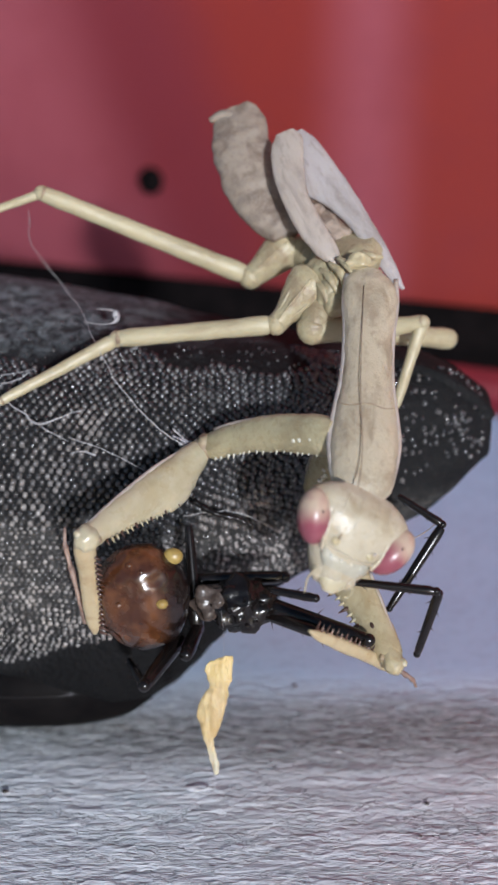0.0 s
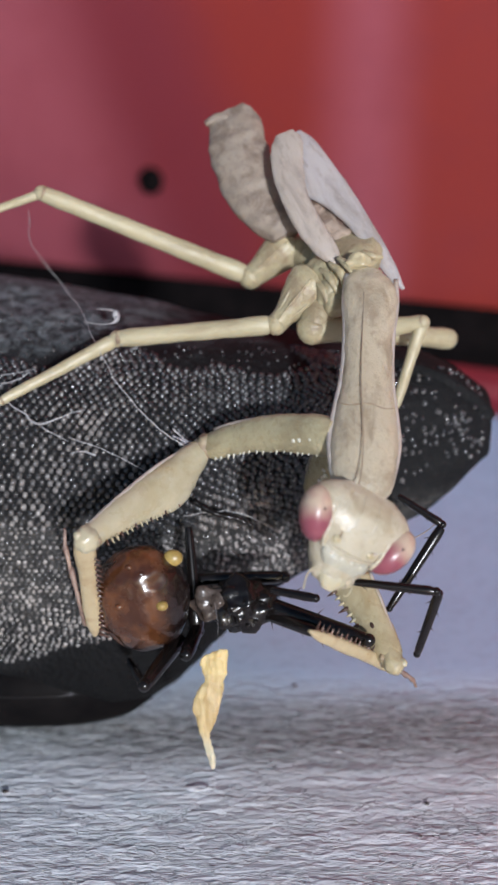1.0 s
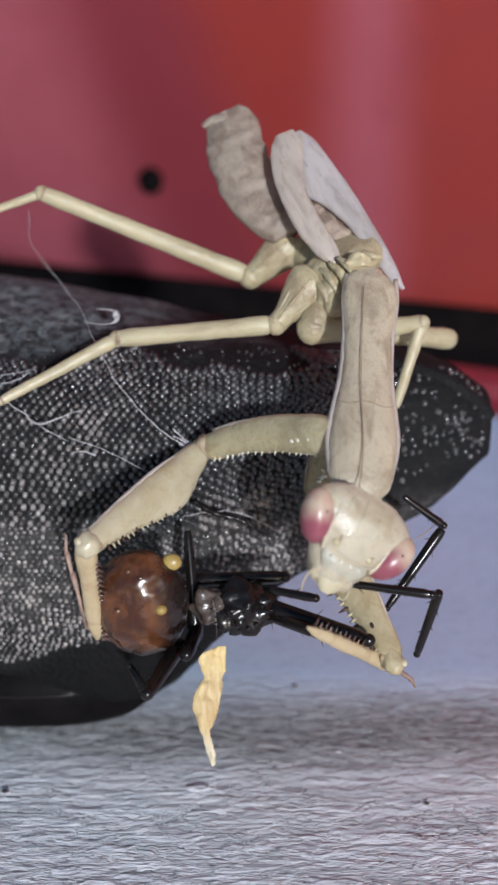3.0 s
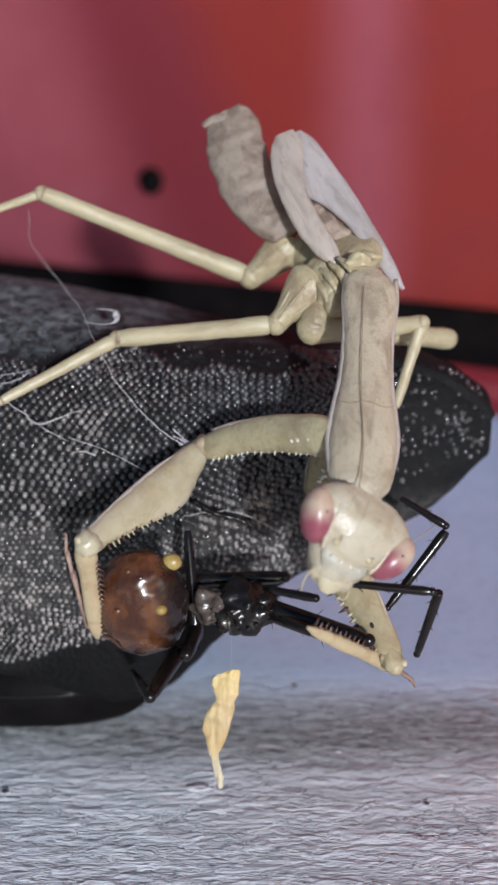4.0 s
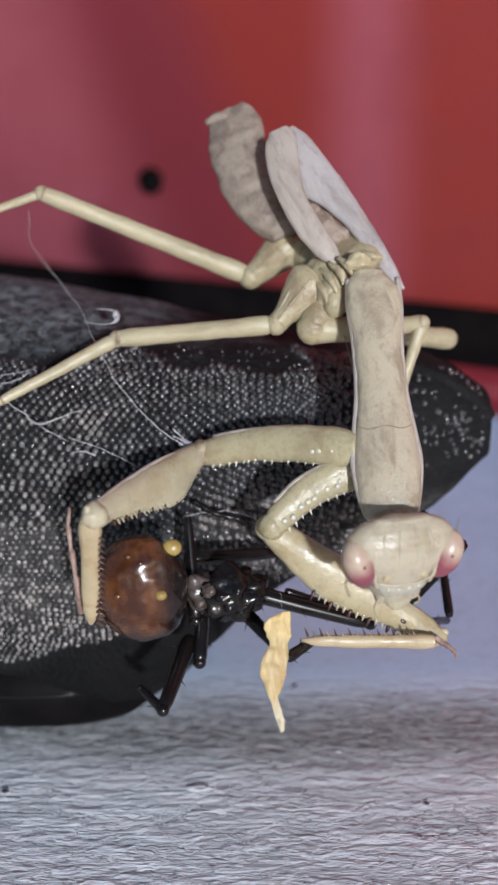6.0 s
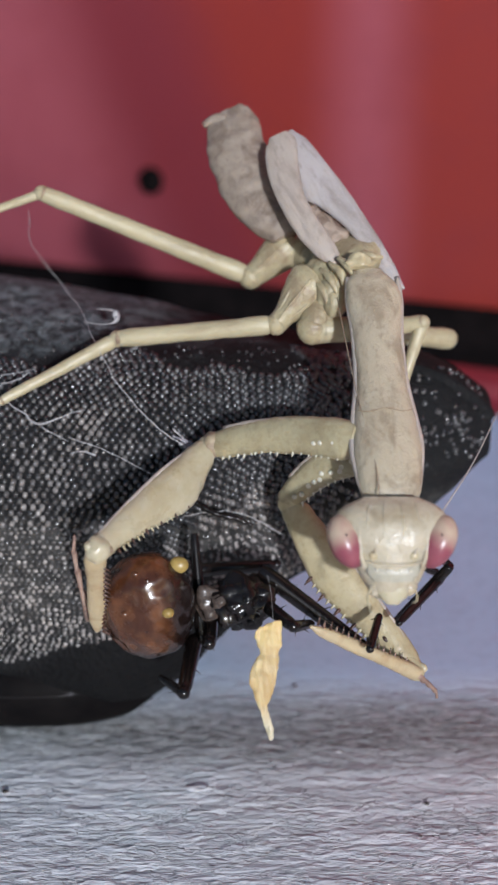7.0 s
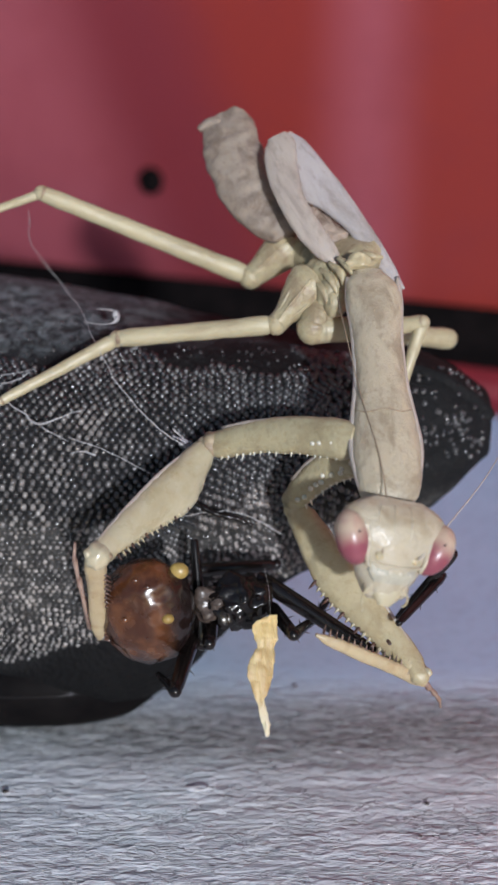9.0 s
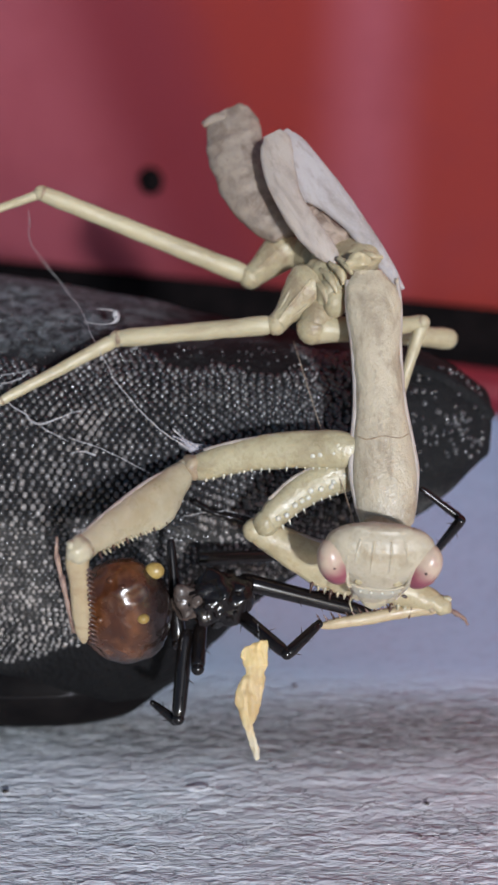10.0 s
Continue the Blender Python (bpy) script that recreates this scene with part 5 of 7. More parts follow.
    walk(MANTIS["tarsus_l"], [
        (0, mm(-16.25, -17.88, 8.38, 28.0, -0.0, 10.3)),
        (1, mm(-16.24, -18.09, 8.42, 27.2, -0.0, 10.3)),
        (2.5, mm(-16.03, -18.45, 8.31, 28.5, -0.0, 11.0)),
        (3.8, mm(-16.03, -18.45, 8.31, 28.5, -0.0, 11.0)),
        (4, mm(-15.99, -18.29, 8.62, 28.7, -0.0, 10.9)),
        (4.1, mm(-14.73, -16.01, 14.64, 18.4, -0.0, 11.3)),
        (4.3, mm(-15.40, -15.35, 15.57, 17.4, -0.0, 5.0)),
        (4.5, mm(-14.94, -14.22, 18.11, 14.0, -0.0, 4.0)),
        (4.7, mm(-14.36, -14.72, 17.44, 17.9, -0.0, 4.4)),
        (5, mm(-15.90, -16.39, 13.17, 21.4, -0.0, 3.9)),
        (5.5, mm(-16.29, -16.35, 12.32, 23.0, -0.0, 4.3)),
        (5.7, mm(-16.10, -16.32, 12.51, 22.3, -0.0, 4.7)),
        (6.8, mm(-16.25, -17.31, 9.54, 30.4, -0.0, 6.3)),
        (7, mm(-16.07, -17.70, 8.05, 36.5, -0.0, 5.4)),
        (7.5, mm(-16.10, -17.74, 7.78, 36.3, -0.0, 7.3)),
        (8, mm(-16.34, -17.87, 7.66, 35.6, -0.0, 7.3)),
        (8.5, mm(-16.30, -18.63, 7.17, 35.1, -0.0, 7.4)),
        (9, mm(-15.90, -18.56, 7.62, 35.3, -0.0, 6.8)),
        (9.5, mm(-16.48, -18.51, 7.91, 34.7, -0.0, 8.8)),
        (9.6, mm(-14.73, -17.07, 14.65, 22.2, -0.0, 9.4)),
        (9.7, mm(-14.37, -14.99, 18.13, 22.9, -0.0, 7.1)),
        (9.8, mm(-16.06, -16.91, 14.70, 22.4, -0.0, 7.8)),
        (10, mm(-16.92, -18.29, 11.39, 30.9, -0.0, 7.6))])
    walk(MANTIS["coxa_r"], [
        (0, mm(12.10, -0.69, 14.40, -61.3, 0.0, 128.2)),
        (1, mm(12.10, -0.69, 14.40, -61.3, 0.0, 128.2)),
        (2.5, mm(11.92, -0.69, 14.60, -61.9, 0.0, 129.1)),
        (3.8, mm(11.92, -0.69, 14.60, -61.9, 0.0, 129.1)),
        (4, mm(11.92, -0.69, 14.60, -61.9, 0.0, 129.1)),
        (4.1, mm(12.44, -0.85, 14.70, -44.9, 0.0, 118.3)),
        (4.3, mm(13.32, -1.69, 11.70, -0.4, 0.0, 110.6)),
        (4.5, mm(13.58, -2.22, 10.00, 1.4, 0.0, 115.2)),
        (4.7, mm(13.78, -1.48, 11.10, 3.1, 0.0, 115.9)),
        (5, mm(14.13, -2.22, 9.60, 1.2, 0.0, 117.6)),
        (5.5, mm(14.22, -2.17, 9.30, 4.7, 0.0, 120.6)),
        (5.7, mm(14.24, -2.17, 9.60, 5.7, 0.0, 117.9)),
        (6.8, mm(14.33, -1.40, 13.20, -24.0, 0.0, 115.3)),
        (7, mm(14.26, -1.13, 13.80, -35.4, 0.0, 114.2)),
        (7.5, mm(14.15, -1.13, 13.80, -37.7, 0.0, 116.8)),
        (8, mm(14.15, -1.13, 13.80, -37.7, 0.0, 116.8)),
        (8.5, mm(14.15, -1.13, 13.80, -37.7, 0.0, 116.8)),
        (9, mm(14.15, -1.13, 13.80, -37.7, 0.0, 116.8)),
        (9.5, mm(14.15, -1.13, 13.80, -37.7, 0.0, 116.8)),
        (9.6, mm(14.11, -1.56, 13.30, -19.0, 0.0, 120.0)),
        (9.7, mm(12.69, -1.99, 10.50, 4.1, 0.0, 120.0)),
        (9.8, mm(12.36, -2.05, 10.00, 5.7, 0.0, 123.3)),
        (10, mm(13.97, -2.56, 7.20, 4.7, 0.0, 114.2))])
    walk(MANTIS["femur_r"], [
        (0, mm(7.14, -4.84, 2.60, 32.7, 0.0, -157.7)),
        (1, mm(7.14, -4.84, 2.60, 32.7, 0.0, -157.7)),
        (2.5, mm(7.14, -4.84, 2.60, 32.7, 0.0, -157.7)),
        (3.8, mm(7.14, -4.84, 2.60, 32.7, 0.0, -157.7)),
        (4, mm(7.14, -4.84, 2.60, 32.7, 0.0, -157.7)),
        (4.1, mm(3.69, -5.53, 5.50, -20.0, 0.0, -130.8)),
        (4.3, mm(0.22, -6.61, 11.60, -14.0, 0.0, -122.4)),
        (4.5, mm(0.50, -8.34, 10.40, -16.3, 0.0, -112.9)),
        (4.7, mm(1.04, -7.72, 11.40, -10.5, 0.0, -120.6)),
        (5, mm(1.33, -8.92, 10.00, -12.9, 0.0, -119.4)),
        (5.5, mm(1.89, -9.50, 9.70, -18.8, 0.0, -117.3)),
        (5.7, mm(1.61, -8.92, 10.00, -13.7, 0.0, -119.3)),
        (6.8, mm(2.78, -6.85, 7.50, 0.8, 0.0, -137.9)),
        (7, mm(4.02, -6.03, 5.80, 10.3, 0.0, -143.1)),
        (7.5, mm(4.56, -6.52, 5.30, 12.2, 0.0, -144.6)),
        (8, mm(4.62, -6.58, 5.30, 16.7, 0.0, -144.4)),
        (8.5, mm(4.62, -6.58, 5.30, 16.7, 0.0, -144.4)),
        (9, mm(4.62, -6.58, 5.30, 17.8, 0.0, -143.2)),
        (9.5, mm(4.62, -6.58, 5.30, 15.4, 0.0, -143.3)),
        (9.6, mm(2.63, -8.18, 8.80, -15.1, 0.0, -116.1)),
        (9.7, mm(-0.05, -9.39, 11.10, -9.8, 0.0, -100.3)),
        (9.8, mm(-0.17, -10.35, 10.80, -7.3, 0.0, -102.1)),
        (10, mm(0.40, -8.71, 7.60, -5.8, 0.0, -112.3))])
    walk(MANTIS["tibia_r"], [
        (0, mm(13.83, -21.71, 10.70, 42.3, 0.0, 60.7)),
        (1, mm(13.83, -21.71, 10.70, 42.3, 0.0, 60.7)),
        (2.5, mm(13.65, -21.59, 11.30, 41.4, 0.0, 59.3)),
        (3.8, mm(13.65, -21.59, 11.30, 41.4, 0.0, 59.3)),
        (4, mm(13.65, -21.59, 11.30, 41.4, 0.0, 59.3)),
        (4.1, mm(18.26, -18.08, 0.40, 28.0, 0.0, 92.7)),
        (4.3, mm(17.35, -17.62, 6.60, 28.2, 0.0, 92.5)),
        (4.5, mm(18.86, -16.50, 4.60, -0.9, 0.0, 101.9)),
        (4.7, mm(18.73, -18.40, 7.60, 6.4, 0.0, 90.2)),
        (5, mm(18.92, -19.33, 5.30, -2.4, 0.0, 92.7)),
        (5.5, mm(19.13, -19.42, 2.90, -2.2, 0.0, 94.0)),
        (5.7, mm(19.03, -19.50, 5.00, -2.4, 0.0, 92.9)),
        (6.8, mm(15.52, -20.69, 16.60, 30.3, 0.0, 68.1)),
        (7, mm(16.35, -22.46, 10.80, 23.8, 0.0, 63.3)),
        (7.5, mm(16.61, -23.40, 10.50, 22.9, 0.0, 62.3)),
        (8, mm(16.76, -23.49, 10.60, 21.2, 0.0, 62.4)),
        (8.5, mm(16.76, -23.49, 10.60, 21.2, 0.0, 62.4)),
        (9, mm(17.04, -23.21, 10.60, 22.9, 0.0, 64.0)),
        (9.5, mm(17.04, -23.21, 10.60, 23.8, 0.0, 65.1)),
        (9.6, mm(20.75, -17.06, 3.40, 16.1, 0.0, 100.8)),
        (9.7, mm(20.22, -13.08, 7.50, 17.7, 0.0, 107.8)),
        (9.8, mm(20.10, -14.69, 8.20, 12.7, 0.0, 106.0)),
        (10, mm(19.64, -16.59, 5.50, 2.4, 0.0, 99.3))])
    walk(MANTIS["tarsus_r"], [
        (0, mm(13.83, -21.71, 10.69, -38.5, -0.0, -126.4)),
        (1, mm(13.83, -21.71, 10.69, -38.5, -0.0, -126.4)),
        (2.5, mm(13.65, -21.60, 11.26, -38.8, -0.0, -126.5)),
        (3.8, mm(13.65, -21.60, 11.26, -38.8, -0.0, -126.5)),
        (4, mm(13.65, -21.60, 11.26, -38.8, -0.0, -126.5)),
        (4.1, mm(18.26, -18.08, 0.39, -40.8, -0.0, -106.9)),
        (4.3, mm(17.35, -17.47, 6.57, -44.0, -0.0, -103.0)),
        (4.5, mm(18.98, -16.14, 4.56, -40.0, -0.0, -118.5)),
        (4.7, mm(18.73, -18.16, 7.60, -40.2, -0.0, -126.6)),
        (5, mm(19.09, -18.91, 5.36, -37.3, -0.0, -125.1)),
        (5.5, mm(19.47, -18.59, 2.94, -35.9, -0.0, -129.9)),
        (5.7, mm(19.32, -18.85, 5.01, -43.6, -0.0, -124.6)),
        (6.8, mm(15.52, -20.70, 16.56, -41.0, -0.0, -138.5)),
        (7, mm(16.35, -22.46, 10.78, -39.4, -0.0, -134.4)),
        (7.5, mm(16.61, -23.40, 10.51, -36.7, -0.0, -133.3)),
        (8, mm(16.76, -23.49, 10.59, -39.5, -0.0, -133.9)),
        (8.5, mm(16.76, -23.49, 10.59, -39.5, -0.0, -133.9)),
        (9, mm(17.04, -23.22, 10.56, -39.3, -0.0, -139.8)),
        (9.5, mm(17.04, -23.22, 10.56, -39.3, -0.0, -139.8)),
        (9.6, mm(20.75, -17.06, 3.37, -26.8, -0.0, -123.2)),
        (9.7, mm(20.21, -13.08, 7.55, -44.9, -0.0, -106.2)),
        (9.8, mm(20.11, -14.70, 8.15, -38.3, -0.0, -113.6)),
        (10, mm(19.64, -16.59, 5.49, -38.0, -0.0, -120.4))])
    walk(MANTIS["head"], [
        (0, mm(8.67, -8.47, 21.61, 0.0, 17.6, -25.6)),
        (1, mm(8.75, -8.32, 21.61, 0.0, 17.6, -28.0)),
        (2.5, mm(8.72, -8.62, 21.92, 0.0, 18.2, -30.7)),
        (3.8, mm(8.72, -8.62, 21.92, 0.0, 18.2, -30.7)),
        (4, mm(8.72, -8.62, 21.92, 0.0, 18.2, -30.7)),
        (4.1, mm(9.06, -8.69, 21.99, 0.0, 19.8, -29.8)),
        (4.3, mm(8.73, -10.32, 20.84, 35.0, 14.8, -23.4)),
        (4.5, mm(13.27, -10.74, 18.74, 39.0, -0.0, 8.5)),
        (4.7, mm(13.34, -9.33, 20.15, 25.0, 34.9, 37.0)),
        (5, mm(13.64, -10.89, 18.26, 37.0, -0.0, 7.8)),
        (5.5, mm(15.06, -10.30, 17.79, 32.0, 25.3, 24.7)),
        (5.7, mm(14.28, -10.56, 18.24, 35.0, 14.4, 10.8)),
        (6.8, mm(12.89, -9.66, 20.10, 6.0, 12.5, 0.0)),
        (7, mm(12.62, -9.33, 20.91, 0.0, -0.0, 0.0)),
        (7.5, mm(12.38, -9.47, 20.82, 0.0, 15.6, -8.6)),
        (8, mm(12.33, -9.49, 20.82, 0.0, 16.9, -10.4)),
        (8.5, mm(12.05, -9.41, 20.82, 0.0, 17.4, -11.5)),
        (9, mm(12.45, -9.49, 20.82, 0.0, 18.0, -10.5)),
        (9.5, mm(12.18, -9.34, 20.82, 0.0, 16.9, -10.4)),
        (9.6, mm(12.11, -9.84, 20.32, 0.0, -0.0, -14.0)),
        (9.7, mm(8.81, -9.84, 19.28, 20.0, -0.0, -30.6)),
        (9.8, mm(8.02, -10.75, 18.69, 35.0, -0.0, -32.7)),
        (10, mm(11.95, -11.20, 16.05, 39.0, -0.0, -3.3))])
    walk(MANTIS["neck"], [
        (0, mm(10.24, -3.20, 18.32, 40.9, -0.0, 165.9)),
        (1, mm(10.24, -3.20, 18.32, 42.6, -0.0, 169.8)),
        (2.5, mm(10.07, -3.00, 18.61, 37.2, -0.0, 177.1)),
        (3.8, mm(10.07, -3.00, 18.61, 37.2, -0.0, 177.1)),
        (4, mm(10.07, -3.00, 18.61, 37.2, -0.0, 177.1)),
        (4.1, mm(10.45, -3.00, 18.68, 37.0, -0.0, 175.1)),
        (4.3, mm(11.63, -4.97, 15.15, 50.4, -0.0, 161.2)),
        (4.5, mm(12.50, -5.74, 13.17, 57.0, -0.0, 193.0)),
        (4.7, mm(12.50, -5.25, 14.49, 62.8, -0.0, 171.6)),
        (5, mm(13.31, -5.87, 12.71, 57.1, -0.0, 185.4)),
        (5.5, mm(13.36, -6.00, 12.27, 59.2, -0.0, 213.0)),
        (5.7, mm(13.41, -5.87, 12.70, 58.5, -0.0, 202.6)),
        (6.8, mm(12.81, -4.14, 16.90, 44.2, -0.0, 177.5)),
        (7, mm(12.81, -3.71, 17.66, 38.0, -0.0, 175.8)),
        (7.5, mm(12.68, -3.76, 17.57, 37.8, -0.0, 176.4)),
        (8, mm(12.68, -3.76, 17.57, 37.7, -0.0, 176.8)),
        (8.5, mm(12.53, -3.76, 17.58, 38.4, -0.0, 174.9)),
        (9, mm(12.73, -3.76, 17.57, 37.8, -0.0, 178.1)),
        (9.5, mm(12.58, -3.76, 17.58, 39.2, -0.0, 175.4)),
        (9.6, mm(12.69, -4.03, 17.10, 34.8, -0.0, 183.0)),
        (9.7, mm(11.79, -5.55, 13.67, 38.9, -0.0, 152.6)),
        (9.8, mm(11.65, -5.74, 13.12, 49.6, -0.0, 150.0)),
        (10, mm(13.40, -6.58, 9.78, 53.3, -0.0, 164.1))])
    walk(MANTIS["antenna_l"], [
        (0, mm(7.74, -8.37, 24.60, -33.0, 0.0, -8.7)),
        (1, mm(7.84, -8.18, 24.60, -33.6, 0.0, -8.6)),
        (2.5, mm(7.82, -8.44, 24.90, -32.9, 0.0, -8.4)),
        (3.8, mm(7.82, -8.44, 24.90, -32.9, 0.0, -8.4)),
        (4, mm(7.82, -8.44, 24.90, -32.9, 0.0, -8.4)),
        (4.1, mm(8.24, -8.58, 25.00, -32.7, 0.0, -7.4)),
        (4.3, mm(6.93, -12.44, 20.10, -28.9, 0.0, -3.6)),
        (4.5, mm(12.18, -13.89, 17.50, -27.8, 0.0, 17.9)),
        (4.7, mm(14.46, -11.68, 20.10, -41.7, 0.0, 19.9)),
        (5, mm(12.53, -13.99, 17.10, -29.0, 0.0, 11.3)),
        (5.5, mm(15.51, -13.17, 17.40, -37.6, 0.0, 17.3)),
        (5.7, mm(13.72, -13.56, 17.60, -31.5, 0.0, 7.3)),
        (6.8, mm(11.75, -10.23, 22.90, -30.1, 0.0, 6.8)),
        (7, mm(10.86, -9.64, 23.40, -32.8, 0.0, 4.9)),
        (7.5, mm(11.37, -9.61, 23.70, -32.9, 0.0, 6.0)),
        (8, mm(11.37, -9.61, 23.70, -32.9, 0.0, 6.0)),
        (8.5, mm(11.12, -9.51, 23.70, -33.2, 0.0, 5.5)),
        (9, mm(11.56, -9.61, 23.70, -32.8, 0.0, 6.5)),
        (9.5, mm(11.22, -9.46, 23.70, -33.4, 0.0, 5.7)),
        (9.6, mm(10.33, -9.69, 22.90, -46.3, 0.0, -6.8)),
        (9.7, mm(7.24, -10.05, 19.20, -41.9, 0.0, -10.3)),
        (9.8, mm(5.59, -12.27, 17.60, -34.6, 0.0, -12.4)),
        (10, mm(10.45, -14.69, 13.80, -25.8, 0.0, 12.7))])
    walk(MANTIS["antenna_r"], [
        (0, mm(10.75, -9.77, 23.60, -66.6, 0.0, -79.8)),
        (1, mm(10.75, -9.73, 23.60, -66.7, 0.0, -80.2)),
        (2.5, mm(10.68, -10.15, 23.80, -66.4, 0.0, -77.4)),
        (3.8, mm(10.68, -10.15, 23.80, -66.4, 0.0, -77.4)),
        (4, mm(10.68, -10.15, 23.80, -66.4, 0.0, -77.4)),
        (4.1, mm(11.12, -10.19, 23.80, -61.8, 0.0, -76.3)),
        (4.3, mm(9.99, -13.76, 19.30, -59.6, 0.0, -71.7)),
        (4.5, mm(15.65, -13.37, 17.50, -81.4, 0.0, -88.2)),
        (4.7, mm(16.80, -9.94, 18.10, -76.9, 0.0, -77.4)),
        (5, mm(16.02, -13.47, 17.10, -69.3, 0.0, -53.8)),
        (5.5, mm(18.35, -11.88, 15.90, -73.5, 0.0, -61.8)),
        (5.7, mm(17.07, -12.95, 16.70, -70.2, 0.0, -57.1)),
        (6.8, mm(15.16, -10.26, 22.20, -74.0, 0.0, -73.6)),
        (7, mm(14.38, -9.64, 23.50, -47.4, 0.0, -41.0)),
        (7.5, mm(14.66, -10.14, 22.90, -50.2, 0.0, -49.6)),
        (8, mm(14.68, -10.25, 22.80, -50.0, 0.0, -49.3)),
        (8.5, mm(14.38, -10.20, 22.80, -49.5, 0.0, -50.0)),
        (9, mm(14.83, -10.25, 22.80, -50.3, 0.0, -49.0)),
        (9.5, mm(14.53, -10.05, 22.80, -50.0, 0.0, -50.1)),
        (9.6, mm(13.73, -10.53, 22.90, -55.2, 0.0, -61.5)),
        (9.7, mm(10.25, -11.83, 19.20, -62.4, 0.0, -73.4)),
        (9.8, mm(8.54, -14.18, 17.60, -52.7, 0.0, -68.6)),
        (10, mm(13.94, -14.90, 13.80, -61.2, 0.0, -58.9))])
    walk(MANTIS["abdomen"], [
        (0, mm(4.17, 22.14, -0.50, -12.4, 0.0, 21.0)),
        (1, mm(4.17, 22.14, -0.50, -12.8, 0.0, 23.1)),
        (2.5, mm(4.17, 22.14, -0.50, -12.9, 0.0, 24.6)),
        (3.8, mm(4.17, 22.14, -0.50, -12.8, 0.0, 24.4)),
        (4, mm(4.17, 22.14, -0.50, -12.8, 0.0, 24.4)),
        (4.1, mm(4.17, 22.14, -0.50, -12.8, 0.0, 24.4)),
        (4.3, mm(4.17, 22.14, -0.50, -12.5, 0.0, 22.0)),
        (4.5, mm(4.17, 22.14, -0.50, -12.2, 0.0, 20.8)),
        (4.7, mm(4.17, 22.14, -0.50, -12.2, 0.0, 20.8)),
        (5, mm(4.17, 22.14, -0.50, -12.2, 0.0, 20.8)),
        (5.5, mm(4.17, 22.14, -0.50, -12.0, 0.0, 22.7)),
        (5.7, mm(4.17, 22.14, -0.50, -12.0, 0.0, 22.7)),
        (6.8, mm(4.17, 22.14, -0.50, -12.5, 0.0, 24.2)),
        (7, mm(4.17, 22.14, -0.50, -12.5, 0.0, 24.2)),
        (7.5, mm(4.17, 22.14, -0.50, -12.5, 0.0, 24.2)),
        (8, mm(4.17, 22.14, -0.50, -12.6, 0.0, 25.0)),
        (8.5, mm(4.17, 22.14, -0.50, -12.6, 0.0, 25.0)),
        (9, mm(4.17, 22.14, -0.50, -12.9, 0.0, 26.6)),
        (9.5, mm(4.17, 22.14, -0.50, -12.9, 0.0, 26.6)),
        (9.6, mm(4.17, 22.14, -0.50, -12.9, 0.0, 26.6)),
        (9.7, mm(4.17, 22.14, -0.50, -12.9, 0.0, 26.6)),
        (9.8, mm(4.17, 22.14, -0.50, -12.9, 0.0, 26.6)),
        (10, mm(4.17, 22.14, -0.50, -12.1, 0.0, 24.3))])
    walk(MANTIS["wing_l"], [
        (0, mm(9.06, 18.35, 4.50, -10.7, 0.0, 21.7)),
        (1, mm(9.06, 18.35, 4.50, -11.5, 0.0, 22.0)),
        (2.5, mm(9.06, 18.35, 4.50, -11.5, 0.0, 22.0)),
        (3.8, mm(9.06, 18.35, 4.50, -11.5, 0.0, 22.0)),
        (4, mm(9.06, 18.35, 4.50, -11.5, 0.0, 22.0)),
        (4.1, mm(9.06, 18.35, 4.50, -11.5, 0.0, 22.0)),
        (4.3, mm(9.06, 18.35, 4.50, -11.5, 0.0, 22.0)),
        (4.5, mm(9.06, 18.35, 4.50, -8.1, 0.0, 22.8)),
        (4.7, mm(9.06, 18.35, 4.50, -8.1, 0.0, 22.8)),
        (5, mm(9.06, 18.35, 4.50, -8.1, 0.0, 22.8)),
        (5.5, mm(9.06, 18.35, 4.50, -4.6, 0.0, 24.4)),
        (5.7, mm(9.06, 18.35, 4.50, -4.6, 0.0, 24.4)),
        (6.8, mm(9.06, 18.35, 4.50, -10.7, 0.0, 24.6)),
        (7, mm(9.06, 18.35, 4.50, -10.7, 0.0, 24.6)),
        (7.5, mm(9.06, 18.35, 4.50, -10.7, 0.0, 24.6)),
        (8, mm(9.06, 18.35, 4.50, -10.7, 0.0, 24.6)),
        (8.5, mm(9.06, 18.35, 4.50, -10.7, 0.0, 24.6)),
        (9, mm(9.06, 18.35, 4.50, -11.1, 0.0, 25.1)),
        (9.5, mm(9.06, 18.35, 4.50, -11.1, 0.0, 25.1)),
        (9.6, mm(9.06, 18.35, 4.50, -11.1, 0.0, 25.1)),
        (9.7, mm(9.06, 18.35, 4.50, -11.1, 0.0, 25.1)),
        (9.8, mm(9.06, 18.35, 4.50, -11.1, 0.0, 25.1)),
        (10, mm(9.06, 18.35, 4.50, -7.2, 0.0, 26.9))])
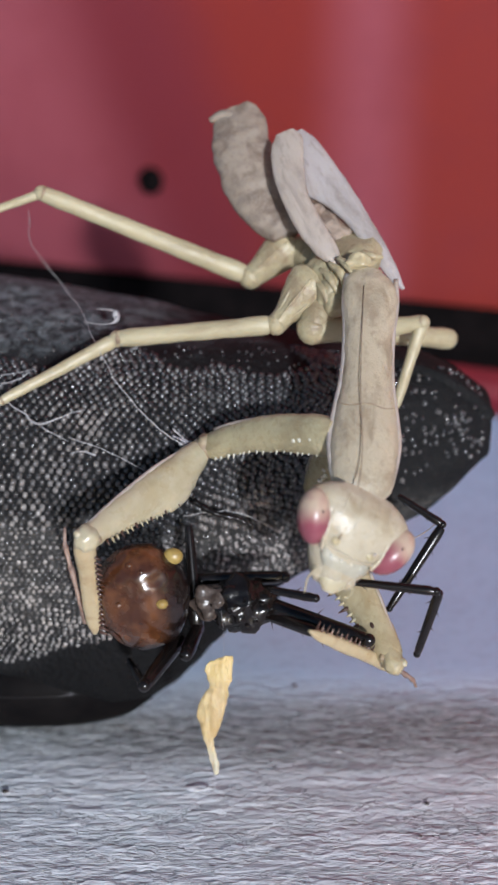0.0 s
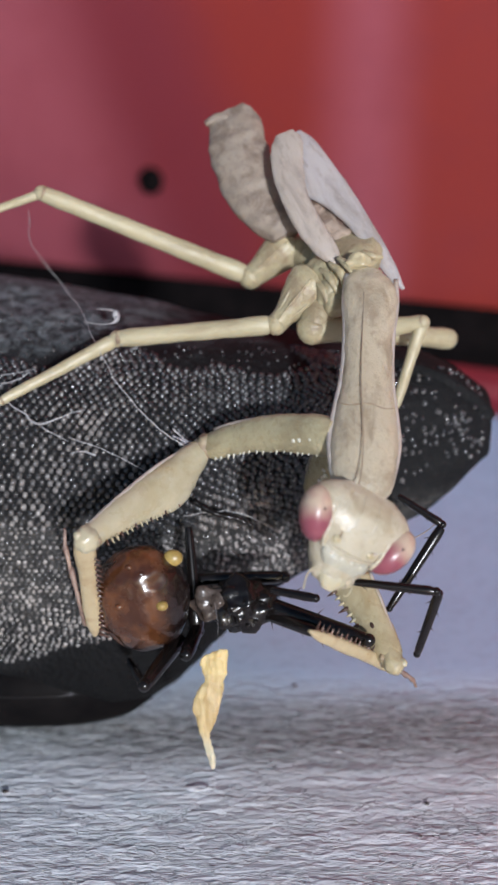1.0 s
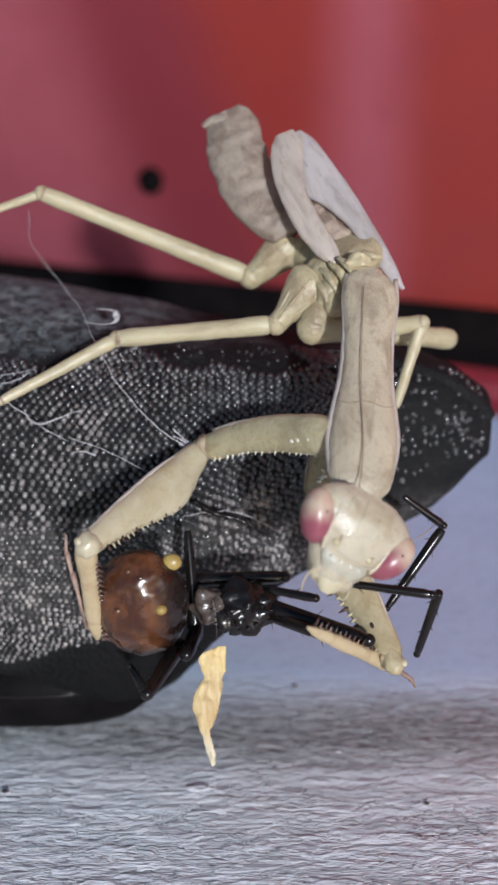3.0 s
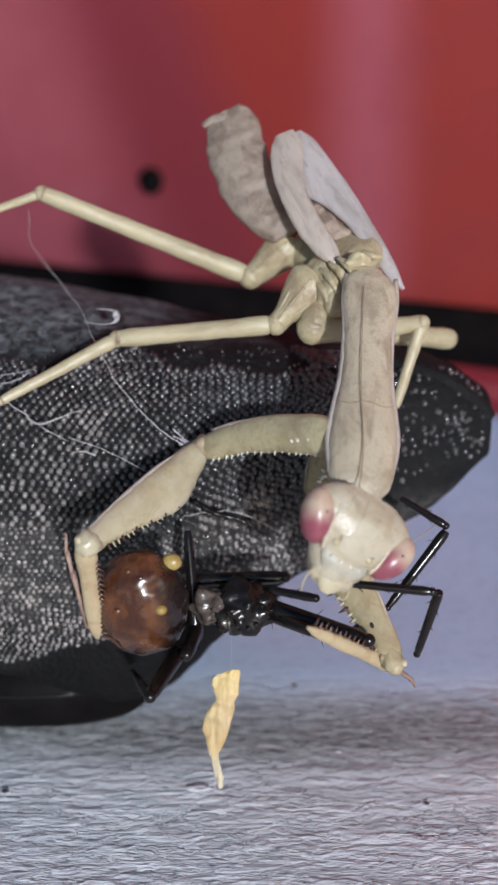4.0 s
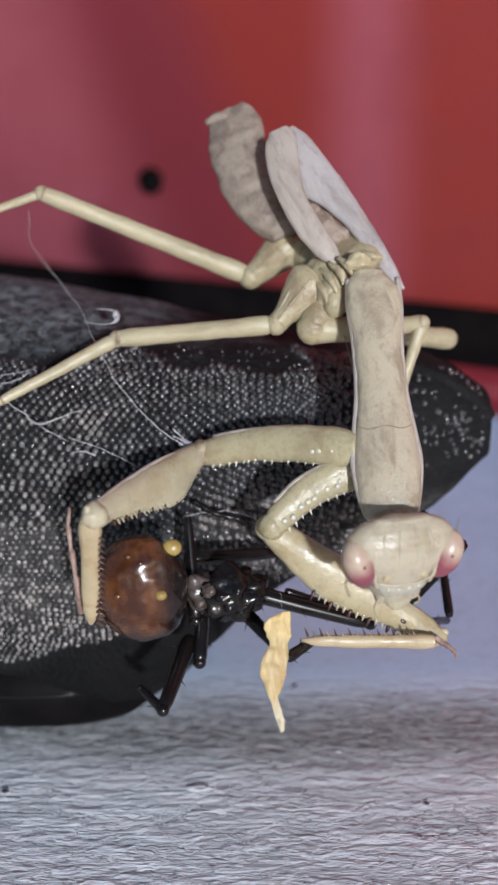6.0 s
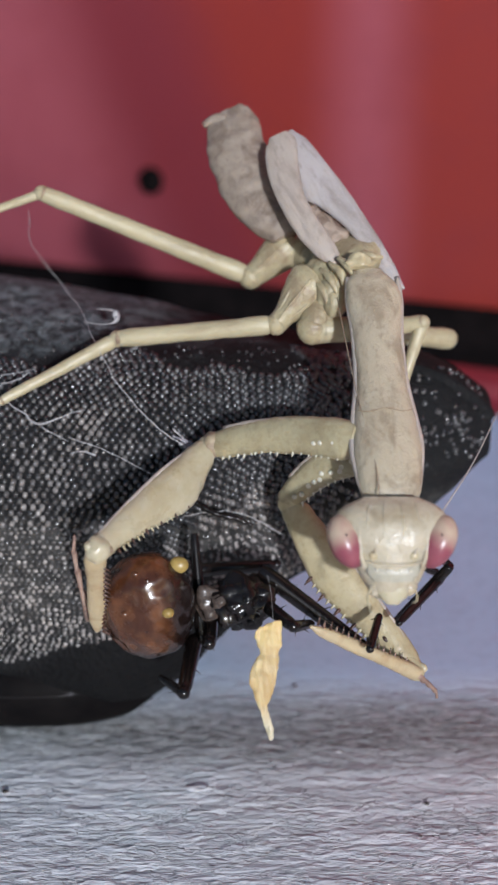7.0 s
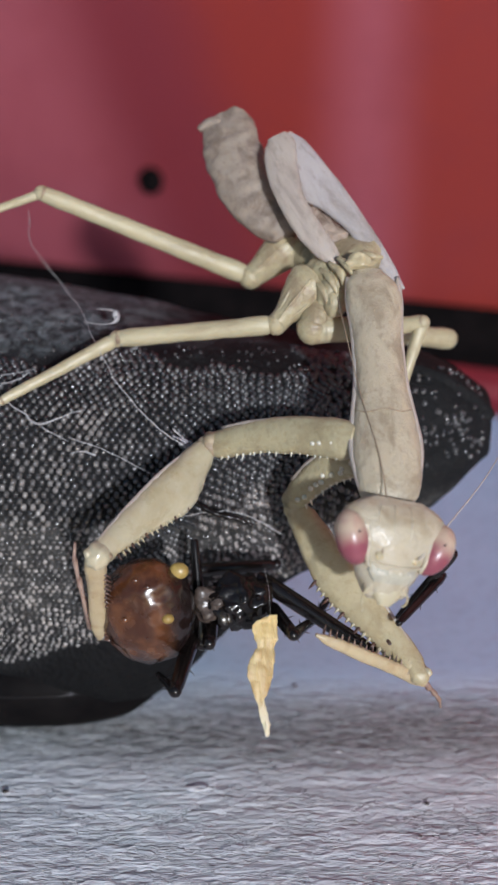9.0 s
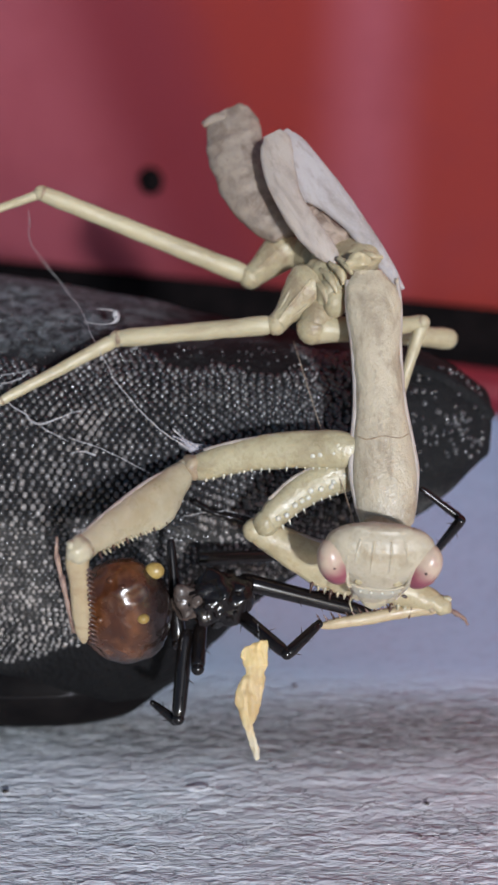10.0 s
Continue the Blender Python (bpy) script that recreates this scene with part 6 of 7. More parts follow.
    walk(MANTIS["wing_r"], [
        (0, mm(16.05, 15.99, 3.00, -11.5, 0.0, 32.9)),
        (1, mm(16.05, 15.99, 3.00, -11.7, 0.0, 33.4)),
        (2.5, mm(16.05, 15.99, 3.00, -11.7, 0.0, 33.4)),
        (3.8, mm(16.05, 15.99, 3.00, -11.7, 0.0, 33.4)),
        (4, mm(16.05, 15.99, 3.00, -11.7, 0.0, 33.4)),
        (4.1, mm(16.05, 15.99, 3.00, -11.7, 0.0, 33.4)),
        (4.3, mm(16.05, 15.99, 3.00, -11.7, 0.0, 33.4)),
        (4.5, mm(16.05, 15.99, 3.00, -7.8, 0.0, 34.1)),
        (4.7, mm(16.05, 15.99, 3.00, -7.8, 0.0, 34.1)),
        (5, mm(16.05, 15.99, 3.00, -7.8, 0.0, 34.1)),
        (5.5, mm(16.05, 15.99, 3.00, -4.5, 0.0, 35.6)),
        (5.7, mm(16.05, 15.99, 3.00, -4.5, 0.0, 35.6)),
        (6.8, mm(16.05, 15.99, 3.00, -7.8, 0.0, 36.1)),
        (7, mm(16.05, 15.99, 3.00, -7.8, 0.0, 36.1)),
        (7.5, mm(16.05, 15.99, 3.00, -7.8, 0.0, 36.1)),
        (8, mm(16.05, 15.99, 3.00, -7.8, 0.0, 36.1)),
        (8.5, mm(16.05, 15.99, 3.00, -7.8, 0.0, 36.1)),
        (9, mm(16.05, 15.99, 3.00, -8.5, 0.0, 36.6)),
        (9.5, mm(16.05, 15.99, 3.00, -8.5, 0.0, 36.6)),
        (9.6, mm(16.05, 15.99, 3.00, -8.5, 0.0, 36.6)),
        (9.7, mm(16.05, 15.99, 3.00, -8.5, 0.0, 36.6)),
        (9.8, mm(16.05, 15.99, 3.00, -8.5, 0.0, 36.6)),
        (10, mm(16.05, 15.99, 3.00, -4.4, 0.0, 37.6))])
    walk(SPIDER["abdomen"], [
        (0, mm(-10.47, -15.25, 9.50, 0.0, -0.0, 0.0)),
        (1, mm(-10.47, -15.42, 9.50, 0.0, -0.0, 0.0)),
        (2.5, mm(-10.58, -15.81, 9.50, 0.0, -0.0, 0.0)),
        (3.8, mm(-10.58, -15.81, 9.50, 0.0, -0.0, 0.0)),
        (4, mm(-10.58, -15.81, 9.50, 0.0, -0.0, 0.0)),
        (4.1, mm(-10.30, -13.31, 9.50, 0.0, -0.0, 0.0)),
        (4.3, mm(-10.47, -13.03, 9.50, 0.0, -0.0, 0.0)),
        (4.5, mm(-9.91, -12.47, 9.50, 0.0, -0.0, 0.0)),
        (4.7, mm(-9.74, -13.03, 9.50, 0.0, -0.0, 0.0)),
        (5, mm(-10.47, -14.70, 9.50, 0.0, -0.0, 0.0)),
        (5.5, mm(-10.69, -14.42, 9.50, 0.0, -0.0, 0.0)),
        (5.7, mm(-10.58, -14.42, 9.50, 0.0, -0.0, 0.0)),
        (6.8, mm(-10.58, -14.70, 9.50, 0.0, -0.0, 0.0)),
        (7, mm(-9.91, -16.09, 9.50, 0.0, -0.0, 0.0)),
        (7.5, mm(-10.13, -15.98, 9.50, 0.0, -0.0, 0.0)),
        (8, mm(-10.13, -16.09, 9.50, 0.0, -0.0, 0.0)),
        (8.5, mm(-10.13, -16.65, 9.50, 0.0, -0.0, 0.0)),
        (9, mm(-9.91, -16.65, 9.50, 0.0, -0.0, 0.0)),
        (9.5, mm(-10.86, -16.65, 9.50, 0.0, -0.0, 0.0)),
        (9.6, mm(-10.58, -14.70, 9.50, 0.0, -0.0, 0.0)),
        (9.7, mm(-10.13, -13.31, 9.50, 0.0, -0.0, 0.0)),
        (9.8, mm(-11.58, -15.25, 9.50, 0.0, -0.0, 0.0)),
        (10, mm(-12.25, -16.65, 9.50, 0.0, -0.0, 0.0))])
    walk(SPIDER["carapace"], [
        (0, mm(-0.62, -15.99, 9.00, 0.0, -0.0, -1.6)),
        (1, mm(-0.62, -15.99, 9.00, 0.0, -0.0, -0.6)),
        (2.5, mm(-0.62, -16.27, 9.00, 0.0, -0.0, 0.0)),
        (3.8, mm(-0.62, -16.27, 9.00, 0.0, -0.0, 0.0)),
        (4, mm(-0.62, -16.27, 9.00, 0.0, -0.0, 0.0)),
        (4.1, mm(-0.34, -14.59, 9.00, 0.0, -0.0, -4.8)),
        (4.3, mm(-1.17, -14.31, 9.00, 0.0, -0.0, -5.1)),
        (4.5, mm(-1.45, -12.92, 9.00, 0.0, -0.0, 0.0)),
        (4.7, mm(-1.17, -13.19, 9.00, 0.0, -0.0, 1.8)),
        (5, mm(-2.29, -15.15, 9.00, 0.0, -0.0, 0.0)),
        (5.5, mm(-2.29, -15.15, 9.00, 0.0, -0.0, -1.9)),
        (5.7, mm(-2.01, -14.87, 9.00, 0.0, -0.0, 0.0)),
        (6.8, mm(-0.89, -15.15, 9.00, 0.0, -0.0, 0.0)),
        (7, mm(-0.62, -15.71, 9.00, 0.0, -0.0, 5.1)),
        (7.5, mm(-0.89, -15.43, 9.00, 0.0, -0.0, 6.2)),
        (8, mm(-0.89, -15.43, 9.00, 0.0, -0.0, 6.8)),
        (8.5, mm(-0.89, -15.71, 9.00, 0.0, -0.0, 8.5)),
        (9, mm(-0.89, -15.71, 9.00, 0.0, -0.0, 8.7)),
        (9.5, mm(-1.17, -16.27, 9.00, 0.0, -0.0, 4.9)),
        (9.6, mm(-1.17, -14.31, 9.00, 0.0, -0.0, 5.0)),
        (9.7, mm(-1.73, -13.47, 9.00, 0.0, -0.0, 1.9)),
        (9.8, mm(-2.85, -14.87, 9.00, 0.0, -0.0, 5.4)),
        (10, mm(-2.85, -15.43, 9.00, 0.0, -0.0, 10.0))])
    walk(SPIDER["waist"], [
        (0, mm(-3.38, -15.92, 9.00, 0.0, -0.0, 0.0)),
        (1, mm(-3.38, -15.96, 9.00, 0.0, -0.0, 0.0)),
        (2.5, mm(-3.41, -16.27, 9.00, 0.0, -0.0, 0.0)),
        (3.8, mm(-3.41, -16.27, 9.00, 0.0, -0.0, 0.0)),
        (4, mm(-3.41, -16.27, 9.00, 0.0, -0.0, 0.0)),
        (4.1, mm(-3.13, -14.38, 9.00, 0.0, -0.0, 0.0)),
        (4.3, mm(-3.80, -14.10, 9.00, 0.0, -0.0, 0.0)),
        (4.5, mm(-3.87, -12.92, 9.00, 0.0, -0.0, 0.0)),
        (4.7, mm(-3.62, -13.26, 9.00, 0.0, -0.0, 0.0)),
        (5, mm(-4.64, -15.15, 9.00, 0.0, -0.0, 0.0)),
        (5.5, mm(-4.70, -15.08, 9.00, 0.0, -0.0, 0.0)),
        (5.7, mm(-4.46, -14.87, 9.00, 0.0, -0.0, 0.0)),
        (6.8, mm(-3.62, -15.15, 9.00, 0.0, -0.0, 0.0)),
        (7, mm(-3.24, -15.92, 9.00, 0.0, -0.0, 0.0)),
        (7.5, mm(-3.51, -15.68, 9.00, 0.0, -0.0, 0.0)),
        (8, mm(-3.51, -15.71, 9.00, 0.0, -0.0, 0.0)),
        (8.5, mm(-3.51, -16.06, 9.00, 0.0, -0.0, 0.0)),
        (9, mm(-3.45, -16.06, 9.00, 0.0, -0.0, 0.0)),
        (9.5, mm(-3.90, -16.48, 9.00, 0.0, -0.0, 0.0)),
        (9.6, mm(-3.83, -14.52, 9.00, 0.0, -0.0, 0.0)),
        (9.7, mm(-4.14, -13.54, 9.00, 0.0, -0.0, 0.0)),
        (9.8, mm(-5.34, -15.08, 9.00, 0.0, -0.0, 0.0)),
        (10, mm(-5.51, -15.85, 9.00, 0.0, -0.0, 0.0))])
    walk(SPIDER["front_leg"], [
        (0, mm(0.23, -15.74, 7.50, 32.2, 0.0, -104.6)),
        (1, mm(0.23, -15.74, 7.50, 32.2, 0.0, -104.6)),
        (2.5, mm(0.23, -15.91, 7.50, 32.5, 0.0, -103.8)),
        (3.8, mm(0.23, -15.91, 7.50, 32.5, 0.0, -103.8)),
        (4, mm(0.23, -15.91, 7.50, 32.5, 0.0, -103.8)),
        (4.1, mm(0.23, -15.06, 7.50, 7.7, 0.0, -96.0)),
        (4.3, mm(0.23, -15.06, 7.50, 10.4, 0.0, -97.9)),
        (4.5, mm(-0.06, -13.93, 7.50, -23.0, 0.0, -108.9)),
        (4.7, mm(-0.06, -13.65, 7.50, -8.2, 0.0, -109.7)),
        (5, mm(-0.06, -14.22, 7.50, -16.4, 0.0, -109.6)),
        (5.5, mm(-0.62, -15.35, 7.50, -14.3, 0.0, -103.9)),
        (5.7, mm(-0.62, -15.35, 7.50, -14.3, 0.0, -103.9)),
        (6.8, mm(0.79, -12.80, 7.50, 21.1, 0.0, -122.4)),
        (7, mm(1.08, -12.80, 7.50, 4.6, 0.0, -126.3)),
        (7.5, mm(0.79, -13.37, 7.50, 10.5, 0.0, -122.4)),
        (8, mm(0.79, -13.37, 7.50, 10.5, 0.0, -122.4)),
        (8.5, mm(0.79, -13.37, 7.50, 10.5, 0.0, -122.4)),
        (9, mm(0.79, -13.48, 7.50, 10.4, 0.0, -122.0)),
        (9.5, mm(0.23, -14.22, 7.50, 10.1, 0.0, -117.5)),
        (9.6, mm(-0.06, -13.65, 7.50, -0.2, 0.0, -106.3)),
        (9.7, mm(-0.06, -13.08, 7.50, -53.2, 0.0, -114.5)),
        (9.8, mm(-0.62, -13.48, 7.50, -17.5, 0.0, -108.7)),
        (10, mm(-0.91, -13.82, 7.50, -9.1, 0.0, -105.3))])
    walk(SPIDER["side_leg"], [
        (0, mm(1.64, -16.97, 8.00, 46.9, 0.0, -103.2)),
        (1, mm(1.64, -16.97, 8.00, 46.9, 0.0, -103.2)),
        (2.5, mm(1.64, -16.97, 8.00, 46.9, 0.0, -103.2)),
        (3.8, mm(1.64, -16.97, 8.00, 46.9, 0.0, -103.2)),
        (4, mm(1.64, -16.97, 8.00, 46.9, 0.0, -103.2)),
        (4.1, mm(1.64, -15.85, 8.00, 48.5, 0.0, -94.1)),
        (4.3, mm(-0.62, -16.41, 8.00, 63.0, 0.0, -97.7)),
        (4.5, mm(-0.06, -15.56, 8.00, 52.5, 0.0, -101.2)),
        (4.7, mm(-0.62, -16.69, 8.00, 41.3, 0.0, -115.2)),
        (5, mm(-0.90, -17.26, 8.00, 36.6, 0.0, -126.5)),
        (5.5, mm(-0.62, -17.26, 8.00, 37.2, 0.0, -130.3)),
        (5.7, mm(-0.62, -17.26, 8.00, 37.2, 0.0, -130.3)),
        (6.8, mm(0.51, -15.56, 8.00, 56.3, 0.0, -127.1)),
        (7, mm(0.79, -15.56, 8.00, 57.1, 0.0, -118.5)),
        (7.5, mm(2.20, -16.41, 8.00, 68.5, 0.0, -130.7)),
        (8, mm(2.20, -16.41, 8.00, 68.5, 0.0, -130.7)),
        (8.5, mm(2.20, -16.41, 8.00, 68.5, 0.0, -130.7)),
        (9, mm(2.20, -16.41, 8.00, 68.5, 0.0, -130.7)),
        (9.5, mm(0.79, -16.41, 8.00, 56.6, 0.0, -126.8)),
        (9.6, mm(1.01, -16.11, 8.10, 30.0, 0.0, -135.2)),
        (9.7, mm(-0.11, -16.17, 8.10, 23.3, 0.0, -136.9)),
        (9.8, mm(-0.28, -17.07, 8.10, 30.9, 0.0, -133.5)),
        (10, mm(-1.13, -17.03, 8.00, 35.2, 0.0, -124.9))])
    walk(SPIDER["side_leg_tip"], [
        (0, mm(6.41, -18.09, 13.30, -10.2, 0.0, -111.9)),
        (1, mm(6.41, -18.09, 13.30, -10.2, 0.0, -111.9)),
        (2.5, mm(6.41, -18.09, 13.30, -10.2, 0.0, -111.9)),
        (3.8, mm(6.41, -18.09, 13.30, -10.2, 0.0, -111.9)),
        (4, mm(6.41, -18.09, 13.30, -10.2, 0.0, -111.9)),
        (4.1, mm(6.40, -16.19, 13.40, -4.8, 0.0, -93.9)),
        (4.3, mm(2.61, -16.85, 14.40, -23.3, 0.0, -97.3)),
        (4.5, mm(4.24, -16.42, 13.70, -22.1, 0.0, -93.4)),
        (4.7, mm(4.27, -18.98, 12.80, -52.2, 0.0, -86.2)),
        (5, mm(3.75, -20.70, 12.30, -52.3, 0.0, -64.5)),
        (5.5, mm(3.74, -20.95, 12.40, -50.3, 0.0, -59.6)),
        (5.7, mm(3.74, -20.95, 12.40, -50.3, 0.0, -59.6)),
        (6.8, mm(3.69, -17.98, 14.00, -64.6, 0.0, -118.5)),
        (7, mm(4.23, -17.44, 14.00, -66.8, 0.0, -102.7)),
        (7.5, mm(4.20, -18.13, 14.70, -70.6, 0.0, -77.0)),
        (8, mm(4.20, -18.13, 14.70, -70.6, 0.0, -77.0)),
        (8.5, mm(4.20, -18.13, 14.70, -70.6, 0.0, -77.0)),
        (9, mm(4.20, -18.13, 14.70, -70.6, 0.0, -77.0)),
        (9.5, mm(3.96, -18.78, 14.00, -17.6, 0.0, -45.2)),
        (9.6, mm(5.41, -20.53, 11.70, -39.4, 0.0, -52.6)),
        (9.7, mm(4.40, -21.01, 10.90, 0.0, 0.0, -52.6)),
        (9.8, mm(4.20, -21.33, 11.80, -18.9, 0.0, -49.1)),
        (10, mm(3.70, -20.39, 12.20, -31.5, 0.0, -51.4))])
    walk(SPIDER["elbow_leg"], [
        (0, mm(9.44, -12.93, 16.01, 9.8, -0.0, -95.6)),
        (1, mm(9.44, -12.93, 16.01, 9.8, -0.0, -95.6)),
        (2.5, mm(9.04, -13.08, 16.08, 9.9, -0.0, -96.6)),
        (3.8, mm(9.04, -13.08, 16.08, 9.9, -0.0, -96.6)),
        (4, mm(9.02, -13.08, 16.12, 9.8, -0.0, -94.6)),
        (4.1, mm(16.00, -8.09, 6.00, -49.4, -0.0, -104.7)),
        (4.3, mm(14.28, -8.37, 6.00, -40.3, -0.0, -110.7)),
        (4.5, mm(20.02, -9.52, 6.00, -70.9, -0.0, -134.1)),
        (4.7, mm(16.00, -20.42, 6.00, -35.4, -0.0, -119.2)),
        (5, mm(18.87, -20.13, 6.00, -67.8, -0.0, -96.4)),
        (5.5, mm(19.16, -17.84, 6.00, -71.2, -0.0, -108.8)),
        (5.7, mm(18.87, -19.56, 6.00, -69.6, -0.0, -102.9)),
        (6.8, mm(16.00, -11.82, 6.00, -49.6, -0.0, -114.0)),
        (7, mm(16.00, -11.82, 6.00, -48.5, -0.0, -117.0)),
        (7.5, mm(16.00, -11.82, 6.00, -48.5, -0.0, -117.0)),
        (8, mm(16.00, -11.82, 6.00, -48.5, -0.0, -117.0)),
        (8.5, mm(16.00, -11.82, 6.00, -48.5, -0.0, -117.0)),
        (9, mm(16.00, -11.82, 6.00, -48.5, -0.0, -117.0)),
        (9.5, mm(16.00, -11.82, 6.00, -48.5, -0.0, -117.0)),
        (9.6, mm(14.05, -12.11, 3.00, -50.7, -0.0, -119.2)),
        (9.7, mm(10.53, -12.11, 3.00, -49.6, -0.0, -110.8)),
        (9.8, mm(10.53, -12.11, 3.00, -49.6, -0.0, -110.8)),
        (10, mm(10.53, -12.11, 3.00, -49.6, -0.0, -110.8))])
    walk(SPIDER["elbow_leg_tip"], [
        (0, mm(17.70, -13.92, 16.00, -40.9, 0.0, 170.0)),
        (1, mm(17.70, -13.92, 16.00, -40.9, 0.0, 170.0)),
        (2.5, mm(17.70, -13.92, 16.00, -40.9, 0.0, 170.0)),
        (3.8, mm(17.70, -13.92, 16.00, -40.9, 0.0, 170.0)),
        (4, mm(17.70, -13.92, 16.00, -40.9, 0.0, 170.0)),
        (4.1, mm(20.34, -9.96, 4.10, 51.7, 0.0, 167.7)),
        (4.3, mm(20.06, -9.68, 4.00, 34.8, 0.0, 169.2)),
        (4.5, mm(20.94, -10.56, 4.00, 51.6, 0.0, 158.9)),
        (4.7, mm(21.29, -23.04, 4.00, 44.7, 0.0, 331.6)),
        (5, mm(20.94, -20.18, 4.00, 0.0, 0.0, 336.3)),
        (5.5, mm(20.35, -18.14, 4.00, -24.4, 0.0, 344.0)),
        (5.7, mm(20.88, -18.84, 4.00, -44.3, 0.0, 323.0)),
        (6.8, mm(19.56, -13.42, 6.00, 44.9, 0.0, 485.4)),
        (7, mm(19.67, -13.59, 6.00, 45.6, 0.0, 485.1)),
        (7.5, mm(19.67, -13.59, 6.00, 45.6, 0.0, 485.1)),
        (8, mm(19.67, -13.59, 6.00, 45.6, 0.0, 485.1)),
        (8.5, mm(19.67, -13.59, 6.00, 45.6, 0.0, 485.1)),
        (9, mm(19.67, -13.59, 6.00, 45.6, 0.0, 485.1)),
        (9.5, mm(19.67, -13.59, 6.00, 45.6, 0.0, 485.1)),
        (9.6, mm(17.58, -13.88, 3.00, -66.5, 0.0, 519.8)),
        (9.7, mm(14.64, -13.29, 3.00, -66.2, 0.0, 516.5)),
        (9.8, mm(14.64, -13.29, 3.00, -66.2, 0.0, 516.5)),
        (10, mm(14.64, -13.29, 3.00, -66.2, 0.0, 516.5))])
    walk(SPIDER["far_leg"], [
        (0, mm(15.01, -5.35, 7.00, 9.3, -0.0, -123.3)),
        (1, mm(15.01, -5.35, 7.00, 9.3, -0.0, -123.3)),
        (2.5, mm(15.58, -5.46, 7.00, -11.4, -0.0, -125.4)),
        (3.8, mm(15.58, -5.46, 7.00, -11.4, -0.0, -125.4)),
        (4, mm(15.25, -5.60, 7.05, 10.4, -0.0, -121.7)),
        (4.1, mm(15.63, -5.05, 7.12, 10.8, -0.0, -104.5)),
        (4.3, mm(15.87, -6.03, 7.00, -28.7, -0.0, -109.7)),
        (4.5, mm(15.87, -6.88, 7.00, -10.8, -0.0, -127.7)),
        (4.7, mm(18.71, -8.87, 7.00, -39.4, -0.0, -114.6)),
        (5, mm(17.08, -5.90, 7.05, 10.9, -0.0, -129.0)),
        (5.5, mm(17.34, -6.27, 7.08, 11.3, -0.0, -126.3)),
        (5.7, mm(17.34, -6.27, 7.08, 11.3, -0.0, -126.3)),
        (6.8, mm(17.29, -10.01, 7.00, -37.3, -0.0, -133.1)),
        (7, mm(17.29, -10.01, 7.00, -33.3, -0.0, -128.1)),
        (7.5, mm(17.29, -10.01, 7.00, -35.8, -0.0, -122.2)),
        (8, mm(17.29, -10.01, 7.00, -35.8, -0.0, -122.2)),
        (8.5, mm(17.29, -10.01, 7.00, -37.5, -0.0, -109.9)),
        (9, mm(17.29, -10.01, 7.00, -37.5, -0.0, -109.9)),
        (9.5, mm(17.29, -10.01, 7.00, -37.5, -0.0, -109.9)),
        (9.6, mm(17.01, -5.74, 7.00, -28.4, -0.0, -113.4)),
        (9.7, mm(15.87, -5.18, 7.00, -38.7, -0.0, -108.4)),
        (9.8, mm(16.72, -5.18, 7.00, 1.3, -0.0, -122.1)),
        (10, mm(17.29, -4.61, 7.00, -6.5, -0.0, -126.6))])
    walk(SPIDER["far_leg_tip"], [
        (0, mm(19.22, -8.50, 8.02, 3.2, -0.0, 146.6)),
        (1, mm(19.22, -8.50, 8.02, 3.2, -0.0, 146.6)),
        (2.5, mm(19.29, -8.66, 8.02, 2.9, -0.0, 144.5)),
        (3.8, mm(19.29, -8.66, 8.02, 2.9, -0.0, 144.5)),
        (4, mm(19.69, -8.87, 8.02, 2.5, -0.0, 142.1)),
        (4.1, mm(21.37, -6.54, 8.00, -18.9, -0.0, 153.9)),
        (4.3, mm(19.68, -7.39, 8.00, -32.3, -0.0, 159.0)),
        (4.5, mm(19.68, -9.93, 8.00, -37.9, -0.0, 187.5)),
        (4.7, mm(21.65, -10.21, 8.00, -39.1, -0.0, 148.9)),
        (5, mm(20.90, -9.90, 8.03, 2.0, -0.0, 138.7)),
        (5.5, mm(21.94, -9.64, 8.00, -34.1, -0.0, 145.4)),
        (5.7, mm(21.94, -9.64, 8.00, -34.1, -0.0, 145.4)),
        (6.8, mm(19.68, -12.46, 8.00, -37.0, -0.0, 143.4)),
        (7, mm(20.13, -12.35, 8.00, -35.3, -0.0, 142.7)),
        (7.5, mm(20.24, -11.90, 8.00, -31.0, -0.0, 143.1)),
        (8, mm(20.24, -11.90, 8.00, -31.0, -0.0, 143.1)),
        (8.5, mm(20.53, -11.05, 8.00, -20.6, -0.0, 143.0)),
        (9, mm(20.53, -11.05, 8.00, -20.6, -0.0, 143.0)),
        (9.5, mm(20.53, -11.05, 8.00, -20.6, -0.0, 143.0)),
        (9.6, mm(20.70, -7.39, 8.00, -62.5, -0.0, 185.6)),
        (9.7, mm(19.12, -6.26, 8.00, -54.9, -0.0, 171.7)),
        (9.8, mm(21.09, -7.95, 8.00, -51.6, -0.0, 158.4)),
        (10, mm(21.26, -7.67, 8.00, -60.6, -0.0, 159.7))])
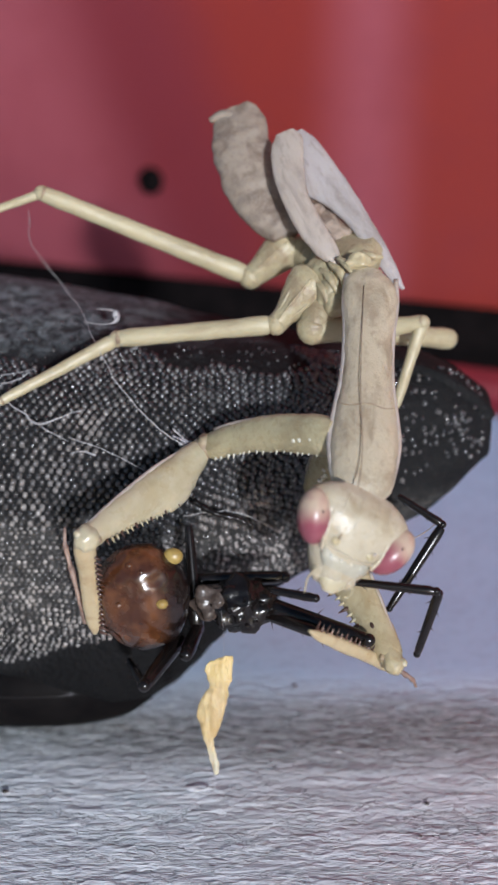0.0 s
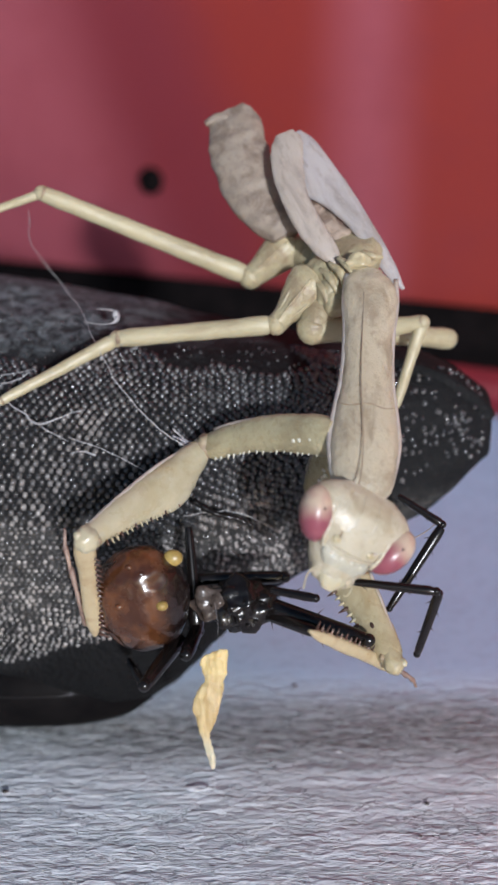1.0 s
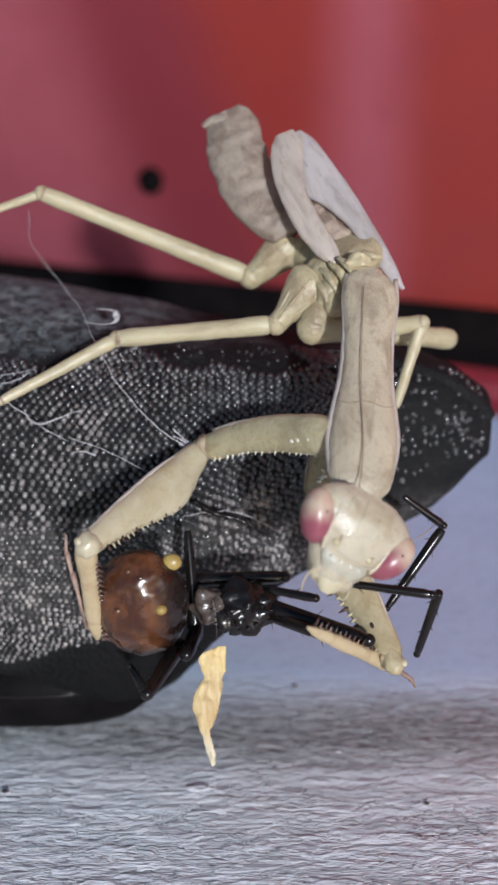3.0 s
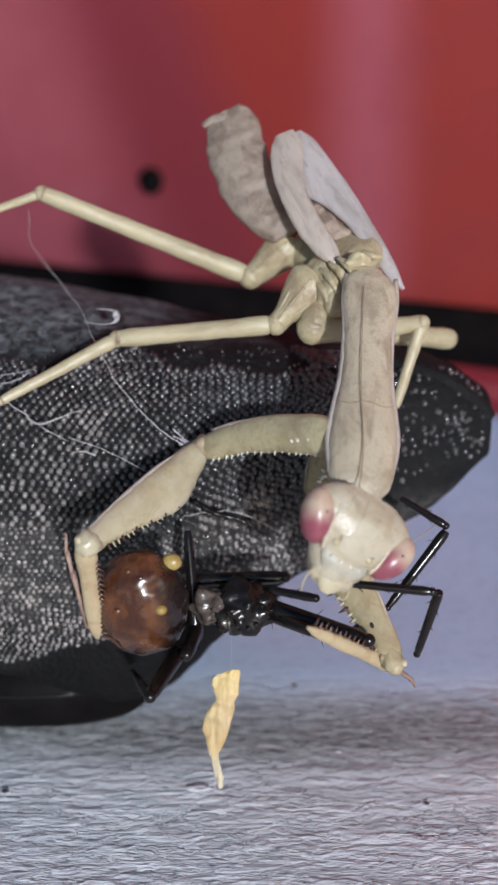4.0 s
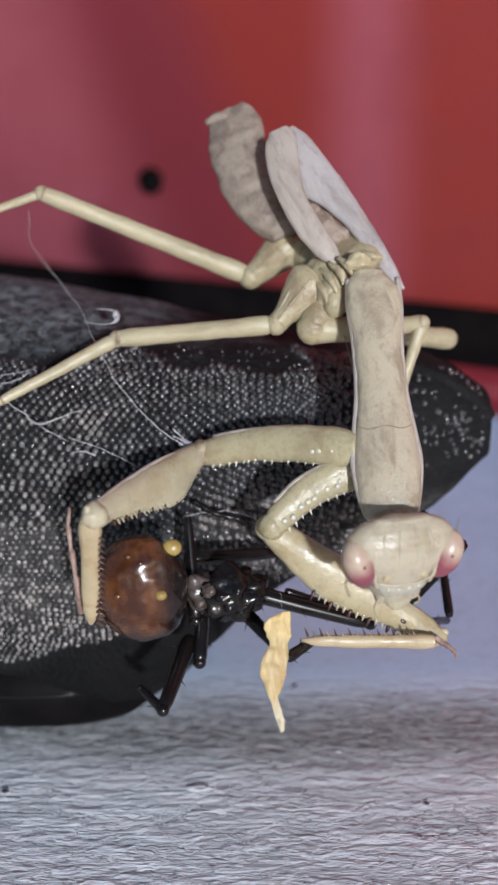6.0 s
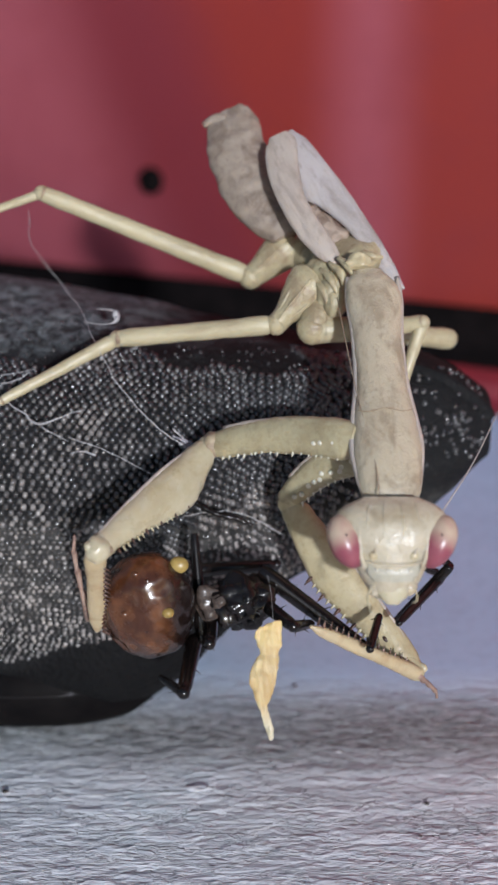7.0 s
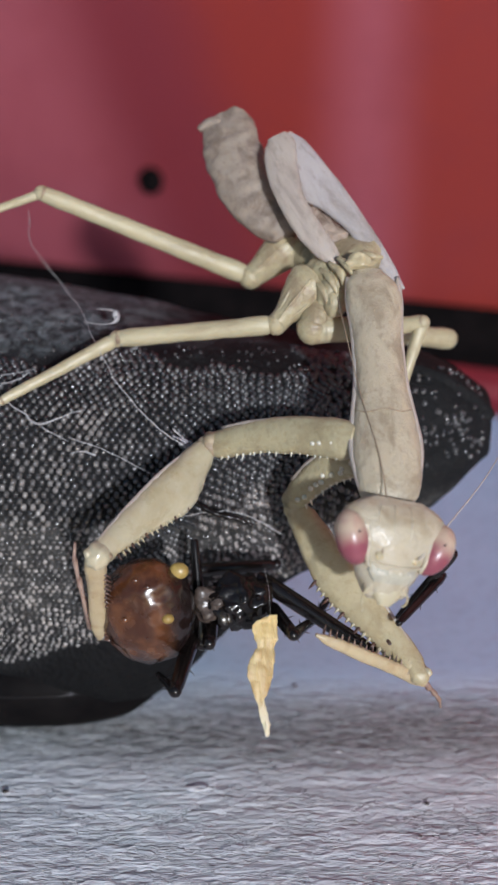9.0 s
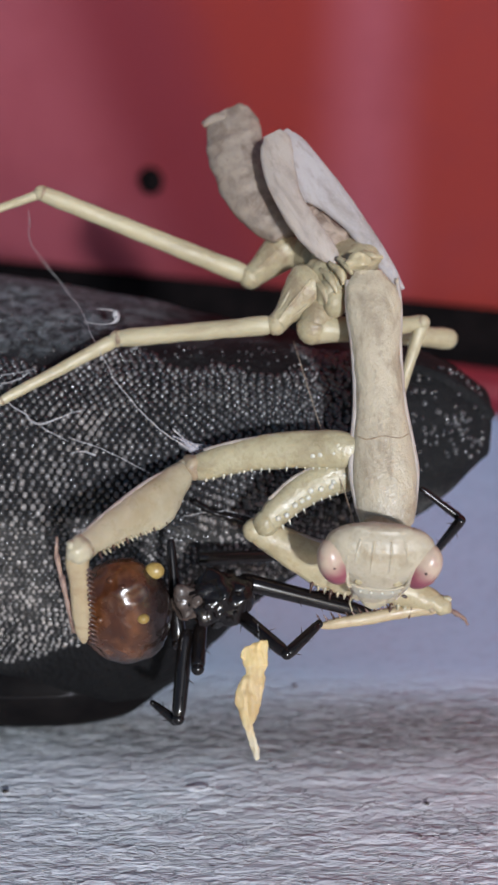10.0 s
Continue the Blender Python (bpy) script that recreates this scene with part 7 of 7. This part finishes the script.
    walk(SPIDER["low_leg"], [
        (0, mm(-6.88, -19.68, 7.00, 60.2, -0.0, 137.1)),
        (1, mm(-6.88, -19.68, 7.00, 60.2, -0.0, 137.1)),
        (2.5, mm(-6.88, -20.25, 7.00, 60.2, -0.0, 141.6)),
        (3.8, mm(-6.88, -20.25, 7.00, 60.2, -0.0, 141.6)),
        (4, mm(-6.88, -20.82, 7.00, 63.5, -0.0, 141.7)),
        (4.1, mm(-5.18, -18.54, 7.00, 21.2, -0.0, 155.3)),
        (4.3, mm(-6.60, -18.54, 7.00, 19.8, -0.0, 157.8)),
        (4.5, mm(-5.65, -17.48, 7.16, 13.5, -0.0, 163.8)),
        (4.7, mm(-6.31, -18.54, 7.00, 36.8, -0.0, 162.3)),
        (5, mm(-6.03, -19.11, 7.00, 32.1, -0.0, 156.2)),
        (5.5, mm(-6.03, -19.68, 7.00, 42.0, -0.0, 156.1)),
        (5.7, mm(-6.03, -19.68, 7.00, 42.0, -0.0, 156.1)),
        (6.8, mm(-5.46, -19.68, 7.00, 60.7, -0.0, 170.7)),
        (7, mm(-5.46, -19.68, 7.00, 63.7, -0.0, 169.9)),
        (7.5, mm(-5.74, -19.68, 7.00, 63.9, -0.0, 162.0)),
        (8, mm(-5.74, -19.68, 7.00, 63.9, -0.0, 162.0)),
        (8.5, mm(-5.74, -19.68, 7.00, 63.9, -0.0, 162.0)),
        (9, mm(-5.74, -19.68, 7.00, 63.9, -0.0, 162.0)),
        (9.5, mm(-5.74, -19.68, 7.00, 63.9, -0.0, 162.0)),
        (9.6, mm(-4.92, -18.15, 7.04, 13.3, -0.0, 171.6)),
        (9.7, mm(-6.03, -18.58, 7.01, 13.6, -0.0, 171.5)),
        (9.8, mm(-6.65, -18.96, 7.11, 13.9, -0.0, 172.3)),
        (10, mm(-6.33, -18.81, 7.07, 13.7, -0.0, 175.5))])
    walk(SPIDER["low_leg_tip"], [
        (0, mm(-10.49, -24.31, 8.00, -32.6, -0.0, 37.7)),
        (1, mm(-10.49, -24.31, 8.00, -32.6, -0.0, 37.7)),
        (2.5, mm(-10.21, -25.15, 8.00, -15.1, -0.0, 33.8)),
        (3.8, mm(-10.21, -25.15, 8.00, -15.1, -0.0, 33.8)),
        (4, mm(-9.93, -25.43, 8.00, -29.1, -0.0, 39.8)),
        (4.1, mm(-8.89, -26.47, 7.99, -4.2, -0.0, 45.9)),
        (4.3, mm(-9.93, -26.73, 8.00, -23.1, -0.0, 36.7)),
        (4.5, mm(-8.35, -26.73, 8.00, -25.3, -0.0, 58.6)),
        (4.7, mm(-8.80, -26.28, 8.00, -43.1, -0.0, 51.5)),
        (5, mm(-9.36, -26.84, 8.00, -36.4, -0.0, 54.3)),
        (5.5, mm(-9.08, -26.84, 8.00, -20.1, -0.0, 49.6)),
        (5.7, mm(-9.08, -26.84, 8.00, -20.1, -0.0, 49.6)),
        (6.8, mm(-6.54, -25.43, 8.00, -17.3, -0.0, 55.8)),
        (7, mm(-6.54, -25.04, 8.00, -35.9, -0.0, 63.7)),
        (7.5, mm(-7.39, -24.87, 8.00, -47.5, -0.0, 57.3)),
        (8, mm(-7.39, -24.87, 8.00, -47.5, -0.0, 57.3)),
        (8.5, mm(-7.39, -24.87, 8.00, -47.5, -0.0, 57.3)),
        (9, mm(-7.39, -24.87, 8.00, -47.5, -0.0, 57.3)),
        (9.5, mm(-7.39, -24.87, 8.00, -47.5, -0.0, 57.3)),
        (9.6, mm(-6.41, -26.93, 7.97, -6.8, -0.0, 37.3)),
        (9.7, mm(-7.39, -27.41, 8.00, -31.2, -0.0, 48.2)),
        (9.8, mm(-8.04, -28.15, 7.98, -6.3, -0.0, 40.0)),
        (10, mm(-7.11, -27.97, 8.00, -17.9, -0.0, 56.3))])
    walk(SPIDER["stub_leg"], [
        (0, mm(-5.18, -18.54, 7.00, 61.5, -0.0, 156.3)),
        (1, mm(-5.18, -18.54, 7.00, 61.5, -0.0, 156.3)),
        (2.5, mm(-5.18, -18.54, 7.00, 61.5, -0.0, 156.3)),
        (3.8, mm(-5.18, -18.54, 7.00, 61.5, -0.0, 156.3)),
        (4, mm(-5.18, -18.54, 7.00, 61.5, -0.0, 156.3)),
        (4.1, mm(-4.04, -17.13, 7.00, 10.7, -0.0, 173.5)),
        (4.3, mm(-4.89, -17.69, 7.00, 11.0, -0.0, 173.6)),
        (4.5, mm(-4.07, -16.68, 7.08, 10.7, -0.0, 175.7)),
        (4.7, mm(-4.62, -15.97, 7.05, 10.2, -0.0, 177.3)),
        (5, mm(-4.63, -17.11, 7.05, 10.9, -0.0, 174.3)),
        (5.5, mm(-4.89, -17.40, 7.00, 14.7, -0.0, 177.1)),
        (5.7, mm(-4.89, -17.40, 7.00, 14.7, -0.0, 177.1)),
        (6.8, mm(-3.75, -17.40, 7.00, 59.5, -0.0, 176.6)),
        (7, mm(-3.75, -17.40, 7.00, 63.7, -0.0, 176.3)),
        (7.5, mm(-3.75, -17.40, 7.00, 63.7, -0.0, 176.3)),
        (8, mm(-3.75, -17.40, 7.00, 63.7, -0.0, 176.3)),
        (8.5, mm(-3.75, -17.40, 7.00, 63.7, -0.0, 176.3)),
        (9, mm(-3.75, -17.40, 7.00, 63.7, -0.0, 176.3)),
        (9.5, mm(-3.75, -17.40, 7.00, 63.7, -0.0, 176.3)),
        (9.6, mm(-3.19, -17.25, 7.03, 10.7, -0.0, 177.0)),
        (9.7, mm(-4.04, -17.69, 7.00, 30.9, -0.0, 177.3)),
        (9.8, mm(-4.32, -18.26, 7.00, 16.1, -0.0, 177.1)),
        (10, mm(-4.89, -18.26, 7.00, 31.3, -0.0, 177.5))])
    walk(SPIDER["mouth_leg"], [
        (0, mm(2.12, -14.22, 12.00, 32.1, 0.0, -96.3)),
        (1, mm(2.12, -14.22, 12.00, 32.1, 0.0, -96.3)),
        (2.5, mm(2.12, -14.22, 12.00, 32.1, 0.0, -96.3)),
        (3.8, mm(2.12, -14.22, 12.00, 32.1, 0.0, -96.3)),
        (4, mm(2.12, -14.22, 12.00, 32.1, 0.0, -96.3)),
        (4.1, mm(2.26, -15.10, 5.00, -15.6, 0.0, -102.5)),
        (4.3, mm(2.26, -15.10, 5.00, -15.6, 0.0, -102.5)),
        (4.5, mm(2.26, -15.10, 5.00, -15.6, 0.0, -102.5)),
        (4.7, mm(2.26, -15.10, 5.00, -15.6, 0.0, -102.5)),
        (5, mm(2.26, -15.10, 5.00, -15.6, 0.0, -102.5)),
        (5.5, mm(2.26, -15.10, 5.00, -15.6, 0.0, -102.5)),
        (5.7, mm(2.26, -15.10, 5.00, -15.6, 0.0, -102.5)),
        (6.8, mm(12.04, -14.71, 12.00, 3.4, 0.0, -186.6)),
        (7, mm(12.58, -16.67, 12.00, 54.9, 0.0, -207.9)),
        (7.5, mm(4.52, -14.15, 12.10, 7.5, 0.0, -87.2)),
        (8, mm(6.17, -19.33, 2.00, -30.6, 0.0, -41.4)),
        (8.5, mm(6.17, -19.33, 2.00, -30.6, 0.0, -41.4)),
        (9, mm(6.17, -19.33, 2.00, -30.6, 0.0, -41.4)),
        (9.5, mm(6.17, -19.33, 2.00, -30.6, 0.0, -41.4)),
        (9.6, mm(6.48, -18.80, 5.00, 4.0, 0.0, -65.4)),
        (9.7, mm(6.88, -15.39, 5.00, -39.1, 0.0, -104.9)),
        (9.8, mm(6.88, -15.39, 5.00, -39.1, 0.0, -104.9)),
        (10, mm(6.88, -15.39, 5.00, -39.1, 0.0, -104.9))])
    walk(SPIDER["back_leg"], [
        (0, mm(-5.56, -13.99, 6.00, 3.4, 0.0, -87.5)),
        (1, mm(-5.56, -13.99, 6.00, 3.4, 0.0, -87.5)),
        (2.5, mm(-5.56, -13.99, 6.00, 3.4, 0.0, -87.5)),
        (3.8, mm(-5.56, -13.99, 6.00, 3.4, 0.0, -87.5)),
        (4, mm(-5.56, -13.99, 6.00, 3.4, 0.0, -87.5)),
        (4.1, mm(-5.79, -12.96, 6.00, -5.2, 0.0, -90.6)),
        (4.3, mm(-5.79, -12.96, 6.00, -5.2, 0.0, -90.6)),
        (4.5, mm(-5.79, -11.53, 6.00, -28.6, 0.0, -88.9)),
        (4.7, mm(-5.79, -11.53, 6.00, -28.6, 0.0, -88.9)),
        (5, mm(-5.79, -11.53, 6.00, -28.6, 0.0, -88.9)),
        (5.5, mm(-5.79, -11.53, 6.00, -28.6, 0.0, -88.9)),
        (5.7, mm(-5.79, -11.53, 6.00, -28.6, 0.0, -88.9)),
        (6.8, mm(-5.26, -13.07, 5.00, -28.2, 0.0, -89.2)),
        (7, mm(-5.26, -13.07, 5.00, -28.2, 0.0, -89.2)),
        (7.5, mm(-5.26, -13.07, 5.00, -28.2, 0.0, -89.2)),
        (8, mm(-5.26, -13.07, 5.00, -28.2, 0.0, -89.2)),
        (8.5, mm(-5.26, -13.07, 5.00, -28.2, 0.0, -89.2)),
        (9, mm(-5.26, -13.07, 5.00, -28.2, 0.0, -89.2)),
        (9.5, mm(-5.26, -13.07, 5.00, -28.2, 0.0, -89.2)),
        (9.6, mm(-5.26, -11.91, 5.00, -28.2, 0.0, -91.0)),
        (9.7, mm(-5.26, -11.91, 5.00, -28.2, 0.0, -91.0)),
        (9.8, mm(-5.26, -11.91, 5.00, -28.2, 0.0, -91.0)),
        (10, mm(-5.26, -11.91, 5.00, -28.2, 0.0, -91.0))])
    walk(SPIDER["thick_leg"], [
        (0, mm(-6.12, -8.34, 6.50, 3.7, -0.0, -175.2)),
        (1, mm(-6.12, -8.51, 6.50, 3.7, -0.0, -175.2)),
        (2.5, mm(-6.23, -8.91, 6.50, 3.5, -0.0, -175.2)),
        (3.8, mm(-6.23, -8.91, 6.50, 3.5, -0.0, -175.2)),
        (4, mm(-6.23, -8.91, 6.50, 3.5, -0.0, -175.2)),
        (4.1, mm(-5.95, -6.34, 6.50, 4.7, -0.0, -175.1)),
        (4.3, mm(-6.12, -6.05, 6.50, 4.9, -0.0, -175.1)),
        (4.5, mm(-5.55, -5.48, 6.50, 5.4, -0.0, -175.1)),
        (4.7, mm(-5.38, -6.05, 6.50, 4.9, -0.0, -175.1)),
        (5, mm(-6.12, -7.77, 6.50, 3.9, -0.0, -175.1)),
        (5.5, mm(-6.35, -7.48, 6.50, 4.1, -0.0, -175.1)),
        (5.7, mm(-6.23, -7.48, 6.50, 4.1, -0.0, -175.1)),
        (6.8, mm(-6.23, -7.77, 6.50, 3.9, -0.0, -175.1)),
        (7, mm(-5.55, -9.19, 6.50, 3.4, -0.0, -175.2)),
        (7.5, mm(-5.78, -9.08, 6.50, 3.5, -0.0, -175.2)),
        (8, mm(-5.78, -9.19, 6.50, 3.4, -0.0, -175.2)),
        (8.5, mm(-5.78, -9.77, 6.50, 3.3, -0.0, -175.2)),
        (9, mm(-5.55, -9.77, 6.50, 3.3, -0.0, -175.2)),
        (9.5, mm(-6.52, -9.77, 6.50, 3.3, -0.0, -175.2)),
        (9.6, mm(-6.23, -7.77, 6.50, 3.9, -0.0, -175.1)),
        (9.7, mm(-5.78, -6.34, 6.50, 4.7, -0.0, -175.1)),
        (9.8, mm(-7.26, -8.34, 6.50, 3.8, -0.0, -175.1)),
        (10, mm(-7.95, -9.77, 6.50, 3.3, -0.0, -175.1))])
    walk(HUSK, [
        (0, mm(-3.31, -30.79, 16.00, 5.8, -0, -4.1)),
        (1, mm(-3.62, -30.26, 16.00, 4.5, -0, -3.2)),
        (2.5, mm(-3.73, -30.00, 16.00, 1.6, 8.8, -2.5)),
        (3.8, mm(-3.36, -30.41, 16.00, 7.5, 8.6, -1.4)),
        (4, mm(-2.94, -32.10, 16.00, 3.9, -0, -5.6)),
        (4.1, mm(-0.85, -32.36, 16.00, 10, -0, -4.2)),
        (4.3, mm(-1.89, -33.41, 16.00, 8, -0, -5.7)),
        (4.5, mm(0.74, -27.35, 16.00, -5.1, 3.5, -3.1)),
        (4.7, mm(0.74, -24.48, 16.00, 4.8, 3.5, -6.4)),
        (5, mm(2.05, -28.16, 16.00, 1.8, 3.5, -1.2)),
        (5.5, mm(3.00, -23.17, 16.00, 2.5, 10.5, -1.3)),
        (5.7, mm(3.10, -27.11, 16.00, 5.9, 10.4, 1.3)),
        (6.8, mm(1.53, -25.76, 16.00, -5.9, 13.9, -4.2)),
        (7, mm(1.79, -27.64, 16.00, 5.3, 6.9, -0.6)),
        (7.5, mm(0.74, -26.42, 15.98, -7, 16.6, -4.7)),
        (8, mm(0.74, -26.37, 15.98, -7, 16.6, -4)),
        (8.5, mm(0.74, -26.56, 15.96, -9.2, 20.7, -4.7)),
        (9, mm(1.43, -27.30, 15.97, -7.9, 18, -4.4)),
        (9.5, mm(2.05, -28.16, 16.00, 6.4, 1.7, -0.9)),
        (9.6, mm(1.79, -28.16, 16.00, 7.3, 1.7, 0.5)),
        (9.7, mm(-2.15, -31.58, 16.00, 8.6, 1.7, -2.8)),
        (9.8, mm(-1.89, -32.36, 16.00, 10.2, 1.7, -2)),
        (10, mm(0.47, -29.47, 16.00, 4.7, 1.8, -1.1))])


motions()
